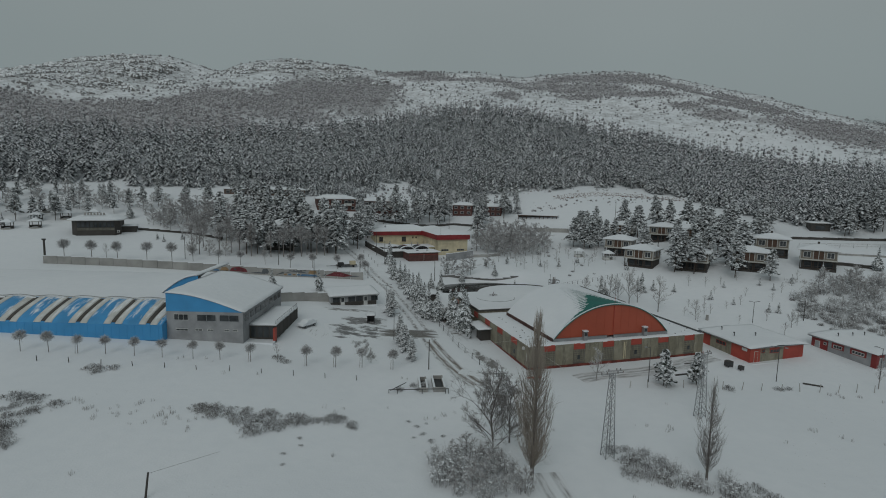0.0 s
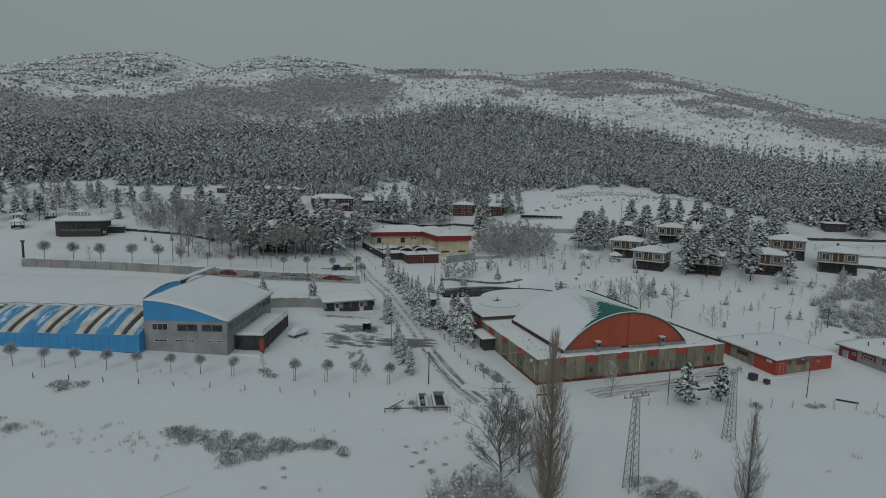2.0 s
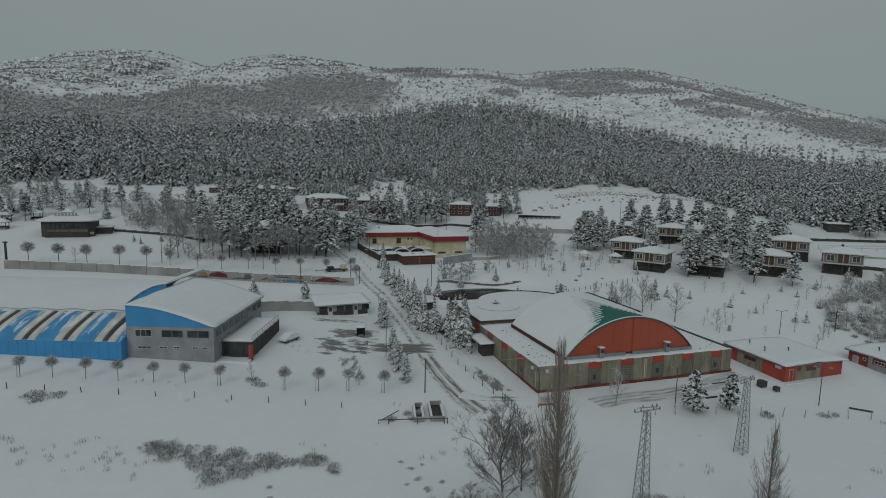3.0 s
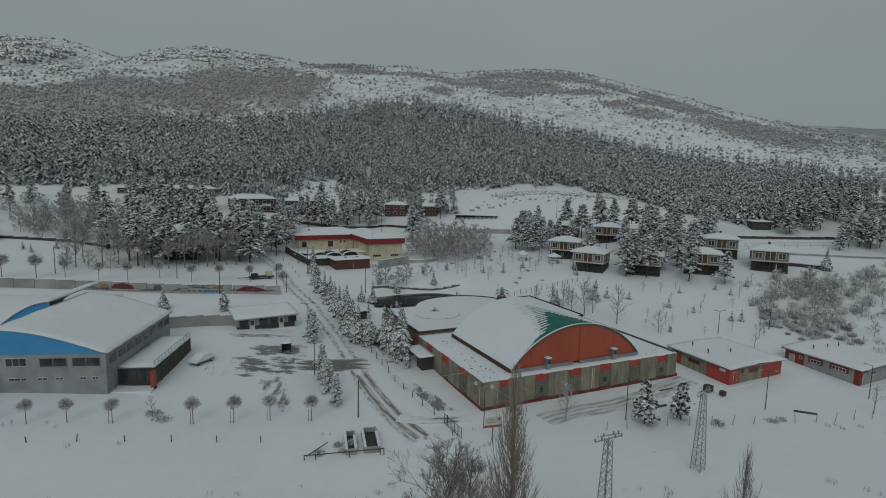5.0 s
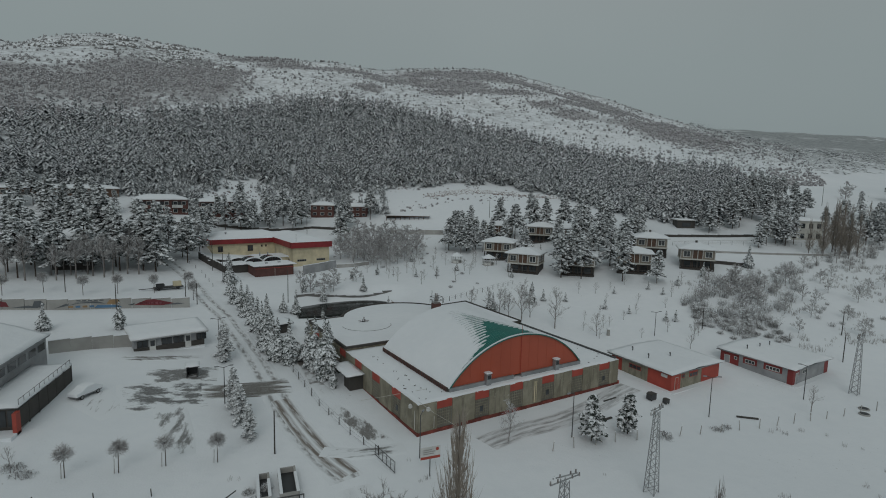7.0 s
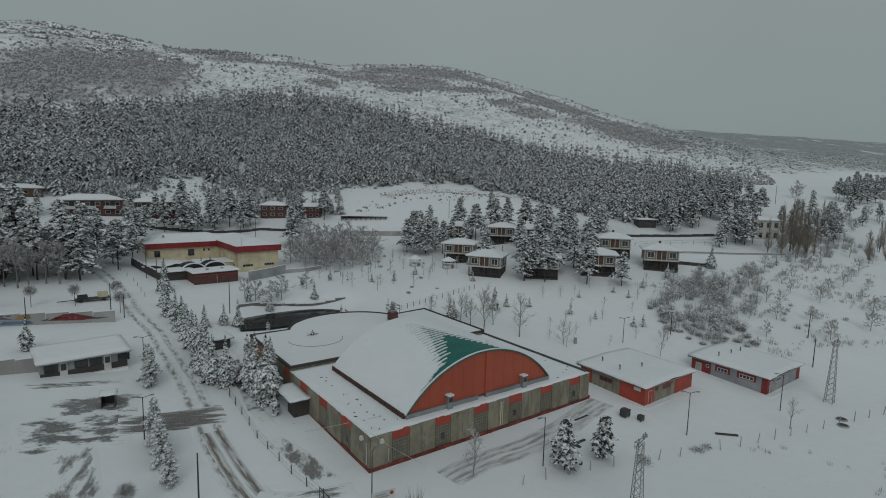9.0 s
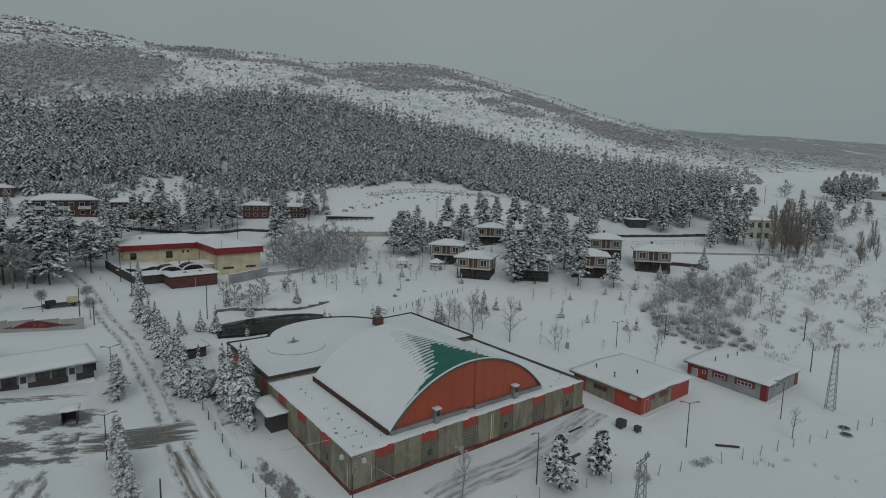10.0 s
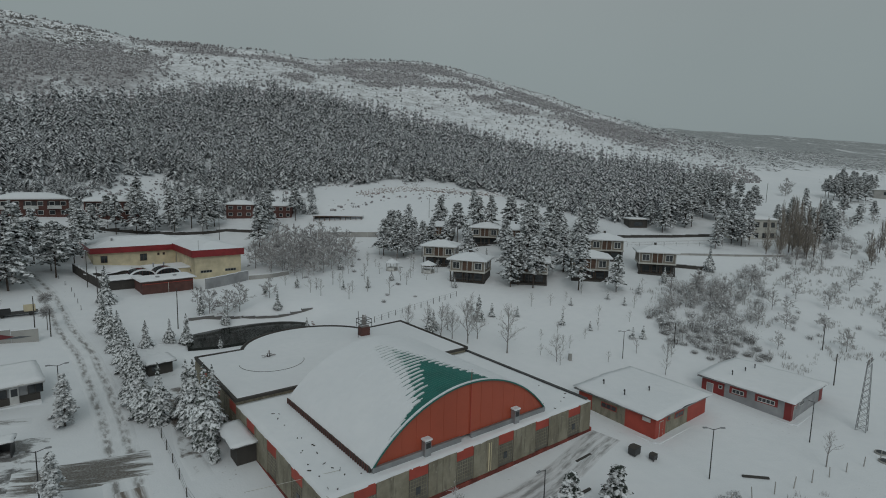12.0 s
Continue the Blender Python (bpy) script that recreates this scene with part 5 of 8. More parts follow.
# ---- road, yard and paths ----
def ribbon(name, pts, width, material, lift, label, category="road", step=1.0, rows=8):
    """A strip that lies on the ground along a line in the plan. Its UV runs across (0 to 1) and along (metres)."""
    P = [Vector(p) for p in pts]
    line, run = [], 0.0
    for a, b in zip(P, P[1:]):
        n = max(1, int((b - a).length / step))
        for i in range(n):
            line.append(a.lerp(b, i / n))
    line.append(P[-1])
    for _ in range(6):
        line = [line[0]] + [(line[i - 1] + line[i] * 2 + line[i + 1]) / 4 for i in range(1, len(line) - 1)] + [line[-1]]
    vs, uv = [], []
    for i, p in enumerate(line):
        d = (line[min(i + 1, len(line) - 1)] - line[max(i - 1, 0)]).normalized()
        q = Vector((d.y, -d.x))
        run += (line[i] - line[i - 1]).length if i else 0
        w = width(run) if callable(width) else width
        for k in range(rows + 1):
            o = p + q * (w * (k / rows - 0.5))
            vs.append((o.x, o.y))
            uv.append((k / rows, run))
    arr = np.array(vs)
    z = land(arr[:, 0], arr[:, 1])
    rim = np.array([0.0 if (i % (rows + 1)) in (0, rows) or i <= rows or i >= len(vs) - rows - 1 else 1.0 for i in range(len(vs))])
    z = z + np.where(rim > 0, lift, -0.06)
    me = bpy.data.meshes.new(name)
    fs = []
    for i in range(len(line) - 1):
        for k in range(rows):
            a = i * (rows + 1) + k
            fs.append((a, a + 1, a + rows + 2, a + rows + 1))
    me.from_pydata([(x, y, c) for (x, y), c in zip(vs, z)], [], fs)
    layer = me.uv_layers.new(name="UVMap")
    for l in me.loops:
        layer.data[l.index].uv = uv[l.vertex_index]
    span = me.uv_layers.new(name="Span")
    for l in me.loops:
        span.data[l.index].uv = (uv[l.vertex_index][0], uv[l.vertex_index][1] / run)
    me.polygons.foreach_set("use_smooth", [True] * len(me.polygons))
    me.materials.append(material)
    return tagged(new(name, me), label, category, kind="structure")


def track_material(name, lanes, half, depth=0.9, brown=(0.11, 0.085, 0.06), cover=0.5, pale=0.35, stretch=0.16):
    """Driven snow: packed and greyer than the fresh snow, with wheel tracks worn down to wet ground in broken stretches."""
    k = Mat(name, 0.6)
    uv = k.node("ShaderNodeUVMap").outputs["UV"]
    pos = k.world_pos()
    u = k.node("ShaderNodeSeparateXYZ", Vector=uv).outputs["X"]
    v = k.node("ShaderNodeSeparateXYZ", Vector=uv).outputs["Y"]
    wander = k.ramp(k.noise(0.05, 3, pos), 0.3, 0.7, -0.05, 0.05)
    uu = k.math("ADD", u, wander)
    mask = None
    for c in lanes:
        d = k.math("ABSOLUTE", k.math("SUBTRACT", uu, c))
        m = k.ramp(d, half * 0.25, half, 1.0, 0.0)
        mask = m if mask is None else k.math("MAXIMUM", mask, m)
    vec = k.node("ShaderNodeCombineXYZ", X=k.math("MULTIPLY", u, 6.0), Y=k.math("MULTIPLY", v, stretch)).outputs["Vector"]
    broken = k.ramp(k.noise(1.3, 4, vec, 0.6), cover - 0.07, cover + 0.10)
    packed = k.ramp(k.noise(0.7, 4, vec), 0.35, 0.65)
    c = k.mix(k.math("MULTIPLY", mask, pale), k.mix(packed, (0.71, 0.735, 0.76), (0.80, 0.82, 0.845)), (0.50, 0.50, 0.51))
    c = k.mix(k.math("MULTIPLY", k.math("MULTIPLY", mask, broken), depth), c, brown)
    k.bump(k.math("SUBTRACT", k.noise(4.0, 3, pos), k.math("MULTIPLY", mask, 0.8)), 0.6, 0.06)
    return k.color(c)


def patch_material(name, cover, col, streak=(1.0, 0.25), scale=0.7):
    """Wet dark ground that shows through torn snow."""
    k = Mat(name, 0.55)
    across = k.node("ShaderNodeUVMap")
    across.uv_map = "Span"
    pos = k.world_pos()
    rot = k.node("ShaderNodeMapping", Vector=pos)
    rot.inputs["Rotation"].default_value = (0, 0, radians(-14))
    rot.inputs["Scale"].default_value = (streak[1], streak[0], 1)
    n = k.noise(scale, 6, rot.outputs["Vector"], 0.68)
    parts = k.node("ShaderNodeSeparateXYZ", Vector=across.outputs["UV"])
    edge = k.math("MAXIMUM", *(k.ramp(k.math("ABSOLUTE", k.math("SUBTRACT", parts.outputs[ax], 0.5)), 0.26, 0.5, 0.0, 0.24) for ax in "XY"))
    fac = k.ramp(k.math("SUBTRACT", n, edge), cover - 0.01, cover + 0.11)
    fine = k.noise(5.0, 3, pos)
    c = k.mix(k.math("MULTIPLY", fac, k.ramp(fine, 0.3, 0.6, 0.7, 0.97)), (0.76, 0.785, 0.81), k.mix(k.ramp(fine, 0.35, 0.65), col, tuple(1.7 * x for x in col)))
    k.bump(fine, 0.5, 0.05)
    return k.color(c)


ROAD = [(6.5, 86), (2.3, 96), (-1, 105), (-3.6, 115), (-6.2, 125), (-10, 137), (-15.6, 152), (-20.5, 162), (-25.5, 175), (-31, 189), (-37.5, 201), (-46, 214), (-60, 226), (-90, 236)]
ribbon("road", ROAD, 5.2, track_material("driven_snow", (0.30, 0.70), 0.13, 0.75, (0.12, 0.106, 0.092), cover=0.50, pale=0.22, stretch=0.42), 0.03, "snow-covered lane with dark broken wheel tracks")
ribbon("field_ruts", [(16.4, 44), (14.0, 52), (12.6, 61)], 4.6, track_material("field_ruts_snow", (0.30, 0.70), 0.12, 0.7, (0.12, 0.11, 0.10), cover=0.46, pale=0.25, stretch=0.2), 0.03, "dark wheel ruts beside the poplar")
ribbon("field_track", [(12.6, 61.2), (11, 70), (6.6, 85.7)], 4.6, track_material("field_snow", (0.30, 0.70), 0.09, 0.3, (0.22, 0.205, 0.19), cover=0.60, pale=0.08, stretch=0.3), 0.03, "faint wheel tracks across the snowy meadow")
ribbon("track_muddy", [(7.0, 87), (5.2, 90), (2.6, 96), (0.2, 103), (-2.4, 111)], 3.4, track_material("muddy_track", (0.26, 0.70), 0.2, 0.9, (0.13, 0.098, 0.07), 0.44, 0.55), 0.07, "muddy brown wheel ruts in the snow")
ribbon("patch_paving", [(-14.6, 113.0), (-7, 114.5), (-0.2, 116.0)], 6.8, patch_material("bare_paving", 0.32, (0.066, 0.055, 0.043), (1.7, 0.16), 0.9), 0.075, "bare wet paving across the lane with streaks of snow", "paving")
ribbon("patch_yard", [(-25, 110.5), (-20, 112), (-16, 113.0), (-10.5, 112.8)], 11.5, patch_material("trampled_yard", 0.42, (0.06, 0.058, 0.056), (0.9, 0.5), 0.8), 0.06, "trampled yard with dark wet patches", "yard")
ribbon("patch_shelter", [(-23, 118.5), (-18, 120.5), (-12, 121)], 7.0, patch_material("shelter_slush", 0.38, (0.09, 0.086, 0.083), (0.9, 0.5), 0.9), 0.065, "trodden slush round the small shelter", "yard")
ribbon("patch_hut_front", [(-29, 126.2), (-23, 127.0), (-15.5, 128.6)], 2.6, patch_material("hut_slush", 0.43, (0.10, 0.09, 0.082), (1.2, 0.3), 0.9), 0.06, "wet strip before the long hut", "yard")
ribbon("patch_car_tracks", [(-29.5, 113), (-26, 109), (-22, 105.5)], 6.5, patch_material("car_tracks", 0.54, (0.16, 0.155, 0.15), (0.3, 1.6), 0.6), 0.05, "curving wheel tracks beside the parked car", "yard")
ribbon("patch_yard_south", [(-17.5, 110), (-16, 105), (-14.4, 100), (-13.2, 94)], 5.0, patch_material("yard_slush", 0.47, (0.10, 0.096, 0.092), (0.3, 1.1), 0.7), 0.055, "slushy footprints across the yard", "yard")
ribbon("patch_gate", [(2.5, 94), (8, 92.0), (14.5, 92.8)], 3.2, patch_material("gate_slush", 0.50, (0.08, 0.075, 0.07), (1.4, 0.3), 0.8), 0.08, "dark slush by the gate", "yard")
ribbon("patch_hall_front", [(24, 91.6), (30, 94.4), (37, 96.0), (45, 99.6), (51, 103.4), (56, 106)], 5.0, track_material("service_lane", (0.22, 0.42, 0.66, 0.82), 0.13, 0.62, (0.11, 0.106, 0.10), cover=0.50, pale=0.4, stretch=0.2), 0.05, "service lane with grey wheel tracks before the hall", "lane")
ribbon("patch_hall_side", [(-1.8, 143), (-0.6, 137), (0.5, 130.5), (1.6, 124), (2.6, 118), (5.2, 110)], 2.8, patch_material("side_lane", 0.44, (0.075, 0.06, 0.048), (0.6, 0.6), 0.6), 0.05, "trodden path beside the hall", "path")
ribbon("patch_mud", [(4.8, 107), (6.4, 104.6), (8.4, 101.6), (10, 97.2), (12, 93.6)], 3.6, patch_material("fence_mud", 0.43, (0.09, 0.082, 0.075), (0.4, 0.9), 0.7), 0.06, "churned dark slush beside the fence", "path")
ribbon("far_lane", [(-60, 226), (-30, 232), (5, 240), (35, 247)], 4.0, track_material("far_lane_snow", (0.3, 0.7), 0.1, 0.6, cover=0.52), 0.1, "snowy lane before the brick houses")
ribbon("terrace_lane", [(128, 188), (150, 183), (178, 178), (200, 180)], 6.0, track_material("terrace_snow", (0.25, 0.75), 0.05, 0.5, cover=0.5), 0.1, "terraced snowy lane")


# ---- masonry walls on the slope ----
def slope_wall(name, pts, height, thick, material, label, cap=0.14, bays=3.0, kind="structure", category="wall", lift=0.0):
    """A garden wall in bays that step with the ground, each with its cap of snow."""
    ob = thing(name, Matrix.Identity(4), label, category, kind=kind)
    for a, b in zip(pts, pts[1:]):
        a, b = Vector(a), Vector(b)
        n = max(1, round((b - a).length / bays))
        d = (b - a).normalized()
        q = Vector((-d.y, d.x)) * thick / 2
        for i in range(n):
            p0, p1 = a.lerp(b, i / n), a.lerp(b, (i + 1) / n - 0.004)
            z = ground_z(*((p0 + p1) / 2)) + lift
            lo = min(ground_z(*p0), ground_z(*p1)) - 0.6
            sh = Sh().prism([tuple(p0 - q), tuple(p1 - q), tuple(p1 + q), tuple(p0 + q)], lo, z + height)
            bay = part("bay", sh, material, ob)
            if cap:
                q2 = q * 1.2
                part("snow_cap", Sh().prism([tuple(p0 - q2), tuple(p1 - q2), tuple(p1 + q2), tuple(p0 + q2)], z + height - 0.01, z + height + cap), m_roof_snow, bay, bevel=0.04)
    return ob


slope_wall("wall_1", [(-112, 148.6), (-90, 151.2), (-69, 152.6), (-46, 153.6), (-23.6, 158.2)], 2.2, 0.25, m_concrete, "long grey concrete compound wall capped with snow", bays=4.0)
slope_wall("wall_2", [(-39.5, 127.8), (-34, 130.4), (-28, 132.4)], 2.2, 0.25, m_concrete, "grey concrete wall joining the hut", bays=3.0)
slope_wall("wall_3", [(1.2, 190.6), (6, 194.4), (11.2, 199.4)], 2.6, 0.3, m_grey_wall, "pale rendered retaining wall under the cream building", bays=3.4)
slope_wall("wall_4", [(11.4, 199.6), (17, 200.6), (22, 203.4)], 1.1, 0.3, m_concrete, "low pale wall beside bushes", bays=3.0)
slope_wall("wall_5", [(-0.8, 166.9), (4, 167.8), (9.7, 168.8), (17, 169.0), (24.4, 170.4)], 0.5, 0.6, m_crag, "dark stone bank above the pond", bays=2.2)
slope_wall("wall_6", [(-52, 235), (-41, 239.4), (-23, 247.1), (-5, 258), (4.5, 262), (16, 258)], 1.0, 0.4, m_charcoal, "dark retaining wall below the brick houses", bays=4.0)
slope_wall("wall_7", [(36, 247.2), (46, 244.6), (57, 241.8)], 1.8, 0.4, m_concrete, "grey retaining wall of a snowy terrace", bays=4.0)
slope_wall("wall_8", [(120.5, 167.2), (125, 165.6), (131, 161.6)], 1.0, 0.4, m_charcoal, "dark stone wall beside the cottages", bays=2.6)
slope_wall("wall_9", [(115, 199), (128, 196), (146, 190), (164, 186)], 0.9, 0.4, m_charcoal, "dark edge of the upper terrace", bays=5.0)
slope_wall("wall_10", [(-110, 192.6), (-92, 195), (-80, 193.4)], 0.8, 0.4, m_charcoal, "low dark wall beside the restaurant", bays=4.0)
slope_wall("wall_11", [(128, 176.5), (150, 168.5), (166, 164)], 0.6, 0.4, m_concrete, "low concrete edge of the terrace", bays=5.0)


def mural():
    """Painted shapes on the compound wall."""
    ob = thing("wall_mural", Matrix.Identity(4), "faded mural of red, blue and dark shapes on concrete", "mural")
    m_mred, m_mblue = plain("mural_red", (0.17, 0.035, 0.042), 0.8), plain("mural_blue", (0.09, 0.19, 0.32), 0.8)
    m_mpink = plain("mural_pink", (0.30, 0.10, 0.12), 0.8)
    m_mdark, m_mor = plain("mural_dark", (0.11, 0.12, 0.13), 0.8), plain("mural_ochre", (0.30, 0.20, 0.11), 0.8)

    def on_wall(x):
        y = float(np.interp(x, (-112, -90, -69, -46, -23.6), (148.6, 151.2, 152.6, 153.6, 158.2)))
        return y - 0.16, ground_z(x, y)

    def shape(name, pts, material):
        v0, v1 = [], []
        for x, z in pts:
            y, g = on_wall(x)
            v0.append((x, y, g + z))
            v1.append((x, y + 0.05, g + z))
        sh = Sh()
        n = len(pts)
        sh.v = v0 + v1
        sh.f = [tuple(range(n))] + [((i + 1) % n, i, n + i, n + (i + 1) % n) for i in range(n)]
        part(name, sh, material, ob)

    shape("red_diamond", [(-34.5, 0.7), (-32, 1.9), (-30.5, 2.0), (-26.8, 1.1), (-29, 0.6)], m_mred)
    shape("red_house", [(-61.5, 0.6), (-60.8, 1.6), (-58.8, 2.0), (-56.8, 1.5), (-56.4, 0.6)], m_mred)
    shape("dark_arch", [(-48.5, 0.3), (-46.5, 1.3), (-44, 1.75), (-41, 1.7), (-39.6, 1.2), (-41.2, 1.3), (-44, 1.35), (-46.2, 0.9)], m_mdark)
    shape("dark_band", [(-65.5, 0.4), (-62, 0.8), (-61.6, 0.3)], m_mdark)
    shape("dark_band", [(-56, 0.4), (-53, 0.9), (-51, 0.4)], m_mdark)
    shape("blue_band", [(-41.6, 0.3), (-41, 0.9), (-37.2, 0.8), (-36.6, 0.3)], m_mblue)
    shape("ochre_patch", [(-39.4, 1.1), (-38.8, 2.0), (-37.2, 2.05), (-36.9, 1.3), (-38, 1.0)], m_mor)
    shape("dark_figure", [(-52.4, 0.6), (-52, 1.8), (-50.8, 1.9), (-50.2, 1.2), (-50.6, 0.5)], m_mdark)
    shape("ochre_patch", [(-64.2, 0.5), (-63.6, 1.5), (-62.4, 1.7), (-61.7, 1.0), (-62.0, 0.4)], m_mor)
    shape("blue_band", [(-66.4, 0.4), (-66.0, 1.0), (-64.6, 0.9), (-64.4, 0.4)], m_mblue)
    shape("window_bar", [(-60.2, 1.0), (-60.2, 1.4), (-59.5, 1.45), (-59.5, 1.0)], m_mdark)
    shape("window_bar", [(-58.4, 1.0), (-58.4, 1.4), (-57.7, 1.35), (-57.7, 1.0)], m_mdark)
    shape("dark_wedge", [(-35.6, 0.75), (-34.2, 1.2), (-34.6, 0.68)], m_mdark)
    shape("dark_wedge", [(-28.6, 0.72), (-26.2, 1.15), (-24.6, 1.02), (-26.6, 0.75)], m_mdark)
    for i in range(6):
        shape("white_bar", [(-33.4 + 0.75 * i, 0.95), (-33.4 + 0.75 * i, 1.35), (-32.9 + 0.75 * i, 1.4), (-32.9 + 0.75 * i, 0.95)], m_mpink)
    for i in range(4):
        shape("arch_window", [(-46.0 + 1.2 * i, 0.45), (-46.0 + 1.2 * i, 0.85), (-45.2 + 1.2 * i, 0.9), (-45.2 + 1.2 * i, 0.45)], m_mblue if i % 2 else m_mor)
    for i in range(5):
        shape("bar", [(-44.6 + i * 1.0, 1.82), (-44.6 + i * 1.0, 2.05), (-43.9 + i * 1.0, 2.05), (-43.9 + i * 1.0, 1.82)], m_mdark)


mural()


# ---- pond beside the hall ----
def pond():
    k = Mat("dark_water", 0.12)
    k.b.inputs["Specular IOR Level"].default_value = 0.2
    m_water = k.color(k.mix(k.ramp(k.noise(0.5, 3), 0.35, 0.65), (0.012, 0.014, 0.013), (0.024, 0.027, 0.024)))
    pts = [(0.2, 152.4), (6, 152.6), (12, 154.4), (18, 157.6), (23.5, 161.5), (24.4, 170.0), (17, 168.6), (9.7, 168.4), (4, 167.4), (-0.5, 166.4), (-0.8, 158.5)]
    z = 2.75
    sh = Sh().prism(pts, z - 1.2, z + 0.12)
    ob = part("water", sh, m_water, None)
    tagged(ob, "dark unfrozen pond water below a stone bank", "pond", kind="structure")
    bank = thing("pond_bank", Matrix.Identity(4), "dark stone rim of the pond in broken snow", "pond bank")
    ring = pts[2:6]
    for a, b in zip(ring, ring[1:]):
        a, b = Vector(a), Vector(b)
        n = max(2, int((b - a).length / 1.1))
        for i in range(n):
            p = a.lerp(b, (i + 0.5) / n)
            s = 0.55 + 0.15 * noise.noise((p.x, p.y, 0))
            st = Sh()
            for t in range(6):
                st.v.append((p.x + s * math.cos(t * 1.047 + p.x), p.y + 0.8 * s * math.sin(t * 1.047 + p.x), z - 0.6))
            for t in range(6):
                st.v.append((p.x + 0.7 * s * math.cos(t * 1.047 + p.x), p.y + 0.55 * s * math.sin(t * 1.047 + p.x), z + 0.38 + 0.1 * math.sin(7 * p.x + t)))
            st.f = [(t, (t + 1) % 6, 6 + (t + 1) % 6, 6 + t) for t in range(6)] + [tuple(range(6, 12))]
            part("stone", st, m_rock, bank)


pond()


# ---- the cream building with its red eaves, and its forecourt ----
def cream_building():
    m = pose(-2.0, 203.2, 7.0, 0, 0, 20)
    ob = thing("cream_building", m, "cream building with broad red fascia and snowy roof", "building")
    H = 5.6
    one, two = (0, 12.2, 0, 30), (-20.2, 0.0, 19.0, 36)
    part("wall", Sh().box(0, 12.2, 0, 30, -2.5, H), m_cream, ob, "cream rendered wall")
    part("wall", Sh().box(-20.2, 0, 19, 36, -2.5, H), m_cream, ob, "cream rendered wall")
    part("fascia", Sh().box(-0.7, 12.9, -0.8, 0.0, H - 0.3, H + 1.55).box(-0.8, 0.0, 0, 18.3, H - 0.3, H + 1.55).box(12.2, 12.9, 0, 30.5, H - 0.3, H + 1.55), m_darkred, ob, "deep red fascia", bevel=0.04)
    part("fascia", Sh().box(-20.9, -0.8, 18.2, 19.0, H - 0.3, H + 1.3).box(-20.9, -20.2, 19, 36.5, H - 0.3, H + 1.3), m_darkred, ob, "deep red fascia", bevel=0.04)
    roof = Sh()

    def hip(x0, x1, y0, y1, z, rise, inset):
        n = len(roof.v)
        roof.v += [(x0, y0, z), (x1, y0, z), (x1, y1, z), (x0, y1, z), (x0 + inset, y0 + inset, z + rise), (x1 - inset, y0 + inset, z + rise), (x1 - inset, y1 - inset, z + rise), (x0 + inset, y1 - inset, z + rise)]
        roof.f += [tuple(n + i for i in q) for q in ((0, 1, 5, 4), (1, 2, 6, 5), (2, 3, 7, 6), (3, 0, 4, 7), (4, 5, 6, 7))]

    hip(-0.75, 12.95, -0.85, 30.6, H + 1.56, 1.5, 5.8)
    hip(-20.95, 6, 18.15, 36.6, H + 1.3, 1.9, 7.0)
    part("roof_snow", roof, m_roof_snow, ob, "even snow on the shallow roof", bevel=0.12)
    part("roof_cowl", Sh().tube((-15, 23, H + 1.5), (-15, 23, H + 3.0), 0.35, 0.2, 8).tube((-15, 23, H + 3.0), (-15, 23, H + 3.3), 0.5, 0.1, 8), m_metal, ob)
    for a, b in ((1.4, 4.4), (7.8, 10.8)):
        win = part("window", Sh().box(a, b, -0.06, 0, 0.9, 1.6), m_concrete, ob, "low dark window strip")
        for i in range(4):
            s = (b - a - 0.1) / 4
            part("pane", Sh().box(a + 0.1 + s * i, a + s * (i + 1), -0.09, -0.05, 0.98, 1.52), m_glass, win)
    for i in range(3):
        win = part("window", Sh().box(-0.06, 0, 3.0 + 5 * i, 5.4 + 5 * i, 0.9, 1.6), m_concrete, ob, "low dark window strip")
        part("pane", Sh().box(-0.09, -0.05, 3.1 + 5 * i, 5.3 + 5 * i, 0.98, 1.52), m_glass, win)
    for x, w, h in ((-18.4, 1.6, 1.9), (-9.0, 1.8, 2.0), (-4.6, 0.6, 0.7), (-3.2, 0.6, 0.7)):
        win = part("window", Sh().box(x, x + w, 18.93, 19.0, 4.6 - h, 4.6), m_brown, ob, "brown-framed window")
        part("pane", Sh().box(x + 0.1, x + w / 2 - 0.05, 18.9, 18.94, 4.7 - h, 4.5), m_glass, win)
        part("pane", Sh().box(x + w / 2 + 0.05, x + w - 0.1, 18.9, 18.94, 4.7 - h, 4.5), m_glass, win)
    part("downpipe", Sh().tube((-0.12, 17.0, 0), (-0.12, 17.0, H), 0.07), m_metal, ob)
    part("aerial", Sh().tube((1.0, -0.3, H), (1.0, -0.3, H + 4.2), 0.05), m_metal, ob)


cream_building()


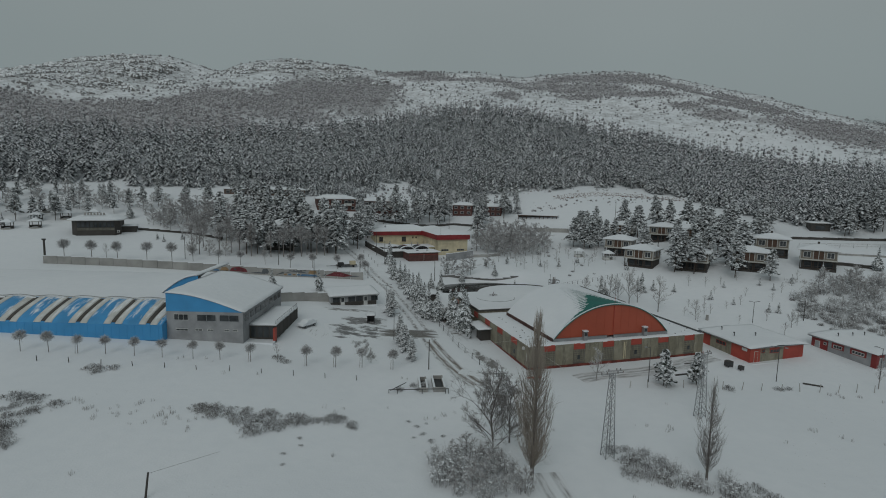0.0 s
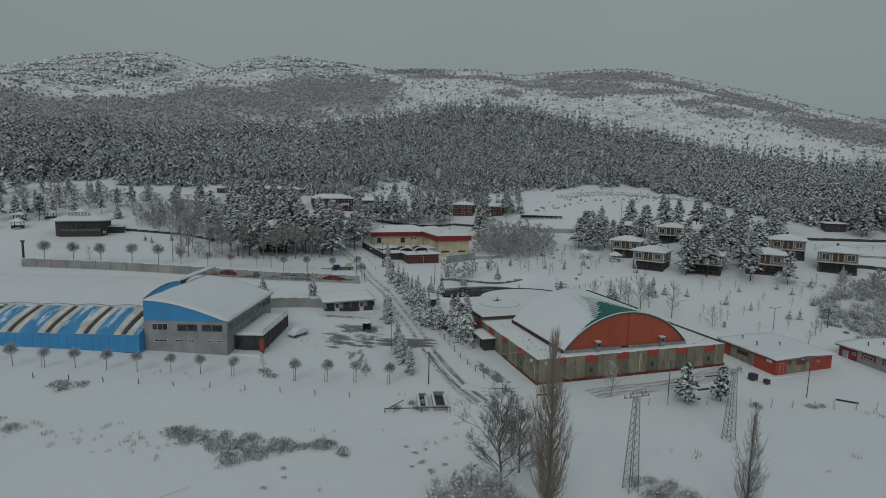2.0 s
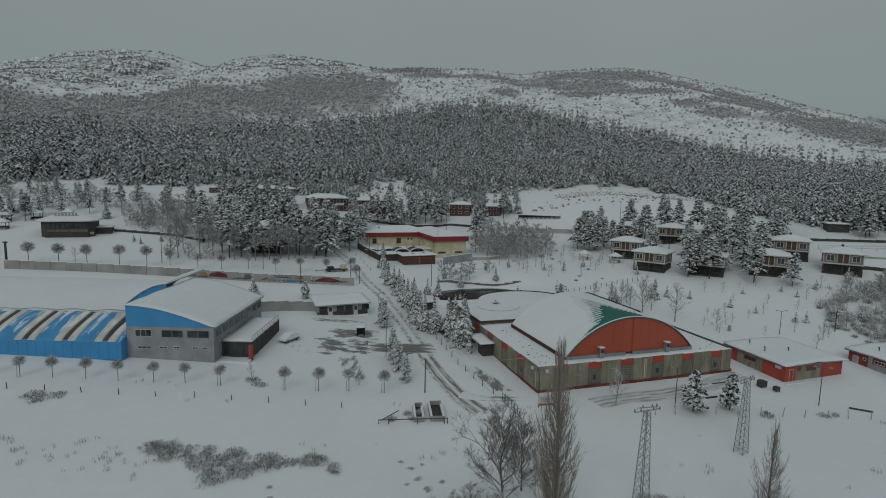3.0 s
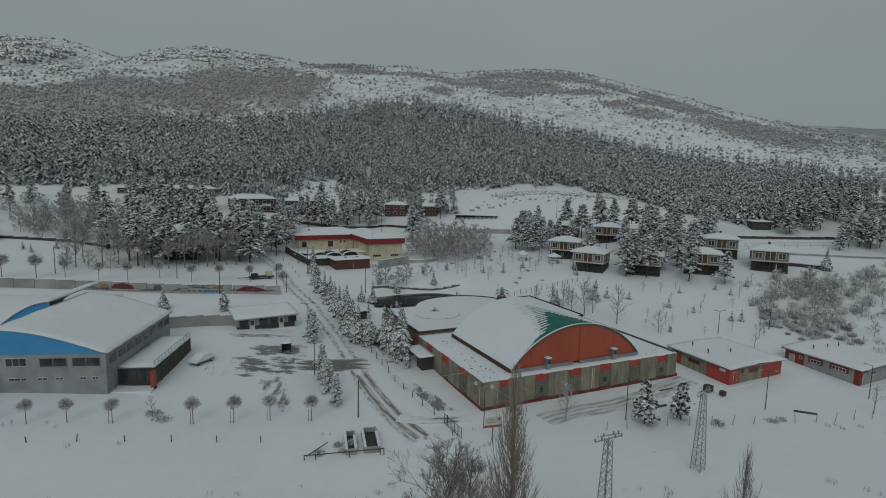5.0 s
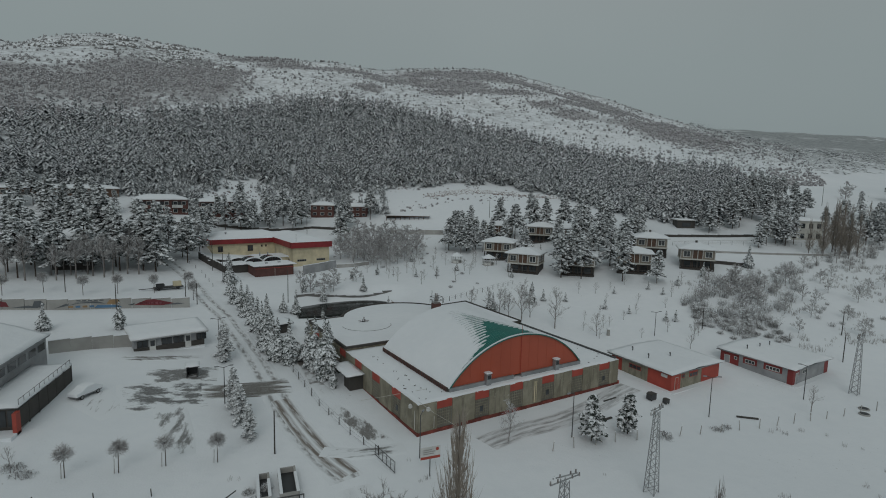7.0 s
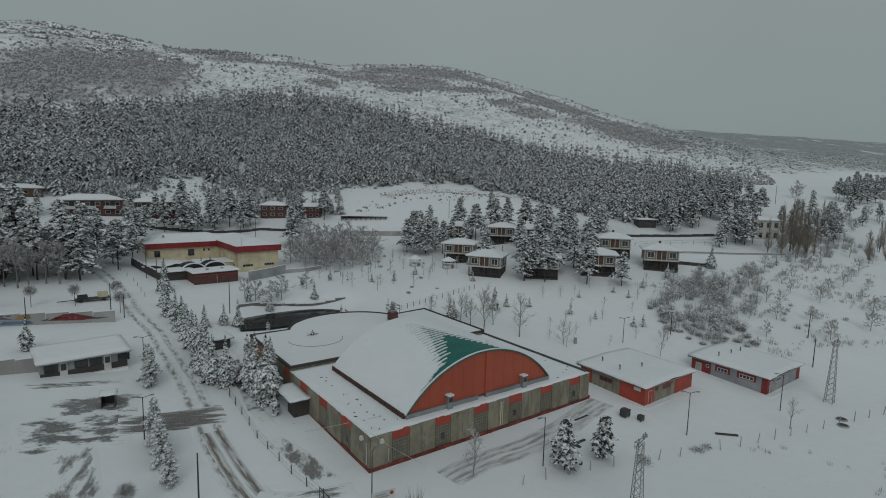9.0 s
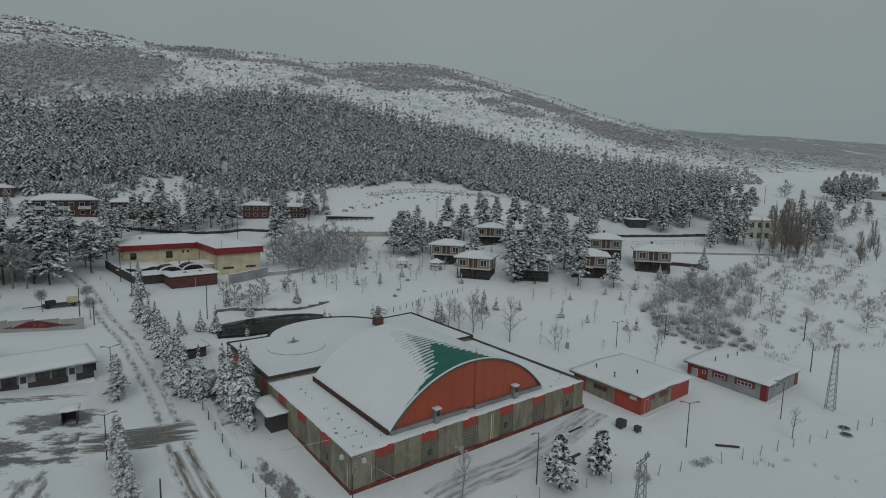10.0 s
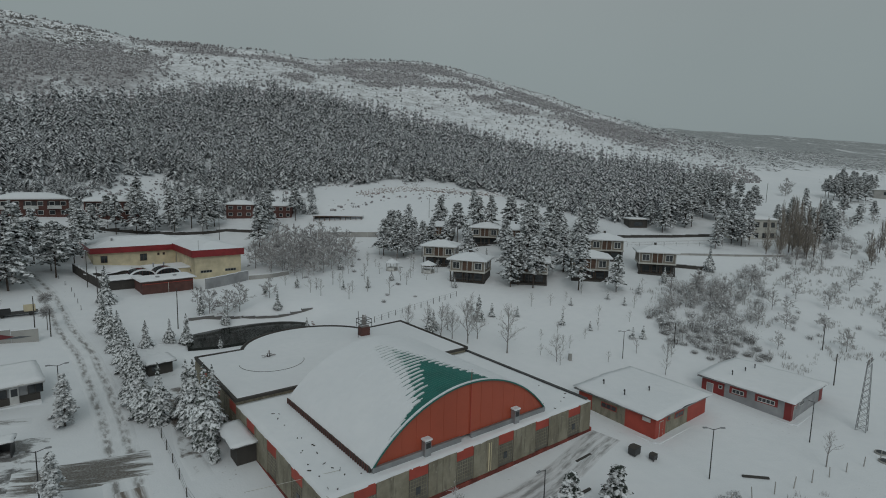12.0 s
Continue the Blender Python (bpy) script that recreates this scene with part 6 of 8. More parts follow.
def forecourt():
    m = pose(-11.9, 186.8, 6.1, 0, 0, 23)
    red = thing("red_kiosk", m, "red brick kiosk with a thick snow roof", "kiosk")
    part("wall", Sh().box(0, 11.2, 0, 6.5, -1.2, 3.0), m_brick, red, "red brick wall")
    part("mortar_band", Sh().box(-0.03, 11.23, -0.04, 0, 2.3, 2.42), m_red, red)
    part("roof_slab", Sh().box(-0.5, 11.8, -0.5, 7, 3.0, 3.15), m_concrete, red)
    part("roof_snow", soft_slab(-0.55, 11.9, -0.55, 7.0, 3.13, 0.35, 51, 0.8), m_roof_snow, red, smooth=True)
    for x in (3.6, 7.4):
        cap = part("roof_hatch", Sh().box(x, x + 0.7, 2, 2.7, 3.4, 3.7), m_metal, red)
    part("pipe", Sh().tube((5.6, -0.08, -0.5), (5.6, -0.08, 2.4), 0.05), m_pale_wall, red)
    cab = thing("dark_stall_row", pose(-20.2, 190.6, 6.6, 0, 0, 23), "row of dark timber stalls under broken snow", "stalls")
    part("wall", Sh().box(0, 8.4, 0, 6, -1.2, 2.3), m_charcoal, cab, "dark boarded wall")
    part("roof_slab", Sh().box(-0.4, 8.4, -0.4, 6.4, 2.3, 2.42), m_metal, cab)
    part("roof_snow", soft_slab(-0.45, 8.5, -0.45, 6.5, 2.4, 0.3, 52, 0.8), m_roof_snow, cab, smooth=True)
    for i in range(20):
        part("board", Sh().box(0.1 + i * 0.42, 0.4 + i * 0.42, -0.05, 0, -0.6, 2.25), m_charcoal, cab)
    slope = thing("timber_fence", Matrix.Identity(4), "dark timber fence along the lane capped with snow", "fence")
    a, b = Vector((-20.4, 190.8)), Vector((-30.2, 206.4))
    for i in range(9):
        p, q = a.lerp(b, i / 9), a.lerp(b, (i + 0.96) / 9)
        z = ground_z(*p)
        d = Vector((-(q - p).y, (q - p).x)).normalized() * 0.08
        bay = part("panel", Sh().prism([tuple(p - d), tuple(q - d), tuple(q + d), tuple(p + d)], z - 1, z + 2.4), m_charcoal, slope)
        part("snow_cap", Sh().prism([tuple(p - 2 * d), tuple(q - 2 * d), tuple(q + 2 * d), tuple(p + 2 * d)], z + 2.39, z + 2.6), m_roof_snow, bay)
    shed = thing("low_stall", pose(-25.5, 199.2, 7.4, 0, 0, 23), "low timber stall under broken snow", "stall")
    part("wall", Sh().box(0, 11, 0, 6, -1, 1.9), m_charcoal, shed)
    part("roof_snow", soft_slab(-0.4, 11.3, -0.4, 6.4, 1.9, 0.3, 53, 0.8, 0.25, lambda x, y: 0.25 * math.sin(x)), m_roof_snow, shed, smooth=True)
    for i, (x, y) in enumerate(((-13.2, 196.8), (-7.9, 199.6))):
        can = thing("arched_canopy", pose(x, y, 8.6, 0, 0, 23), "white-edged arched canopy with dark glazing", "canopy", "canopies of the forecourt")
        pts = [(-2.9 * math.cos(math.pi * k / 14), 1.7 * math.sin(math.pi * k / 14)) for k in range(15)]
        part("glazing", Sh().slab(pts, 0.15, 4.6), m_glass, can, "dark curved glazing")
        part("rim", Sh().slab([(px * 1.08, pz * 1.12) for px, pz in pts] + [(px * 0.96, pz * 0.94) for px, pz in reversed(pts)], -0.1, 0.3), m_roof_snow, can, "white arched rim")
        bars = Sh()
        for k in range(-3, 4):
            zt = 1.7 * math.sqrt(max(0, 1 - (k * 0.75 / 2.9) ** 2))
            bars.box(k * 0.75 - 0.04, k * 0.75 + 0.04, 0.08, 0.16, 0, zt)
        part("glazing_bar", bars, m_brick, can)
        part("drum", Sh().box(-3.0, 3.0, 0.1, 4.7, -2.8, 0.05), m_charcoal, can)
    deck = thing("forecourt_roof", pose(-12.6, 203.6, 7.2, 0, 0, 20), "flat forecourt roof under snow", "roof")
    part("wall", Sh().box(0, 11, 0, 9, -1.5, 1.9), m_cream, deck)
    part("roof_snow", soft_slab(-0.3, 11, -0.3, 9, 1.9, 0.3, 54, 0.9), m_roof_snow, deck, smooth=True)
    for x in (1.5, 4.0):
        part("vent", Sh().tube((x, 3, 1.9), (x, 3, 3.2), 0.18, seg=8).tube((x, 3, 3.2), (x, 3, 3.4), 0.3, 0.1, 8), m_metal, deck)


forecourt()


# ---- two-storey cottages ----
def cottage(x, y, rz, z, name="cottage", open_porch=True):
    """A two-storey holiday cottage: recessed dark ground floor, shuttered upper floor in white frames, hipped roof in snow."""
    w, d = 9.4, 7.6
    ob = thing(name, pose(x, y, z, 0, 0, rz), "two-storey cottage, brown shutters, white frames, snowy hipped roof", "cottage", "holiday cottages")
    part("ground_floor", Sh().box(0.5, w - 0.1, 1.6, d, -1.4, 2.9), m_charcoal, ob, "dark ground floor")
    part("terrace", Sh().box(0, w, 0, 1.7, -1.6, 0.35), m_charcoal, ob, "dark timber terrace")
    rails = Sh()
    for i in range(22):
        rails.box(0.05 + i * 0.442, 0.11 + i * 0.442, 0.03, 0.09, 0.3, 1.15)
    rails.box(0, w, 0, 0.12, 1.12, 1.22)
    part("terrace_rail", rails, m_charcoal, ob)
    for px in (0.1, w / 2, w - 0.22):
        part("post", Sh().box(px - 0.1, px + 0.14, 0.1, 0.34, 0.2, 2.9), m_charcoal, ob)
    for k, (a, b) in enumerate(((1.0, 3.2), (3.6, 5.8), (6.2, 8.6))):
        door = part("glazed_door", Sh().box(a, b, 1.53, 1.6, 0.35, 2.5), m_brown, ob)
        part("pane", Sh().box(a + 0.12, b - 0.12, 1.5, 1.54, 0.5, 2.4), m_glass, door)
    part("floor_band", Sh().box(-0.15, w + 0.15, -0.15, d + 0.1, 2.9, 3.3), m_pale_wall, ob, "pale band between the floors", bevel=0.03)
    part("upper_floor", Sh().box(0, w, 0, d, 3.3, 6.0), m_cottage, ob, "beige boarded upper floor")
    for px in (0.0, 3.25, 4.62, 6.0, w - 0.16):
        part("corner_post", Sh().box(px, px + 0.16, -0.06, 0.0, 3.3, 6.0), m_white, ob)
    for py in (0.0, d - 0.16):
        part("corner_post", Sh().box(w, w + 0.06, py, py + 0.16, 3.3, 6.0), m_white, ob)
    for a, b in ((0.75, 2.7), (6.7, 8.65)):
        win = part("window", Sh().box(a, b, -0.09, 0, 3.75, 5.6), m_white, ob, "white-framed window")
        part("pane", Sh().box(a + 0.14, b - 0.14, -0.12, -0.08, 3.9, 5.46), m_glass, win)
        part("glazing_bar", Sh().box((a + b) / 2 - 0.04, (a + b) / 2 + 0.04, -0.14, -0.11, 3.9, 5.46), m_white, win)
    for a, b in ((3.42, 4.6), (4.8, 5.98)):
        sh = part("shutter", Sh().box(a, b, -0.07, 0, 3.45, 5.85), m_brown, ob, "brown slatted shutter")
        sl = Sh()
        for i in range(11):
            z0 = 3.55 + i * 0.205
            sl.box(a + 0.06, b - 0.06, -0.1, -0.06, z0, z0 + 0.12)
        part("slat", sl, m_brown, sh)
    for a, b in ((1.2, 2.8), (4.6, 6.2)):
        win = part("window", Sh().box(w, w + 0.07, a, b, 3.9, 5.5), m_white, ob, "white-framed window")
        part("pane", Sh().box(w + 0.06, w + 0.1, a + 0.12, b - 0.12, 4.02, 5.38), m_glass, win)
    part("soffit", Sh().box(-0.75, w + 0.75, -0.75, d + 0.75, 5.98, 6.12), m_white, ob, "white eaves board")
    o, t = 0.85, 2.3
    roof = Sh()
    roof.v = [(-o, -o, 6.1), (w + o, -o, 6.1), (w + o, d + o, 6.1), (-o, d + o, 6.1), (-o, -o, 6.42), (w + o, -o, 6.42), (w + o, d + o, 6.42), (-o, d + o, 6.42), (3.9, d / 2 - 0.2, 7.85), (w - 3.9, d / 2 - 0.2, 7.85), (w - 3.9, d / 2 + 0.2, 7.85), (3.9, d / 2 + 0.2, 7.85)]
    roof.f = [(0, 3, 2, 1), (0, 1, 5, 4), (1, 2, 6, 5), (2, 3, 7, 6), (3, 0, 4, 7), (4, 5, 9, 8), (5, 6, 10, 9), (6, 7, 11, 10), (7, 4, 8, 11), (8, 9, 10, 11)]
    part("roof_snow", roof, m_roof_snow, ob, "thick snow on the hipped roof", bevel=0.14)
    chim = part("chimney", Sh().box(4.2, 4.8, d / 2 - 0.3, d / 2 + 0.3, 7.4, 8.5), m_charcoal, ob)
    part("cap", Sh().box(4.1, 4.9, d / 2 - 0.4, d / 2 + 0.4, 8.5, 8.65), m_roof_snow, chim)
    return ob


first = cottage(61.3, 179.6, -38, 7.3)
for x, y, rz in ((75.0, 171.3, -32), (90.8, 167.0, -30), (110.6, 164.8, -33), (60.5, 199.5, -32), (71, 228, -30), (82, 213.5, -30), (88, 203.0, -30), (104.6, 178.6, -28)):
    g = ground_z(x + 4 * math.cos(radians(rz)), y + 4 * math.sin(radians(rz)))
    copy_thing(first, pose(x, y, g + 0.1, 0, 0, rz))


# ---- the hut in the yard, gate lodge, booth ----
def yard_hut():
    ob = thing("long_hut", pose(-27.2, 129.3, 2.9, 0, 0, 23), "long low hut with a white eave and deep snow roof", "hut")
    w, d, h = 11.6, 7.2, 2.7
    part("wall", Sh().box(0, w, 0.6, d, -0.8, h), m_grey_wall, ob, "grey weathered wall")
    part("base_boarding", Sh().box(0, w, 0.52, 0.6, -0.5, 1.0), m_charcoal, ob, "dark boarding under the windows")
    for i in range(6):
        a = 0.5 + i * 1.95
        if i in (1, 4):
            door = part("door", Sh().box(a, a + 1.0, 0.5, 0.6, 0.0, 2.3), m_white, ob, "white door")
            part("pane", Sh().box(a + 0.15, a + 0.85, 0.47, 0.51, 1.1, 2.1), m_glass, door)
        else:
            win = part("window", Sh().box(a, a + 1.7, 0.5, 0.6, 1.05, 2.25), m_charcoal, ob, "dark window")
            part("pane", Sh().box(a + 0.08, a + 0.8, 0.47, 0.51, 1.13, 2.17), m_glass, win)
            part("pane", Sh().box(a + 0.9, a + 1.62, 0.47, 0.51, 1.13, 2.17), m_glass, win)
    part("eave", Sh().box(-0.5, w + 0.5, -0.6, d + 0.5, h, h + 0.25), m_white, ob, "white eaves board")
    part("roof_snow", soft_slab(-0.55, w + 0.55, -0.65, d + 0.55, h + 0.24, 0.35, 61, 0.9, 0.08, lambda x, y: 0.06 * y), m_roof_snow, ob, "deep snow roof", smooth=True)
    part("gutter", Sh().tube((-0.4, -0.62, h), (w + 0.4, -0.62, h), 0.07), m_metal, ob)
    part("door_step", Sh().box(0.3, w, -0.2, 0.5, -0.6, 0.02), m_roof_snow, ob)


yard_hut()
booth = thing("dark_shelter", pose(-16.9, 119.0, 1.75, 0, 0, 8), "small dark open shelter with a snowy roof", "shelter")
part("wall", Sh().box(0, 0.12, 0, 1.8, -0.4, 1.9).box(1.6, 1.72, 0, 1.8, -0.4, 1.9).box(0.12, 1.6, 1.7, 1.8, -0.4, 1.9), m_dark, booth, "black boarded side")
part("floor", Sh().box(0, 1.72, 0, 1.8, -0.4, 0.1), m_charcoal, booth)
part("roof", Sh().box(-0.2, 1.95, -0.25, 2.0, 1.9, 2.0), m_darkmetal, booth)
part("roof_snow", soft_slab(-0.2, 1.95, -0.25, 2.0, 2.0, 0.2, 62, 0.4), m_roof_snow, booth, smooth=True)
lodge = thing("gate_lodge", pose(-4.6, 141.8, 1.9, 0, 0, 25), "small dark lodge under a thick slab of snow", "lodge")
part("wall", Sh().box(0, 3.6, 0, 3.4, -0.8, 2.0), m_charcoal, lodge)
part("roof", Sh().box(-0.5, 4.1, -0.6, 4.0, 2.0, 2.15), m_darkmetal, lodge)
part("roof_snow", soft_slab(-0.5, 4.1, -0.6, 4.0, 2.14, 0.35, 63, 0.6), m_roof_snow, lodge, smooth=True)
part("pane", Sh().box(0.5, 1.6, -0.05, 0, 0.8, 1.6), m_glass, lodge)


# ---- far buildings ----
def far_block(name, label, category, m, w, d, h, wall_m, floors, bays, trim_m=None, hipped=0.0, balcony=False, roof_over=0.5):
    ob = thing(name, m, label, category)
    part("wall", Sh().box(0, w, 0, d, -2.5, h), wall_m, ob)
    fh = h / floors
    for f in range(floors):
        for i in range(bays):
            s = w / bays
            a, b = i * s + 0.25 * s, i * s + 0.75 * s
            win = part("window", Sh().box(a, b, -0.08, 0, f * fh + 0.32 * fh, f * fh + 0.80 * fh), trim_m or m_white, ob)
            part("pane", Sh().box(a + 0.1, b - 0.1, -0.12, -0.07, f * fh + 0.36 * fh, f * fh + 0.76 * fh), m_glass, win)
        if balcony and f:
            for i in range(0, bays, 2):
                s = w / bays
                bal = part("balcony", Sh().box(i * s + 0.2, i * s + s * 1.3, -1.2, 0, f * fh - 0.1, f * fh + 0.12), m_white, ob, "white balcony slab")
                part("parapet", Sh().box(i * s + 0.2, i * s + s * 1.3, -1.2, -1.08, f * fh + 0.12, f * fh + 0.95), m_white, bal)
                # near-black sheet on the wall draws the shade behind the balcony
                part("shade", Sh().box(i * s + 0.3, i * s + s * 1.2, -0.05, -0.01, f * fh + 0.2, f * fh + 2.2), m_dark, bal)
    part("eave", Sh().box(-roof_over, w + roof_over, -roof_over, d + roof_over, h, h + 0.2), m_white, ob)
    rise = lambda x, y: hipped * max(0, min(1, min(x + roof_over, w + roof_over - x, y + roof_over, d + roof_over - y) / (d / 2)))
    part("roof_snow", soft_slab(-roof_over, w + roof_over, -roof_over, d + roof_over, h + 0.19, 0.35, int(w * 3 + d), 1.2, 0.1, rise), m_roof_snow, ob, smooth=True)
    return ob


far_block("brick_house", "red brick house with white balconies and snowy roof", "house", pose(-57.5, 244.0, 19.6, 0, 0, 20), 17.5, 9, 5.6, m_brick, 2, 6, hipped=1.5, balcony=True)
far_block("brick_house", "red brick house with white balconies and snowy roof", "house", pose(-37.4, 252.0, 19.2, 0, 0, 14), 16, 9, 5.2, m_brick, 2, 6, hipped=1.3, balcony=True)
far_block("brick_house", "low red brick house half hidden by pines", "house", pose(4.5, 277.6, 17.2, 0, 0, -8), 10.0, 8, 5.2, m_brick, 2, 3, hipped=1.2)
far_block("brick_house", "low red brick house half hidden by pines", "house", pose(18.2, 274.6, 17.3, 0, 0, -12), 11.0, 8, 4.8, m_brick, 2, 4, hipped=1.2)
far_block("long_barracks", "long plain building above the pines, snowy roof", "building", pose(-101, 247.2, 23.4, 0, 0, 17), 36, 9, 5.2, m_brown, 2, 11, hipped=1.0)
far_block("pine_house", "brown house among pines with a snowy hipped roof", "house", pose(-62, 187.0, 8.6, 0, 0, 14), 9, 9, 8.4, m_charcoal, 2, 3, hipped=2.2, balcony=True)
far_block("apartment_house", "pale two-storey apartment house with dark balconies", "apartment house", pose(163.8, 183.4, 16.2, 0, 0, -20), 16, 9, 7.2, m_pale_wall, 2, 6, m_charcoal, hipped=0.8, balcony=False)
far_block("dark_barn", "dark plain barn at the wood's edge", "barn", pose(140.3, 205.0, 18.2, 0, 0, -20), 6.4, 6, 3.6, m_charcoal, 1, 1, m_charcoal)
far_block("field_barn", "grey field barn under snow", "barn", pose(318, 232, 30.5, 0, 0, -45), 16, 9, 4.0, m_concrete, 1, 1, m_concrete)
long_low = thing("long_pergola", pose(36.6, 264.4, 16.4, 0, 0, -14), "long low open pergola on brown posts", "pergola")
for i in range(10):
    part("post", Sh().box(i * 2.05, i * 2.05 + 0.25, 0, 0.25, -0.6, 2.3), m_brown, long_low)
part("back_wall", Sh().box(0, 19, 3.0, 3.2, -0.6, 2.2), m_charcoal, long_low)
part("beam", Sh().box(-0.3, 19.2, -0.2, 0.35, 2.3, 2.6), m_brown, long_low)
part("roof_snow", soft_slab(-0.4, 19.4, -0.3, 3.4, 2.6, 0.3, 71, 1.0), m_roof_snow, long_low, smooth=True)


def restaurant():
    ob = thing("restaurant", pose(-124.6, 178.6, 13.2, 0, 0, 24), "dark glazed pavilion with shallow snowy roof", "restaurant")
    w, d = 14.2, 11.0
    out = [(0, 1.5), (1.5, 0), (w - 1.5, 0), (w, 1.5), (w, d), (0, d)]
    H = 5.3
    part("wall", Sh().prism(out, -1.2, H), m_charcoal, ob, "dark boarded wall")
    for i in range(9):
        a = 1.7 + i * 1.22
        win = part("window", Sh().box(a, a + 1.08, -0.06, 0.05, H - 2.3, H - 0.5), m_charcoal, ob)
        part("pane", Sh().box(a + 0.06, a + 1.02, -0.1, -0.05, H - 2.2, H - 0.6), m_glass, win)
        part("railing", Sh().box(a - 0.05, a + 1.1, -0.12, -0.06, H - 3.3, H - 2.5), m_lattice, ob, "grey weathered railing panel")
    part("eave", Sh().prism([(x * 1.17 - 1.2, y * 1.16 - 1.0) for x, y in out], H, H + 0.2), m_white, ob)
    n = len(out)
    roof = Sh()
    roof.v = [(x * 1.17 - 1.2, y * 1.16 - 1.0, H + 0.2) for x, y in out] + [(x * 1.17 - 1.2, y * 1.16 - 1.0, H + 0.5) for x, y in out] + [(w / 2 + (x - w / 2) * 0.35, d / 2 + (y - d / 2) * 0.2, H + 2.2) for x, y in out]
    roof.f = [(i, (i + 1) % n, n + (i + 1) % n, n + i) for i in range(n)] + [(n + i, n + (i + 1) % n, 2 * n + (i + 1) % n, 2 * n + i) for i in range(n)] + [tuple(range(2 * n, 3 * n)), tuple(reversed(range(n)))]
    part("roof_snow", roof, m_roof_snow, ob, "smooth snow on the shallow roof", bevel=0.1)
    sign = part("roof_sign", Sh().box(3.4, 10.0, 2.25, 2.33, H + 1.7, H + 1.82), m_concrete, ob, "grey letter bars on the roof")
    for i, hgt in enumerate((0.8, 0.7, 1.0, 0.7, 1.0, 0.8, 0.75)):
        part("letter_bar", Sh().box(3.5 + i * 0.92, 4.1 + i * 0.92, 2.22, 2.3, H + 1.82, H + 1.82 + hgt), m_concrete, sign)
    wing = part("side_wing", Sh().box(w, w + 4.5, 4, 9, -1.2, 3.0), m_charcoal, ob)
    part("wing_snow", soft_slab(w - 0.1, w + 4.9, 3.6, 9.4, 3.0, 0.3, 72, 0.9), m_roof_snow, wing, smooth=True)
    unit = part("air_unit", Sh().box(w - 0.9, w - 0.1, -0.45, -0.05, 1.2, 1.9), m_white, ob)
    part("grille", Sh().tube((w - 0.5, -0.5, 1.55), (w - 0.5, -0.44, 1.55), 0.26, seg=10), m_dark, unit)


restaurant()


def gazebo(x, y, s=1.0, round_=True, rz=0.0):
    ob = thing("gazebo", pose(x, y, ground_z(x, y), 0, 0, rz), "small open gazebo with a pointed snowy roof", "gazebo", "garden gazebos")
    n = 6 if round_ else 4
    r = 1.7 * s
    for i in range(n):
        t = 6.283 * (i + 0.5) / n
        part("post", Sh().box(r * math.cos(t) - 0.08, r * math.cos(t) + 0.08, r * math.sin(t) - 0.08, r * math.sin(t) + 0.08, -0.5, 2.2), m_white if round_ else m_charcoal, ob)
        t2 = 6.283 * (i + 1.5) / n
        a, b = Vector((r * math.cos(t), r * math.sin(t))), Vector((r * math.cos(t2), r * math.sin(t2)))
        if i != n - 2:
            q = Vector((-(b - a).y, (b - a).x)).normalized() * 0.05
            part("railing", Sh().prism([tuple(a - q), tuple(b - q), tuple(b + q), tuple(a + q)], 0.1, 0.85), m_white if round_ else m_charcoal, ob)
    ring = [(1.35 * r * math.cos(6.283 * (i + 0.5) / n), 1.35 * r * math.sin(6.283 * (i + 0.5) / n)) for i in range(n)]
    roof = Sh()
    roof.v = [(a, b, 2.2) for a, b in ring] + [(a, b, 2.42) for a, b in ring] + [(0, 0, 3.5)]
    roof.f = [tuple(reversed(range(n)))] + [(i, (i + 1) % n, n + (i + 1) % n, n + i) for i in range(n)] + [(n + i, n + (i + 1) % n, 2 * n) for i in range(n)]
    part("roof_snow", roof, m_roof_snow, ob, bevel=0.08)
    part("floor", Sh().tube((0, 0, -0.4), (0, 0, 0.12), 1.05 * r, seg=12), m_concrete, ob)


gazebo(50.7, 198.6)
gazebo(59.4, 191.6, 1.1)
for x, y in ((-147.8, 181), (-141, 184.6), (-146, 192), (-139, 197), (-150, 203), (-131, 201)):
    gazebo(x, y, 1.1, False, 20)


# ---- trees and bushes, place by place ----
pick = random.Random(11)
FIR = "dense green fir weighed down with snow beside the lane"
PINE = "tall pine with bare trunk and snow-loaded crown"


def firs(rows, label=FIR, group=""):
    for k, (x, y, h) in enumerate(rows):
        plant("fir%d" % (k % 4), x, y, 1.3 * h / 7.0, pick.uniform(0, 6), "fir_tree", label, "fir tree", group)


def pines(rows, label=PINE, group=""):
    for k, (x, y, h) in enumerate(rows):
        plant("pine%d" % ((k * 5 + len(group)) % 6), x, y, 1.2 * h / 11.0, pick.uniform(0, 6), "pine_tree", label, "pine tree", group)


def bares(rows, kind="bare", label="leafless tree with frosted twigs", name="bare_tree", size=6.5, n=4, group=""):
    for k, (x, y, h) in enumerate(rows):
        plant("%s%d" % (kind, k % n), x, y, h / size, pick.uniform(0, 6), name, label, "tree", group)


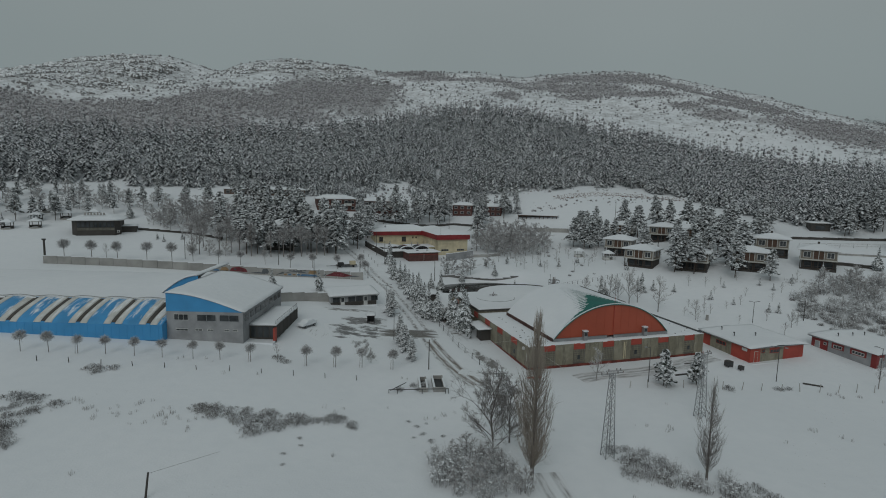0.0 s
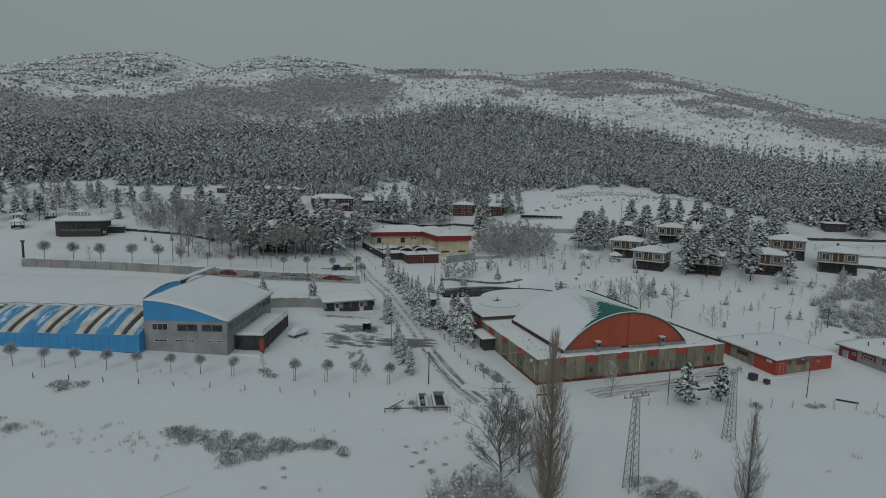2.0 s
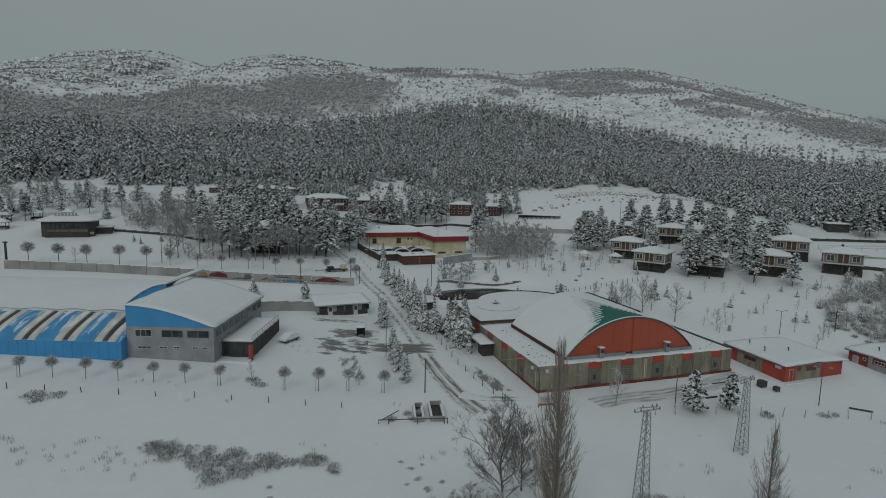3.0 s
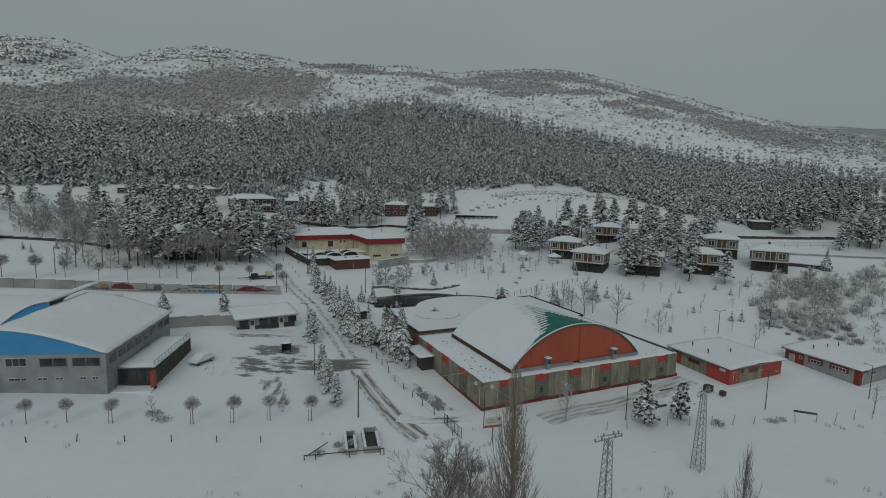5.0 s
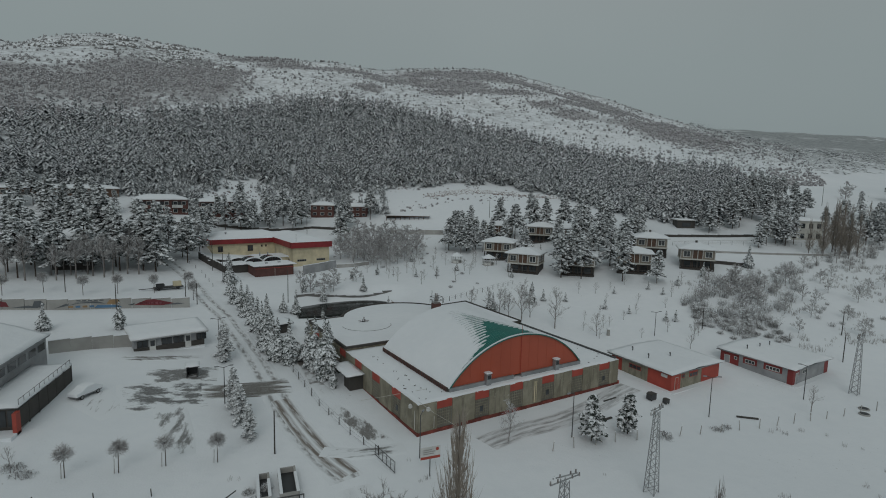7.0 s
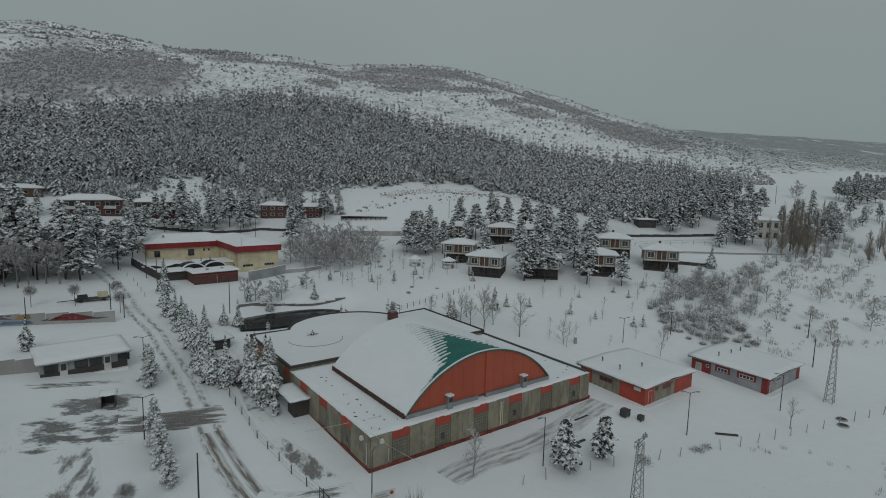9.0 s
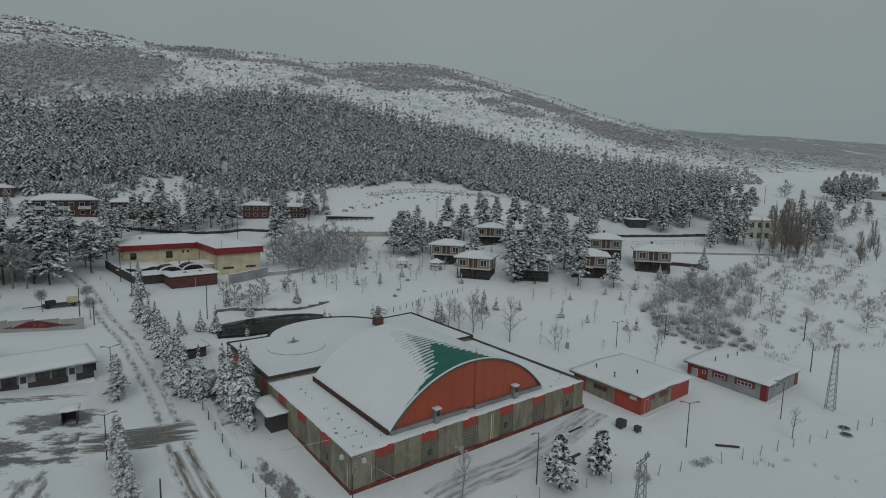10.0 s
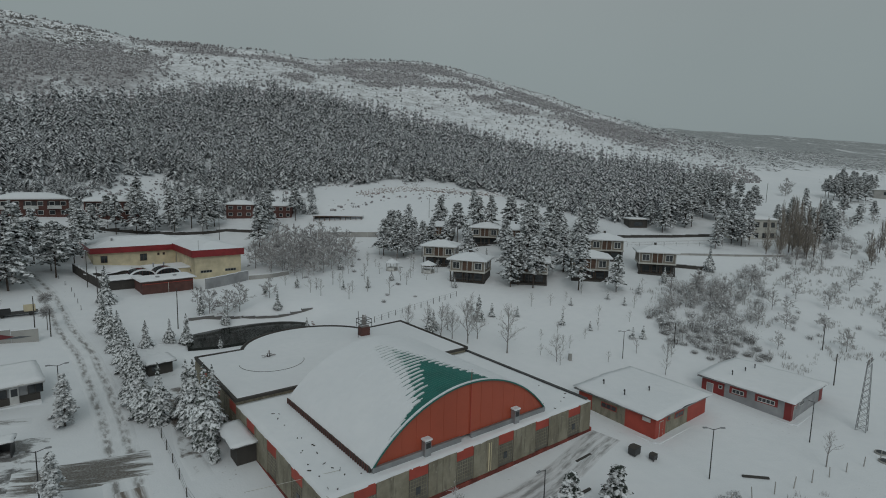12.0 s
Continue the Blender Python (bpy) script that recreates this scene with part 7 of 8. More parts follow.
# the row of firs between lane and hall
firs([(-1.1, 125.3, 6.6), (-3.2, 127.4, 6.2), (-4.4, 131.4, 6.2), (-5.4, 135.1, 6.2), (-6.8, 139.6, 6.0), (-8.0, 143.9, 5.8), (-9.4, 148.6, 5.6), (-10.9, 153.6, 5.6), (-12.6, 157.6, 5.4), (-14.6, 162.2, 5.0), (-16.4, 169.2, 4.8), (-18.0, 180.6, 6.4)], group="firs along the lane")
firs([(4.9, 117.6, 8.4), (3.3, 122.5, 7.4), (2.1, 126.4, 6.4), (5.6, 121.6, 7.0), (6.0, 113.5, 3.0), (-3.3, 157.8, 3.6), (-0.4, 157.2, 4.6), (-6.9, 155.2, 3.8), (5.6, 152.8, 2.0)], "broad fir bowed with snow beside the hall", "firs beside the hall")
for k, (x, y, h) in enumerate(((-7.0, 103.4, 5.6), (-5.4, 98.4, 4.9), (-12.0, 126.6, 6.4), (-12.8, 129.6, 6.0), (-8.6, 108.4, 6.0), (-7.8, 106.0, 4.6))):
    plant("feather%d" % (k % 3), x, y, h / 7.0, 1.9 * k, "pine_tree", "feathery young pine white with frost in the yard", "pine tree", "yard pines")
firs([(-33.0, 141.5, 4.6), (-45.2, 140.2, 4.2)], "slim snow-covered conifer behind the wall", "conifers behind the wall")
# two loaded pines before the hall
for k, (x, y, h) in enumerate(((38.9, 89.7, 6.6), (45.0, 90.6, 6.0))):
    plant("loaded%d" % k, x, y, h / 6.4, 1.3 * k, "pine_tree", "young pine heaped with snow before the hall", "pine tree", "pines before the hall")
# pine clump left of the lane
clump = [(-63, 180.5), (-70, 183), (-68, 190), (-62, 195), (-66, 198), (-73, 196), (-44, 197), (-49, 193), (-41, 202), (-38.2, 190), (-41.5, 190.6), (-77, 202), (-64, 206), (-70, 208), (-56, 206), (-59, 213), (-80, 192), (-52, 200), (-66, 178.6), (-47, 189.5), (-59.5, 183.2), (-53.6, 186.4)]
pines([(x, y, 11.5 + 5.0 * pick.random()) for x, y in clump], group="pine clump by the lane")
bares([(x, y, 9.5 + 3.0 * pick.random()) for x, y in ((-79, 172.4), (-73.6, 175.0), (-67.4, 176.4), (-54, 180), (-51.4, 183.4), (-47.4, 185.4), (-44.3, 186.6), (-84, 178), (-76, 187), (-60.4, 182.4), (-86, 186), (-57.6, 178), (-50, 187.4), (-45.6, 192), (-53, 184.6), (-42.4, 194.6), (-39, 195), (-82, 182), (-71, 178.4), (-48.6, 182.6), (-41.6, 186.6), (-56.4, 183.4), (-63.6, 176.6))], "tall", "tall leafless tree on a thin stem, white with frost", "bare_tree", 11.0, 3, "leafless trees of the clump")
pines([(x + pick.uniform(-2, 2), y + pick.uniform(-2, 2), 8 + 4 * pick.random()) for x, y in ((-34, 202), (-31.6, 207.4), (-38, 213), (-41, 196.5), (-36, 206), (-33, 214), (-30, 219))], group="pines at the bend of the lane")
pines([(x, y, 9 + 4.5 * pick.random()) for x, y in ((-36.4, 238), (-31, 232), (-27.1, 243), (-22, 247), (-17.6, 254), (-12, 257), (-7.1, 264), (-23, 256), (-2, 265), (0.5, 268), (-14, 262), (-19, 248), (-30, 246), (-3, 258), (17.5, 254.8), (15.6, 241), (19, 262), (-10, 270), (30, 268))], group="pines before the brick houses")
# pines round the cottages
pines([(x, y, h) for x, y, h in ((74.1, 169.4, 11), (79.0, 166.5, 10.5), (76.6, 170.0, 11.5), (88.8, 160.8, 12), (96.8, 156.3, 8), (85.9, 172.5, 11), (92.4, 173.4, 11.5), (98.9, 176.6, 11), (81.8, 171.5, 10), (77.6, 178, 11), (57.0, 215.6, 11), (60.0, 218, 11.5), (64.0, 219.5, 10.5),
       (58, 226, 12), (65, 214, 10), (70.5, 220, 9.5), (54, 221, 10.5), (62, 230, 11), (67, 236, 11), (80.6, 222, 12), (87.2, 219, 13), (93, 221, 12), (99, 206, 12.5), (109, 203, 12), (103, 194, 12), (112, 190, 11), (95, 196, 12.5), (90, 190, 12), (96, 186, 11.5), (118, 196, 10), (105, 212, 13),
       (98, 216, 12), (79, 235, 12), (91, 232, 12), (113, 213, 13), (121, 204, 12), (126, 208, 12), (84, 192, 10.5), (100, 203, 11), (71, 208, 10), (76, 202, 9.5))], group="pines round the cottages")
firs([(112.6, 157.2, 3.6), (131.4, 160.6, 5.4), (67.5, 193.5, 4.2), (57.8, 153.0, 4.4), (75.6, 187.4, 4.6)], "small snow-covered fir near the cottages", "small firs by the cottages")
pines([(x, y, h) for x, y, h in ((150, 176, 8), (159.5, 178.5, 9.5), (165, 176.5, 9), (156, 179, 9.5), (161, 176, 9), (164, 180, 10), (150, 198, 11), (157, 203, 12), (166, 205, 12), (172, 208, 13), (147, 196, 9), (180, 204, 12), (186, 196, 10), (192, 200, 10), (178, 213, 13), (190, 214, 12), (198, 188, 8), (205, 192, 9), (212, 196, 8), (204, 208, 10), (216, 184, 7),
       (222, 190, 8), (228, 196, 7), (236, 188, 7), (231, 206, 9), (243, 198, 8), (252, 192, 7), (248, 180, 6))], "dark pine laden with snow beyond the terrace", "pines beyond the terrace")
# thicket of leafless trees right of the cream building
bares([(x + 1.5, y - 6, 1.25 * h) for x, y, h in ((18, 222, 8), (22, 214, 7.5), (26, 220, 8), (30, 226, 8), (24, 230, 8.5), (18, 232, 8), (33, 218, 7), (28, 212, 6.5), (22, 208, 6), (16, 214, 7), (35, 230, 7.5), (30, 238, 8), (38, 236, 7), (25, 240, 8), (20, 244, 8), (34, 244, 7), (27, 206, 5.5), (14, 226, 7), (40, 224, 6), (12, 221, 7), (20, 218, 7.5), (24, 223, 8), (28, 217, 7), (32, 222, 7.5), (36, 225, 7), (16, 220, 7), (21, 226, 8), (27, 227, 8), (33, 213, 6), (19, 211, 6.5), (30, 209, 6), (38, 217, 6.5), (41, 231, 7))], kind="haze", label="leafless tree with thin frosted twigs", size=7.0, n=3, group="leafless thicket")
bares([(6.6, 168.4, 5.6), (3.0, 170.2, 5.2), (9.0, 170.6, 6.0), (15.6, 178.5, 4.6), (0.4, 175.0, 4.6)], "haze", "spreading frosted tree beside the pond", size=6.4, n=3, group="trees by the pond")
firs([(1.4, 169.6, 3.6), (6.2, 166.4, 3.2), (16.9, 171.4, 3.2), (21.8, 158.8, 2.2)], "small snowy fir near the pond", "small firs by the pond")
# slender trees of the park
bares([(29.4, 214, 4.5), (32.4, 217, 5), (36, 212, 4.5), (30.8, 205, 4), (45.6, 208, 5), (52.8, 222, 5), (34.9, 177, 3.6), (43.5, 174.4, 4.6), (49.5, 180, 4), (40.6, 190, 5), (31.7, 187, 4.6), (25, 196, 4.4), (38, 199, 4.2), (46, 195, 4), (27, 183, 3.6), (53, 188, 3.6), (56, 183, 3.4), (20, 190, 4.0), (35.5, 194, 4.4)], "young", "slender leafless park tree", "young_tree", 4.5, 3, "park trees")
firs([(22.6, 186.5, 2.6), (37, 205.6, 3.4), (33.4, 181.5, 2.0), (39.6, 181.0, 2.2), (14.8, 183, 2.4), (47.2, 186.2, 2.4), (60.5, 174, 2.2)], "little snowy conifer in the park", "park conifers")
bares([(50.6, 142.2, 10.2), (53.4, 143.8, 7.5), (55.9, 135.7, 10.0), (48.5, 145.1, 6.5), (46.3, 145.7, 7.5), (44.6, 149.0, 6.4), (41.5, 152.0, 5.6), (49.2, 149.6, 6.0), (62.9, 129.7, 5.6), (82.5, 123.4, 4.6)], kind="slim", label="tall thin frosted tree beside the hall", size=8.0, n=3, group="frosted trees beside the hall")
firs([(44.4, 147.2, 4.4), (46.4, 150.4, 3.4)], "small fir beside the hall", "small firs beside the hall")
for k, (x, y, s) in enumerate(((74, 145.1, 1.2), (77.9, 140.6, 0.9), (67, 152.5, 1.1), (61.5, 154.1, 1.4), (81.9, 153.8, 0.9), (92, 153.3, 1.0), (83.3, 133.8, 1.1), (85.4, 133.2, 1.2), (93.5, 149.1, 0.9), (101.3, 153.4, 1.2), (58.6, 158.5, 1.0), (112.0, 150.0, 0.9))):
    plant("sapling%d" % (k % 2), x, y, s, k * 1.1, "fir_sapling", "small planted fir with snow on its boughs", "sapling", "saplings of the meadow")
bares([(74.2, 137.1, 2.6), (78.3, 119.2, 3.6), (71.9, 126.6, 2.6), (79.4, 128.0, 3.4), (88.4, 141.0, 3.0), (70.6, 141.6, 3.0), (65.5, 139.6, 2.6), (84.0, 146.0, 3.0), (95.6, 140.0, 3.2), (88.0, 158.4, 3.0), (104.5, 156.0, 3.2), (77.1, 149.4, 2.6), (66.8, 133.6, 3.6), (84.6, 124.6, 3.4), (98.0, 133.0, 4.0)], "young", "thin planted tree without leaves", "young_tree", 4.5, 3, "young trees of the meadow")
# orchard and brush on the slope at the far right
orch = [(141, 146.5), (150, 149), (135, 139), (147, 137), (156, 141), (160, 150), (166, 143), (139, 131), (151, 131), (161, 134), (170, 135), (128, 133), (122, 140), (131, 148), (114, 139), (118, 146), (126, 126), (118, 127), (145, 124), (158, 126), (112, 131), (134, 119), (148, 116), (107, 122), (120, 117), (175, 147), (180, 139), (186, 150), (190, 142)]
bares([(x + pick.uniform(-2, 2), y + pick.uniform(-2, 2), 3.4 + 1.6 * pick.random()) for x, y in orch], "orchard", "spreading orchard tree with frosted twigs", "orchard_tree", 4.6, 3, "orchard trees")
def inside(x, y, poly):
    hit = False
    for (xa, ya), (xb, yb) in zip(poly, poly[1:] + poly[:1]):
        if (ya > y) != (yb > y) and x < xa + (y - ya) * (xb - xa) / (yb - ya):
            hit = not hit
    return hit


def thickets(poly, count, lo, hi, name, label, category, group, kind="thicket", gap=1.6):
    """Bushes strewn over a plot, none closer to another than the gap."""
    got = []
    xa, xb = min(p[0] for p in poly), max(p[0] for p in poly)
    ya, yb = min(p[1] for p in poly), max(p[1] for p in poly)
    for k in range(4000):
        x, y = pick.uniform(xa, xb), pick.uniform(ya, yb)
        if len(got) < count and inside(x, y, poly) and all((x - q[0]) ** 2 + (y - q[1]) ** 2 > gap * gap for q in got):
            got.append((x, y))
    for k, (x, y) in enumerate(got):
        plant("%s%d" % (kind, k % 3), x, y, pick.uniform(lo, hi), k * 1.7, name, label, category, group)


thickets([(95, 143), (92, 134), (91, 125), (94, 119), (100, 119), (107, 128), (114, 136), (120, 146), (127, 154), (112, 152), (104, 148)], 50, 0.5, 1.4, "bush", "tall tangled leafless bush holding snow", "bush", "brush on the slope", gap=2.2)
thickets([(94, 142), (90, 133), (88.6, 125), (91, 118), (98, 115), (104, 120), (110, 128), (100, 130)], 34, 0.7, 1.4, "bush", "low snowy bush along the foot of the brush", "bush", "low bushes of the slope", "shrub", 1.8)
thickets([(112, 126), (122, 118), (140, 122), (134, 134), (124, 136)], 12, 0.25, 0.5, "bush", "low snowy bush between orchard trees", "bush", "low bushes of the slope", "thicket", 3.0)
bares([(98, 140, 5), (106, 143, 6), (111, 139, 5.4), (112, 146, 6), (117, 150, 6), (121, 146, 5)], "haze", "frosted tree rising from the brush", size=7.0, n=3, group="frosted trees in the brush")
thickets([(112, 128), (126, 138), (140, 152), (160, 156), (200, 160), (206, 176), (180, 166), (150, 160), (128, 152), (116, 138)], 34, 0.6, 1.2, "bush", "leafless bush holding snow between the trees", "bush", "bushes between the slope trees", gap=3.5)
bares([(x, y, 5 + 1.5 * pick.random()) for x, y in ((104, 146), (108, 150), (113, 147), (117, 150), (111, 141), (121, 144), (125, 136), (130, 146), (138, 152), (146, 155), (153, 157), (162, 158), (170, 156), (178, 160), (186, 158), (194, 166), (186, 172), (176, 168), (166, 166), (202, 160), (210, 168))], label="leafless tree in the brush of the slope", group="trees of the slope")
# tall poplars on the slope
for k, (x, y, h) in enumerate(((163.8, 164.5, 15), (166, 166.5, 17), (168.4, 164, 18.5), (170.8, 167, 18), (173, 163.4, 17), (175, 161.9, 15), (170.2, 160.8, 14), (161, 167, 12), (167.2, 161.5, 15), (172, 165, 18), (186, 152, 9), (190, 155, 10), (195, 153, 9), (203, 160, 11), (208, 162, 11), (213, 160, 10), (205, 182, 13))):
    LIBRARY.setdefault("poplar0", None)
    if LIBRARY["poplar0"] is None:
        stock("poplar0", *poplar(200, 14.0, 2.3, 120, 0.026), m_poplar, m_bark)
    plant("poplar0", x, y, h / 14.0, k * 0.9, "poplar_tree", "tall brown leafless poplar with faint twigs", "poplar", "poplars of the slope")
# ball-headed trees in rows
for k, (x, y) in enumerate(((-62.0, 88.6), (-57.5, 89.0), (-52.6, 89.0), (-47.8, 89.0), (-42.6, 89.2), (-38.1, 89.6), (-32.9, 89.8), (-23.4, 90.6), (-18.5, 91.4), (-14.0, 92.6), (-8.5, 93.0), (-66.8, 88.4), (-71.5, 88.2))):
    plant("ball%d" % (k % 3), x, y, 1.05 if k > 6 else 0.92, k, "ball_tree", "ball-headed leafless tree with stakes", "tree", "ball-headed trees of the meadow")
for k, (x, y) in enumerate(((-110.1, 154.3), (-102.7, 155.2), (-95.7, 156.2), (-88.5, 158.7), (-81.9, 160.4), (-76.8, 163.2), (-68.4, 161.9), (-62.4, 163.6), (-55.9, 167.0), (-47.5, 165.4), (-41.1, 167.7), (-33.5, 168.8), (-26.7, 172.7), (-24.0, 164.0))):
    plant("ball%d" % (k % 3), x, y, 1.65 if k < 5 else 1.3, k * 2, "ball_tree", "ball-headed leafless tree behind the wall", "tree", "ball-headed trees behind the wall")
bares([(27.6, 91.2, 6.4)], "slim", "pale frosted tree standing before the hall", "bare_tree", 8.0, 3)
bares([(-28.9, 91.9, 3.4), (76.8, 90.4, 5.4), (-100.5, 158.5, 5.0)], "young", "thin leafless tree standing alone", "young_tree", 4.5, 2)
# left of the restaurant and behind it
thickets([(-110, 197), (-86, 194), (-80, 204), (-84, 222), (-104, 224)], 22, 0.9, 1.35, "bare_tree", "tall leafless tree of the dense frosted grove", "tree", "dense frosted grove", "haze", 3.6)
bares([(x, y, 6 + 2 * pick.random()) for x, y in ((-104, 205), (-99, 208), (-95, 203), (-108, 211), (-90, 209), (-101, 213), (-94, 214), (-86, 213), (-112, 217), (-105, 219), (-97, 220), (-88, 219), (-120, 214), (-128, 217), (-135, 212), (-142, 209), (-150, 213), (-158, 210), (-166, 206), (-160, 198), (-168, 196), (-90, 202), (-84, 206), (-134, 221), (-146, 220), (-155, 222))], kind="haze", label="leafless grove tree veiled in frost", size=7.0, n=3, group="leafless grove")
pines([(x, y, 6 + 3 * pick.random()) for x, y in ((-152, 190), (-157, 196), (-163, 190), (-145, 200), (-136, 205), (-170, 201), (-128, 208), (-118, 222), (-108, 225), (-140, 226), (-122, 230), (-100, 228))], group="pines near the gazebos")
firs([(-152, 184, 3.4), (-120, 205, 5), (-96, 183, 2.0), (-92, 188, 2.2), (-99, 184.5, 2.0)], "small dark conifer on the snowy lawn", "lawn conifers")
# nearest the camera: two poplars, a spreading tree, brambles
stock("tall_poplar", *poplar(301, 20.4, 2.7, 420, 0.021), m_poplar, m_bark)
stock("small_poplar", *poplar(302, 12.8, 1.75, 190, 0.017), m_twig, m_bark)
plant("tall_poplar", 10.9, 58.5, 1.0, 0.4, "poplar_tree", "tall leafless poplar with pale brown twigs", "poplar")
plant("small_poplar", 31.8, 59.7, 1.0, 1.4, "poplar_tree", "slender leafless poplar in the meadow", "poplar")
stock("broad_tree", *bare(303, 10.8, 5.6, 22, 0.08, 0.013, 4, 4, 0.75), m_cane, m_bark)
plant("broad_tree", 7.0, 64.6, 1.0, 0.0, "bare_tree", "spreading leafless tree among brambles", "tree")
plant("broad_tree", 9.4, 67.6, 0.8, 2.0, "bare_tree", "smaller spreading leafless tree among brambles", "tree")
thickets([(-0.6, 61.5), (0.6, 56), (5, 54.6), (10, 55.4), (9.4, 58), (8.4, 61.6), (4.6, 65.2), (1.6, 64)], 20, 0.45, 1.05, "bramble", "tall frosted bramble round the meadow trees", "bramble", "tall brambles of the meadow", gap=1.7)
thickets([(-0.6, 61.5), (0.6, 56), (5, 54.6), (10, 55.4), (9.4, 58), (8.4, 61.6), (4.6, 65.2), (1.6, 64)], 16, 0.30, 0.52, "bramble", "tall frosted bramble at the foot of the trees", "bramble", "tall brambles of the meadow", "haze", gap=1.8)
thickets([(21.8, 66.6), (23.2, 61.2), (27, 58.6), (32, 56.4), (36.6, 55.6), (36, 58.2), (30, 61), (26.4, 65.4), (23.6, 68)], 12, 0.35, 0.85, "bramble", "leafless bramble with snow on its twigs", "bramble", "tall brambles of the meadow", gap=1.9)
thickets([(21.4, 67), (22.6, 60.4), (27, 58), (32, 55.8), (37.6, 54.6), (37, 58.2), (30, 61.6), (26.4, 66), (23.6, 68.6)], 16, 0.45, 0.85, "bramble", "dark bramble canes bowed under snow", "bramble", "tall brambles of the meadow", "bramble", gap=1.6)
MAT_LABEL = "low dark bramble mat pressed down by snow"
for poly, count in (([(-62, 72), (-58, 66), (-51.6, 67.0), (-52, 72.6)], 10), ([(-58, 59), (-51, 60), (-51, 64.6), (-58, 64.4)], 8), ([(-35.5, 72.8), (-34, 70.6), (-24, 66.4), (-20.4, 68.2), (-22, 71.8)], 16), ([(-22, 71.6), (-20, 69.6), (-12, 70.2), (-12, 72)], 5)):
    thickets(poly, count, 0.5, 0.95, "bramble", MAT_LABEL, "bramble", "brambles of the meadow", "bramble", gap=1.1)
for k, (x, y, s) in enumerate(((-32.6, 71.4, 1.2), (-31.0, 70.2, 1.1), (-29.4, 71.8, 1.0), (-33.6, 72.6, 0.8), (-19.6, 71.6, 0.9), (-17.0, 70.8, 0.8), (-15.2, 71.6, 1.2), (-13.6, 72.2, 0.7), (-11.6, 69.6, 0.5), (-3.2, 71.6, 0.4), (-2.2, 69.4, 0.45), (-1.0, 67.4, 0.5), (-0.4, 65.2, 0.55), (-4.4, 73.0, 0.35), (-3.4, 68.2, 0.3), (0.6, 69.0, 0.35), (-1.8, 72.6, 0.3), (-29.0, 92.6, 1.0), (-27.6, 91.2, 0.9), (-56.0, 83.0, 1.1), (-54.4, 82.2, 1.3), (-52.6, 83.4, 0.9), (58.6, 89.0, 0.8), (60.4, 89.4, 0.7), (49.8, 88.8, 1.0), (-18.0, 66.0, 0.35), (-17.4, 64.2, 0.3), (-19.0, 62.0, 0.35), (-18.4, 59.6, 0.3))):
    plant("bramble%d" % (k % 3), x, y, 0.62 * s, k * 0.7, "bramble", "snow-dusted bramble in the meadow", "bramble", "brambles of the meadow")

# weed stalks that stand out of the snow
stalk = []
for i in range(4):
    r2 = random.Random(400 + i)
    sh = Sh()
    for k in range(7):
        a, b = r2.uniform(-0.3, 0.3), r2.uniform(-0.3, 0.3)
        sh.tube((a, b, -0.1), (a + r2.uniform(-0.15, 0.15), b + r2.uniform(-0.15, 0.15), r2.uniform(0.2, 0.55)), 0.018, 0.008, 3, cap=False)
    stalk.append(template(sh))
rows = []
wr = random.Random(410)
while len(rows) < 170:
    x, y = wr.uniform(-70, 80), wr.uniform(52, 90)
    dens = noise.noise((x * 0.06, y * 0.11, 7.0)) + 0.5 * noise.noise((x * 0.35, y * 0.5, 3.0))
    belt = math.exp(-(((y - 72 - 0.04 * x) / 3.5) ** 2)) * 0.30
    if dens + belt > 0.42 and abs(x - np.interp(y, (52, 70, 86, 96), (14, 11, 6.5, 2.3))) > 3.2:
        rows.append((x, y, wr.uniform(0.5, 1.3), wr.uniform(0, 6)))
while len(rows) < 900:
    x, y = wr.uniform(100, 175), wr.uniform(112, 158)
    if noise.noise((x * 0.07, y * 0.07, 1.0)) > 0.0:
        rows.append((x, y, wr.uniform(0.8, 2.0), wr.uniform(0, 6)))
wz = land(np.array([r[0] for r in rows]), np.array([r[1] for r in rows]))
scatter(stalk, [(x, y, z, s, t, 1.0) for (x, y, s, t), z in zip(rows, wz)], "weed_stalks", m_twig, "dry weed stalks standing out of the snow", "weeds")

# woods and hedges of the valley, round the open field
fr = random.Random(420)
rows = []
FIELD = [(236, 264), (277, 322), (345, 338), (420, 345), (350, 272), (300, 240), (262, 236), (240, 242)]
for k in range(90000):
    x, y = fr.uniform(190, 1150), fr.uniform(190, 820)
    dx, dy = x - 9, y - 48
    if dx < 0.80 * dy + 6 or dx > 2.3 * dy or len(rows) > 5600 or inside(x, y, FIELD):
        continue
    if x < 520 and y > np.interp(x, WOOD_LOW_X, WOOD_LOW_Y) and y < np.interp(x, WOOD_TOP_X, WOOD_TOP_Y):
        continue
    far = y - (312 + 0.1 * x)
    d = noise.noise((x * 0.010, y * 0.012, 3.0)) + 0.6 * noise.noise((x * 0.035, y * 0.035, 8.0))
    if far < 0:
        if d > 0.22 and fr.random() < 0.5:
            rows.append((x, y, fr.uniform(0.35, 0.8), fr.uniform(0, 6), fr.uniform(0.7, 1.0)))
    elif d > -0.30 and fr.random() < 0.6:
        rows.append((x, y, fr.uniform(0.9, 1.5) * (1 + max(0, y - 600) / 900), fr.uniform(0, 6), fr.uniform(0.6, 0.9)))
wz = land(np.array([r[0] for r in rows]), np.array([r[1] for r in rows]))
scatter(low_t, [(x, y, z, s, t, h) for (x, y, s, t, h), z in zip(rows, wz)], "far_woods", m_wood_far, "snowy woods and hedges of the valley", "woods")


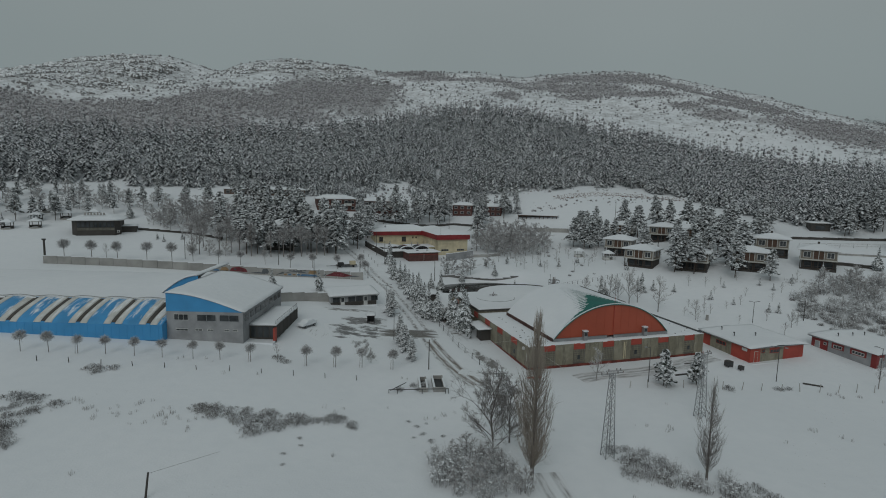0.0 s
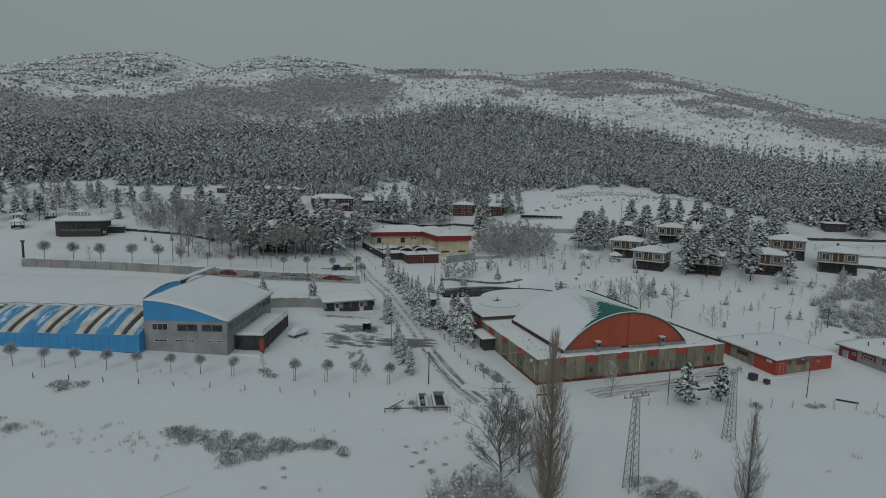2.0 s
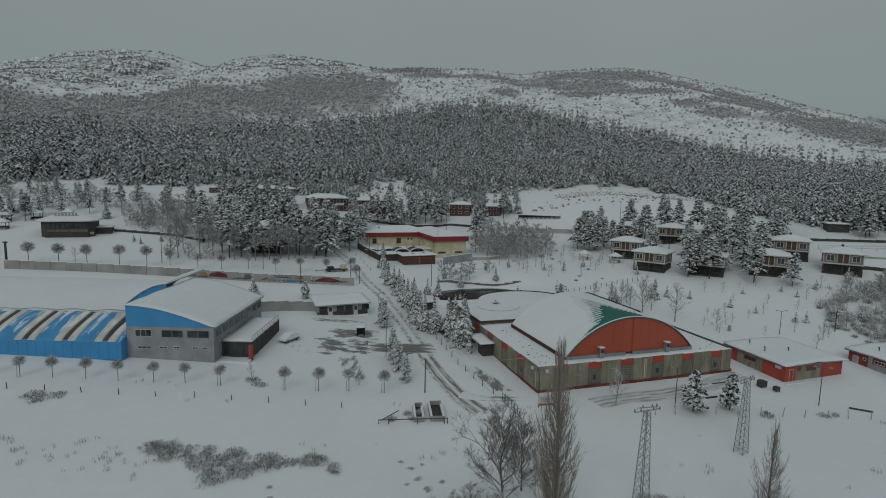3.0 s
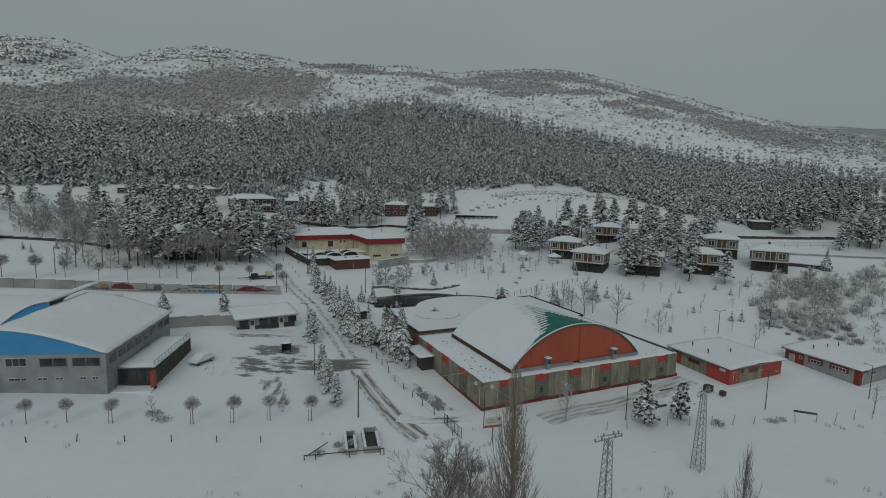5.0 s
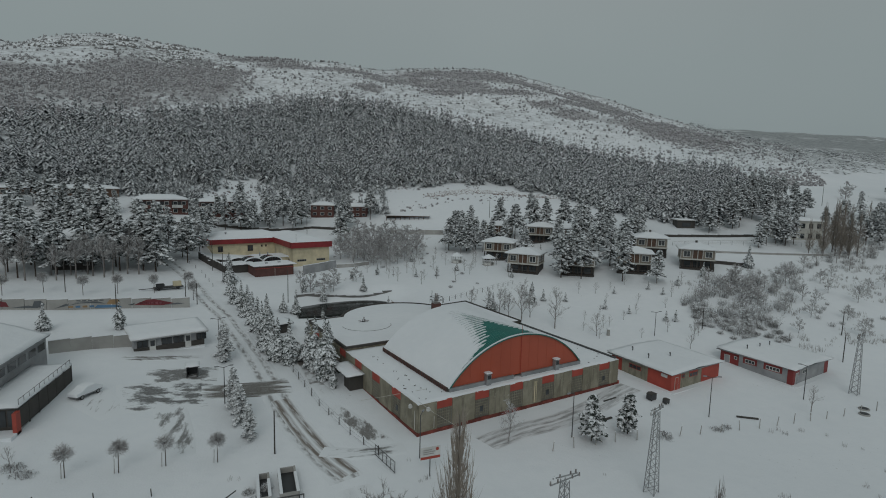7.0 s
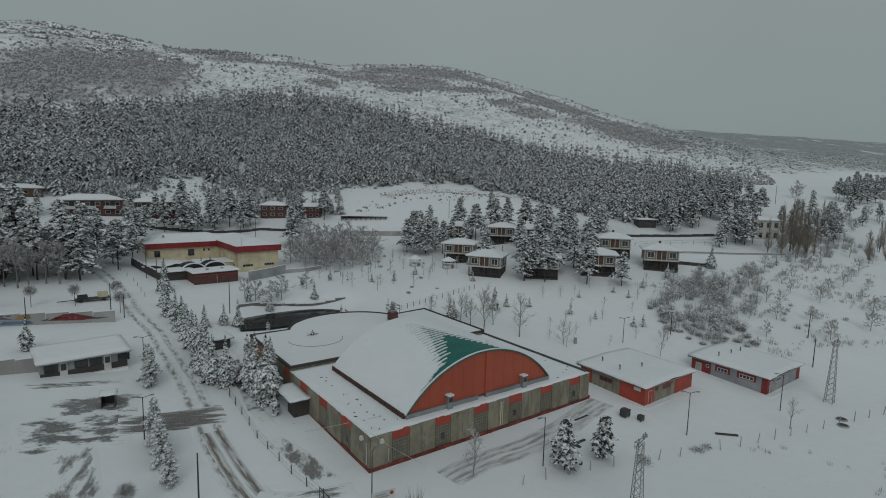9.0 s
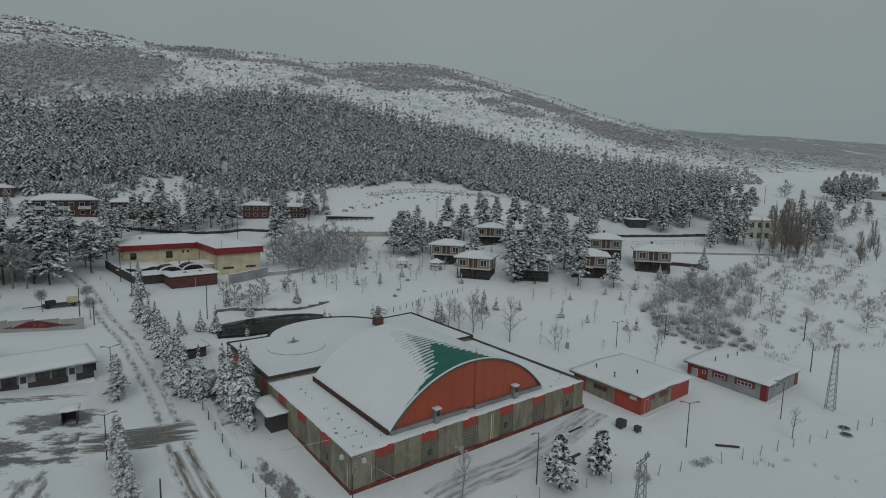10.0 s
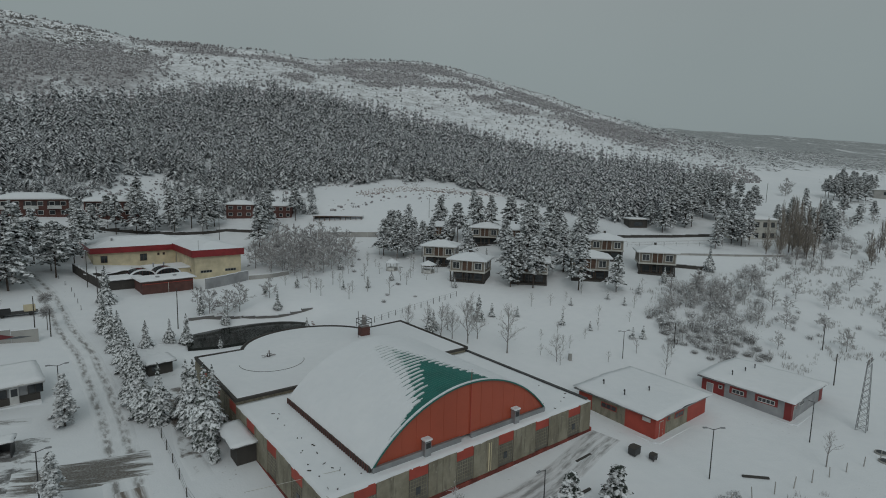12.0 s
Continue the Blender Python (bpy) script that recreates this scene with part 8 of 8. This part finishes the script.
def grove(poly, count, lo, hi, label, group, gap=3.4):
    """Pines strewn over a plot."""
    got = []
    xa, xb = min(p[0] for p in poly), max(p[0] for p in poly)
    ya, yb = min(p[1] for p in poly), max(p[1] for p in poly)
    for k in range(3000):
        x, y = pick.uniform(xa, xb), pick.uniform(ya, yb)
        if len(got) < count and inside(x, y, poly) and all((x - q[0]) ** 2 + (y - q[1]) ** 2 > gap * gap for q in got):
            got.append((x, y, pick.uniform(lo, hi)))
    pines(got, label, group)


grove([(140, 197), (158, 214), (190, 236), (222, 264), (244, 276), (236, 246), (214, 220), (190, 205), (163, 197)], 40, 7, 11, "pine laden with snow at the field's edge", "pines at the field's edge")
grove([(180, 172), (186, 186), (206, 192), (212, 180), (196, 168)], 12, 6, 9, "pine laden with snow behind the poplars", "pines behind the poplars")
grove([(276, 222), (284, 238), (306, 244), (310, 228), (294, 216)], 12, 7, 10, "pine laden with snow beside the field", "pines beside the field")
grove([(330, 252), (345, 270), (372, 284), (372, 262), (348, 246)], 14, 7, 10, "pine laden with snow beyond the field", "pines beyond the field", 4.5)
bares([(272, 246, 9), (268, 243, 7), (230, 190, 5), (238, 196, 5), (246, 188, 4.6), (222, 182, 5), (256, 199, 5)], "haze", "rounded leafless tree in the field", size=7.0, n=3, group="field trees")
# loose pines on the slope below the wood
rows = []
for k in range(2200):
    x, y = fr.uniform(-175, 40), fr.uniform(240, 318)
    low = np.interp(x, WOOD_LOW_X, WOOD_LOW_Y)
    if low - 34 < y < low + 4 and y > 262 - 0.1 * x - 20 and noise.noise((x * 0.05, y * 0.05, 2.0)) > -0.08 and not (-95 < x < -60 and y < 262):
        rows.append((x, y, fr.uniform(0.15, 0.75) ** 1.2, fr.uniform(0, 6)))
wz = land(np.array([r[0] for r in rows]), np.array([r[1] for r in rows]))
scatter(mid_t, [(x, y, z, s, t, 1.0) for (x, y, s, t), z in zip(rows, wz)], "slope_pines", m_needle_far, "scattered snowy pines below the wood", "pines")
# rocks of the cutting
rows = []
for k in range(900):
    t = fr.random()
    x, y = 62 + 66 * t + fr.uniform(-2, 2), 291 + 5 * math.sin(t * 5) - 12 * t * t + fr.uniform(-1.6, 1.6) * (1 + 1.5 * fr.random())
    rows.append((x, y, fr.uniform(0.25, 1.1), fr.uniform(0, 6)))
for k in range(260):
    x, y = fr.uniform(-70, 125), fr.uniform(275, 306)
    if noise.noise((x * 0.06, y * 0.06, 6.0)) > 0.12:
        rows.append((x, y, fr.uniform(0.2, 0.8), fr.uniform(0, 6)))
wz = land(np.array([r[0] for r in rows]), np.array([r[1] for r in rows]))
face = []
for k in range(120):
    t = fr.random()
    face.append((66 + 58 * t, 292 + 5 * math.sin(t * 5) - 12 * t * t + fr.uniform(-1.2, 1.2), fr.uniform(0.7, 2.0), fr.gauss(-0.1, 0.25)))
fz = land(np.array([r[0] for r in face]), np.array([r[1] for r in face]))
scatter(ledge, [(x, y, z, s, t, 1.1) for (x, y, s, t), z in zip(face, fz)], "rock_face", m_rock, "reddish rock ledge along the cutting", "rocks")
scatter(blob, [(x, y, z, s, t, 0.7) for (x, y, s, t), z in zip(rows, wz)], "rock_outcrop", m_rock, "reddish broken rock and scree in the snowy slope", "rocks")

rows = []
for k in range(5200):
    x, y = fr.uniform(-190, 125), fr.uniform(246, 318)
    low = np.interp(x, WOOD_LOW_X, WOOD_LOW_Y)
    d = noise.noise((x * 0.05, y * 0.07, 16.0)) + 0.5 * noise.noise((x * 0.2, y * 0.2, 5.0))
    if low - 32 < y < low + 8 and y > 256 - 0.06 * x and d > (-0.12 if x < 30 else 0.25):
        rows.append((x, y))
strew(blob, rows, 0.2, 0.95, (0.6, 1.2), "slope_scrub", m_brush, "low scrub and stones on the slope below the wood", "scrub")

# small trees round the gazebos and before the long building
grove([(-190, 190), (-150, 186), (-128, 200), (-118, 222), (-150, 232), (-190, 220)], 26, 5, 8, "small snow-laden pine near the gazebos", "small pines near the gazebos", 5.0)
bares([(x, y, pick.uniform(4.5, 7)) for x, y in ((-172, 212), (-165, 218), (-148, 206), (-139, 214), (-130, 224), (-122, 226), (-112, 205), (-106, 200), (-154, 228), (-143, 232), (-80, 170), (-75.6, 172), (-82, 174), (-71, 173.6))], "haze", "leafless tree veiled in frost near the pines", size=7.0, n=3, group="frosted trees near the pines")
grove([(-96, 238), (-66, 236), (-63, 242), (-94, 245)], 12, 7, 10, "pine before the long building", "pines before the long building", 3.6)
thickets([(20, 181), (40, 168), (62, 172), (63, 198), (50, 226), (44, 232), (42, 205), (26, 198)], 18, 0.6, 1.1, "young_tree", "slender frosted tree in the park", "tree", "frosted park trees", "young", 3.4)
thickets([(20, 181), (40, 168), (62, 172), (63, 198), (50, 226), (26, 198)], 16, 0.4, 0.8, "bush", "low snowy bush in the park", "bush", "park bushes", "shrub", 4.0)
thickets([(60, 126), (92, 118), (104, 134), (104, 152), (70, 160), (58, 150)], 12, 0.55, 0.9, "young_tree", "thin frosted tree planted in the meadow", "tree", "thin trees of the meadow", "young", 4.4)


# ---- masts, lamps, fences and other small things ----
def pylon(x, y, h, rz, name="lattice_pylon"):
    """A slim lattice mast with insulator arms."""
    ob = thing(name, pose(x, y, ground_z(x, y), 0, 0, rz), "slim steel lattice mast with frosted arms", "pylon", "lattice masts")
    half = lambda z: 0.62 - 0.38 * z / h
    legs = Sh()
    for sx in (-1, 1):
        for sy in (-1, 1):
            part("leg", Sh().tube((sx * half(0), sy * half(0), -0.3), (sx * half(h), sy * half(h), h), 0.055, 0.04, 4), m_metal, ob)
    n = int(h / 0.85)
    for i in range(n):
        z0, z1 = h * i / n, h * (i + 1) / n
        a, b = half(z0), half(z1)
        for (p, q) in (((-1, -1), (1, -1)), ((1, -1), (1, 1)), ((1, 1), (-1, 1)), ((-1, 1), (-1, -1))):
            part("brace", Sh().tube((p[0] * a, p[1] * a, z0), (q[0] * b, q[1] * b, z1), 0.028, seg=3), m_metal, ob)
            part("brace", Sh().tube((q[0] * a, q[1] * a, z0), (p[0] * b, p[1] * b, z1), 0.028, seg=3), m_metal, ob)
    for k, (z, L) in enumerate(((h - 0.1, 1.5), (h + 0.25, 1.1))):
        arm = part("arm", Sh().tube((-L, 0.2 * k, z), (L, -0.2 * k, z + 0.15), 0.06, seg=5), m_metal, ob)
        for s in (-1, -0.5, 0.5, 1):
            part("insulator", Sh().tube((s * L, 0, z + 0.05), (s * L, 0, z + 0.4), 0.09, 0.06, 6), m_bush, arm, "frosted insulator")


pylon(21.5, 64.5, 11.0, 15)
pylon(39.3, 77.3, 9.6, 30)
pylon(92.2, 95.8, 10.0, 20)


def street_lamp(x, y, h, rz, arm=1.0, double=False, wood=False, label="slim dark lamp post with a bent arm"):
    ob = thing("lamp_post", pose(x, y, ground_z(x, y), 0, 0, rz), label, "lamp post")
    part("pole", Sh().tube((0, 0, -0.3), (0, 0, h), 0.1 if wood else 0.075, 0.07 if wood else 0.05, 8), m_charcoal if wood else m_darkmetal, ob)
    if arm:
        for s in ((1, -1) if double else (1,)):
            a = part("arm", Sh().tube((0, 0, h - 0.1), (s * arm, 0, h + 0.15), 0.04, seg=5), m_darkmetal, ob)
            part("lamp_head", Sh().box(min(s * arm, s * (arm + 0.5)), max(s * arm, s * (arm + 0.5)), -0.1, 0.1, h + 0.08, h + 0.22), m_metal, a)
    return ob


for x, y, h, rz, dbl in ((36.8, 91.2, 6.3, -160, False), (60.5, 93.0, 6.2, -20, True), (81.2, 95.6, 5.8, 150, False), (15.3, 89.8, 5.6, 60, False), (75.4, 127.0, 5.2, 0, True), (-9.9, 109.6, 5.6, 10, True), (-13.8, 131.6, 6.2, 15, True)):
    street_lamp(x, y, h, rz, 0.8, dbl)
for x, y, h in ((-2.1, 94.2, 5.6), (-25.2, 161.6, 7.0), (-22.6, 160.6, 5.0), (-20.0, 183.0, 7.4), (-24.2, 193.5, 8.6), (-37.5, 154.6, 5.6), (-52.0, 168.0, 7.5), (-80.2, 165.2, 7.0), (-2.4, 163.4, 8.0), (80.8, 253, 8.0), (88.0, 127.5, 5.0), (104.4, 107.8, 5.6), (117.0, 118.5, 5.4), (236, 228, 9.0), (2.6, 252, 9.0), (35.0, 229, 8.0)):
    street_lamp(x, y, h, 0, 0, wood=True, label="plain dark pole without lamp")
gate_posts = thing("gate_pillar", pose(-113.0, 150.6, ground_z(-113, 150.6)), "tall dark wooden mast at the end of the wall", "mast")
part("pole", Sh().tube((0, 0, -0.4), (0, 0, 6.4), 0.3, 0.26, 8), m_charcoal, gate_posts)
part("lamp_cluster", Sh().box(-0.5, 0.5, -0.2, 0.2, 6.1, 6.5), m_darkmetal, gate_posts)


def post_fence(name, pts, step, h, label, lean=0.08, wires=2, material=None):
    ob = thing(name, Matrix.Identity(4), label, "fence")
    rr = random.Random(len(pts) * 7)
    tops = []
    for a, b in zip(pts, pts[1:]):
        a, b = Vector(a), Vector(b)
        n = max(1, round((b - a).length / step))
        for i in range(n + (b == Vector(pts[-1]))):
            p = a.lerp(b, i / n)
            z = ground_z(*p)
            t = (p.x + rr.uniform(-lean, lean), p.y + rr.uniform(-lean, lean), z + h * rr.uniform(0.85, 1.1))
            post = part("post", Sh().tube((p.x, p.y, z - 0.3), t, 0.07, 0.055, 6), material or m_charcoal, ob)
            part("snow_cap", Sh().tube(t, (t[0], t[1], t[2] + 0.1), 0.08, 0.04, 6), m_roof_snow, post)
            tops.append((t, z))
    for k in range(wires):
        for (t0, z0), (t1, z1) in zip(tops, tops[1:]):
            f = 0.95 - 0.4 * k
            part("wire", Sh().tube((t0[0], t0[1], z0 + h * f), (t1[0], t1[1], z1 + h * f), 0.012, seg=3, cap=False), m_darkmetal, ob)


post_fence("field_fence", [(32.5, 88.2), (42, 88.8), (55.1, 88.4), (65, 88.2), (78, 88.8), (96, 90.0)], 3.4, 1.5, "leaning concrete fence posts along the meadow", 0.2, 0, m_concrete)
post_fence("stake_row", [(-66, 84.6), (-40, 84.8), (-14, 86.6)], 5.2, 0.9, "short stakes in the snowy meadow", 0.12, 0)
post_fence("lane_fence", [(-1.4, 124.5), (1.5, 114.8), (3.6, 107.3), (7.4, 97.6), (10.4, 91.4)], 3.4, 1.3, "wire mesh fence on thin posts beside the lane", 0.04, 3)
post_fence("path_railing", [(35.6, 157.2), (41, 160), (47.8, 162.8), (58.4, 167.6)], 1.9, 1.3, "dark railing along the park path", 0.02, 2)
post_fence("lane_kerb_posts", [(-21.5, 176), (-26.5, 190), (-31.5, 200)], 4.6, 1.0, "short posts along the lane", 0.03, 0)
post_fence("terrace_fence", [(124, 186), (140, 182), (158, 176), (176, 170)], 4.0, 1.4, "wire fence round the snowy terrace", 0.03, 2, m_metal)

gate = thing("wire_gate", pose(10.0, 91.6, 0.2, 0, 0, -70), "dark wire gate leaf standing open in snow", "gate")
fr = Sh().tube((0, 0, 0.1), (5.0, 0, 0.1), 0.04, seg=5).tube((0, 0, 1.4), (5.0, 0, 1.4), 0.04, seg=5)
for i in range(6):
    fr.tube((i, 0, 0.0), (i, 0, 1.45), 0.04, seg=5)
part("gate_frame", fr, m_darkmetal, gate)
mesh = Sh()
for i in range(22):
    mesh.tube((i * 0.23, 0, 0.1), (min(5, i * 0.23 + 0.5), 0, 1.4), 0.012, seg=3, cap=False)
part("mesh", mesh, m_darkmetal, gate)

# planting pits and pipe rail by the lane
bar = thing("pipe_rail", pose(-8.2, 82.5, ground_z(-4, 82.5), 0, 0, 6), "dark pipe rail on short posts in deep snow", "rail")
part("rail", Sh().tube((0, 0, 0.75), (9.7, 0, 0.75), 0.07, seg=8), m_darkmetal, bar)
for x in (0.05, 1.4, 5.4, 9.2, 9.65):
    part("post", Sh().tube((x, 0, -0.4), (x, 0, 0.75), 0.06, seg=6), m_darkmetal, bar)
part("fallen_pipe", Sh().tube((0.3, 0.1, 0.6), (2.9, 2.6, 0.9), 0.07, seg=6), m_darkmetal, bar)
for x0, x1, y0, y1 in ((5.0, 6.4, 0.6, 5.6), (7.3, 9.3, 0.7, 6.2)):
    pit = thing("concrete_trough", pose(-8.2, 82.5, ground_z(-4, 82.5), 0, 0, 6), "open concrete trough with dark inside and snowy rim", "trough")
    for xa, xb in ((x0, x0 + 0.25), (x1 - 0.25, x1)):
        part("side", Sh().box(xa, xb, y0, y1, -0.3, 0.75), m_concrete, pit)
    for ya, yb in ((y0, y0 + 0.2), (y1 - 0.2, y1)):
        part("end", Sh().box(x0 + 0.25, x1 - 0.25, ya, yb, -0.3, 0.72), m_concrete, pit)
    part("bed", Sh().box(x0 + 0.25, x1 - 0.25, y0 + 0.2, y1 - 0.2, -0.3, 0.12), m_dark, pit, "dark bottom of the trough")
    part("snow_rim", Sh().box(x0 - 0.04, x0 + 0.3, y0, y1, 0.74, 0.9).box(x1 - 0.3, x1 + 0.04, y0, y1 - 1.5, 0.74, 0.88), m_roof_snow, pit, bevel=0.04)
for k, (x, y) in enumerate(((-3.6, 84.6), (-2.6, 86.4), (-6.5, 84.0), (-4.4, 86.0))):
    plant("shrub%d" % (k % 3), x, y, 0.7, k, "weed_clump", "dry weeds beside the trough", "weeds", "weeds by the trough")

# notice board
board = thing("notice_board", pose(15.6, 85.6, 0.1, 0, 0, 8), "white notice board with red foot on a post", "sign")
part("post", Sh().tube((0, 0, -0.4), (0, 0, 2.6), 0.06, seg=6), m_darkmetal, board)
part("panel", Sh().box(-1.25, 1.25, -0.1, -0.04, 2.2, 3.7), m_white, board, bevel=0.02)
part("red_band", Sh().box(-1.2, 1.2, -0.125, -0.1, 2.25, 2.55), m_red, board)
for i, (a, b) in enumerate(((-0.9, 0.2), (-0.9, 0.6), (-0.9, 0.4))):
    part("text_bar", Sh().box(a, b, -0.122, -0.1, 3.3 - 0.24 * i, 3.4 - 0.24 * i), m_concrete, board)
part("emblem", Sh().tube((0.85, -0.1, 3.35), (0.85, -0.13, 3.35), 0.2, seg=12), m_red, board)


def snowed_car(x, y, rz, label):
    """A parked car almost wholly under snow."""
    ob = thing("parked_car", pose(x, y, ground_z(x, y), 0, 0, rz), label, "car")
    prof = [(-2.1, 0.35), (-2.1, 0.85), (-1.2, 1.0), (-0.55, 1.45), (0.9, 1.48), (1.6, 1.02), (2.05, 0.92), (2.1, 0.35)]
    part("body", Sh().slab(prof, -0.82, 0.82), m_car, ob, "grey car body", bevel=0.1)
    part("snow_cover", Sh().slab([(-2.16, 0.5), (-2.14, 1.02), (-1.25, 1.2), (-0.75, 1.5), (-0.5, 1.62), (0.8, 1.66), (1.2, 1.42), (1.65, 1.2), (2.1, 1.08), (2.16, 0.5)], -0.87, 0.87), m_roof_snow, ob, "thick snow over roof, sides and bonnet", bevel=0.14)
    for sx in (-1.3, 1.3):
        for s in (-1, 1):
            w = part("wheel", Sh().tube((sx, s * 0.7, 0.32), (sx, s * 0.86, 0.32), 0.32, seg=14), m_tyre, ob)
            part("rim", Sh().tube((sx, s * 0.85, 0.32), (sx, s * 0.875, 0.32), 0.19, seg=10), m_metal, w)


snowed_car(-28.6, 111.6, 62, "parked car buried in snow beside the porch")
trailer = thing("flat_trailer", pose(-31.4, 172.6, ground_z(-31.4, 172.6), 0, 0, 22), "dark flat trailer with a pale box, snowed in", "trailer")
part("bed", Sh().box(-3.2, 3.4, -0.9, 0.9, 0.45, 0.75), m_darkmetal, trailer)
part("box", Sh().box(1.2, 3.0, -0.6, 0.6, 0.75, 1.9), m_cream, trailer, "pale ochre box")
part("rack", Sh().box(-2.6, -0.8, -0.7, -0.6, 0.75, 1.5).box(-2.6, -0.8, 0.6, 0.7, 0.75, 1.5), m_darkmetal, trailer)
part("drawbar", Sh().box(-6.4, -3.2, -0.08, 0.08, 0.45, 0.6), m_darkmetal, trailer)
for x in (-2.2, 2.2):
    for s in (-1, 1):
        part("wheel", Sh().tube((x, s * 0.7, 0.36), (x, s * 0.95, 0.36), 0.36, seg=12), m_tyre, trailer)

# bins and scraps near the huts
for x, y, s in ((55.8, 100.4, 0.85), (57.2, 98.6, 0.6)):
    b = thing("waste_container", pose(x, y, 0.0, 0, 0, 20), "dark metal waste container dusted with snow", "container", "waste containers")
    part("body", Sh().box(-0.8 * s, 0.8 * s, -0.6 * s, 0.6 * s, 0.2, 1.3 * s), m_darkmetal, b, bevel=0.05)
    part("lid", Sh().slab([(-0.85 * s, 1.3 * s), (-0.2 * s, 1.55 * s), (0.85 * s, 1.35 * s), (0.85 * s, 1.28 * s)], -0.62 * s, 0.62 * s), m_charcoal, b)
    for sx in (-0.6, 0.6):
        part("wheel", Sh().tube((sx * s, -0.5 * s, 0.12), (sx * s, -0.42 * s, 0.12), 0.12, seg=8), m_tyre, b)
for x, y, rz, l in ((66.0, 91.4, -28, 3.0), (44.4, 95.2, 18, 2.6), (49.0, 101.6, 20, 3.0)):
    k = thing("fallen_board", pose(x, y, 0.12, 0, 0, rz), "dark board lying in the snow", "board")
    part("plank", Sh().box(-l / 2, l / 2, -0.15, 0.15, -0.1, 0.1), m_charcoal, k)
for x, y in ((85.4, 88.8), (87.4, 90.4)):
    k = thing("manhole_ring", pose(x, y, 0.0), "dark open manhole ring in the snow", "manhole")
    part("ring", Sh().tube((0, 0, -0.2), (0, 0, 0.2), 0.8, 0.75, 14), m_concrete, k)
    # flat near-black disc on the closed ring, drawn for the shade inside it
    part("hole", Sh().tube((0, 0, 0.19), (0, 0, 0.22), 0.6, seg=14), m_dark, k)
well = thing("stone_pedestal", pose(65.6, 129.5, ground_z(65.6, 129.5)), "short grey stone pedestal in the meadow", "pedestal")
part("shaft", Sh().tube((0, 0, -0.3), (0, 0, 1.4), 0.4, 0.3, 8), m_concrete, well)
part("top", Sh().tube((0, 0, 1.4), (0, 0, 1.75), 0.55, 0.45, 8), m_roof_snow, well)
lean = thing("lane_slab", pose(63.0, 112.0, 1.0, 0, 0, 17.5), "grey concrete ramp behind the outbuildings", "ramp")
part("slab", Sh().box(-2.4, 6.2, 2.2, 4.6, -1.2, 0.7), m_concrete, lean)
# stakes beside the ball-headed trees
for k, (x, y) in enumerate(((-23.7, 90.5), (-18.9, 91.3), (-14.4, 92.5), (-8.9, 92.9), (-62.4, 88.5), (-33.3, 89.7))):
    st = thing("tree_stake", pose(x, y, ground_z(x, y)), "thin wooden stake beside a young tree", "stake", "tree stakes")
    part("stake", Sh().tube((0, 0, -0.3), (0.06, 0.04, 1.7), 0.035, 0.03, 5), m_brown, st)
# leaning pole close to the camera's start
near = thing("meadow_pole", pose(-30.1, 51.7, ground_z(-30.1, 51.7)), "dark leaning pole with a slack wire", "pole")
part("pole", Sh().tube((-0.1, 0, -0.5), (0.35, 0, 2.8), 0.13, 0.1, 8), m_charcoal, near)
part("wire", Sh().tube((0.33, 0, 2.7), (3.7, 9.5, 0.15), 0.014, seg=4, cap=False), m_charcoal, near)
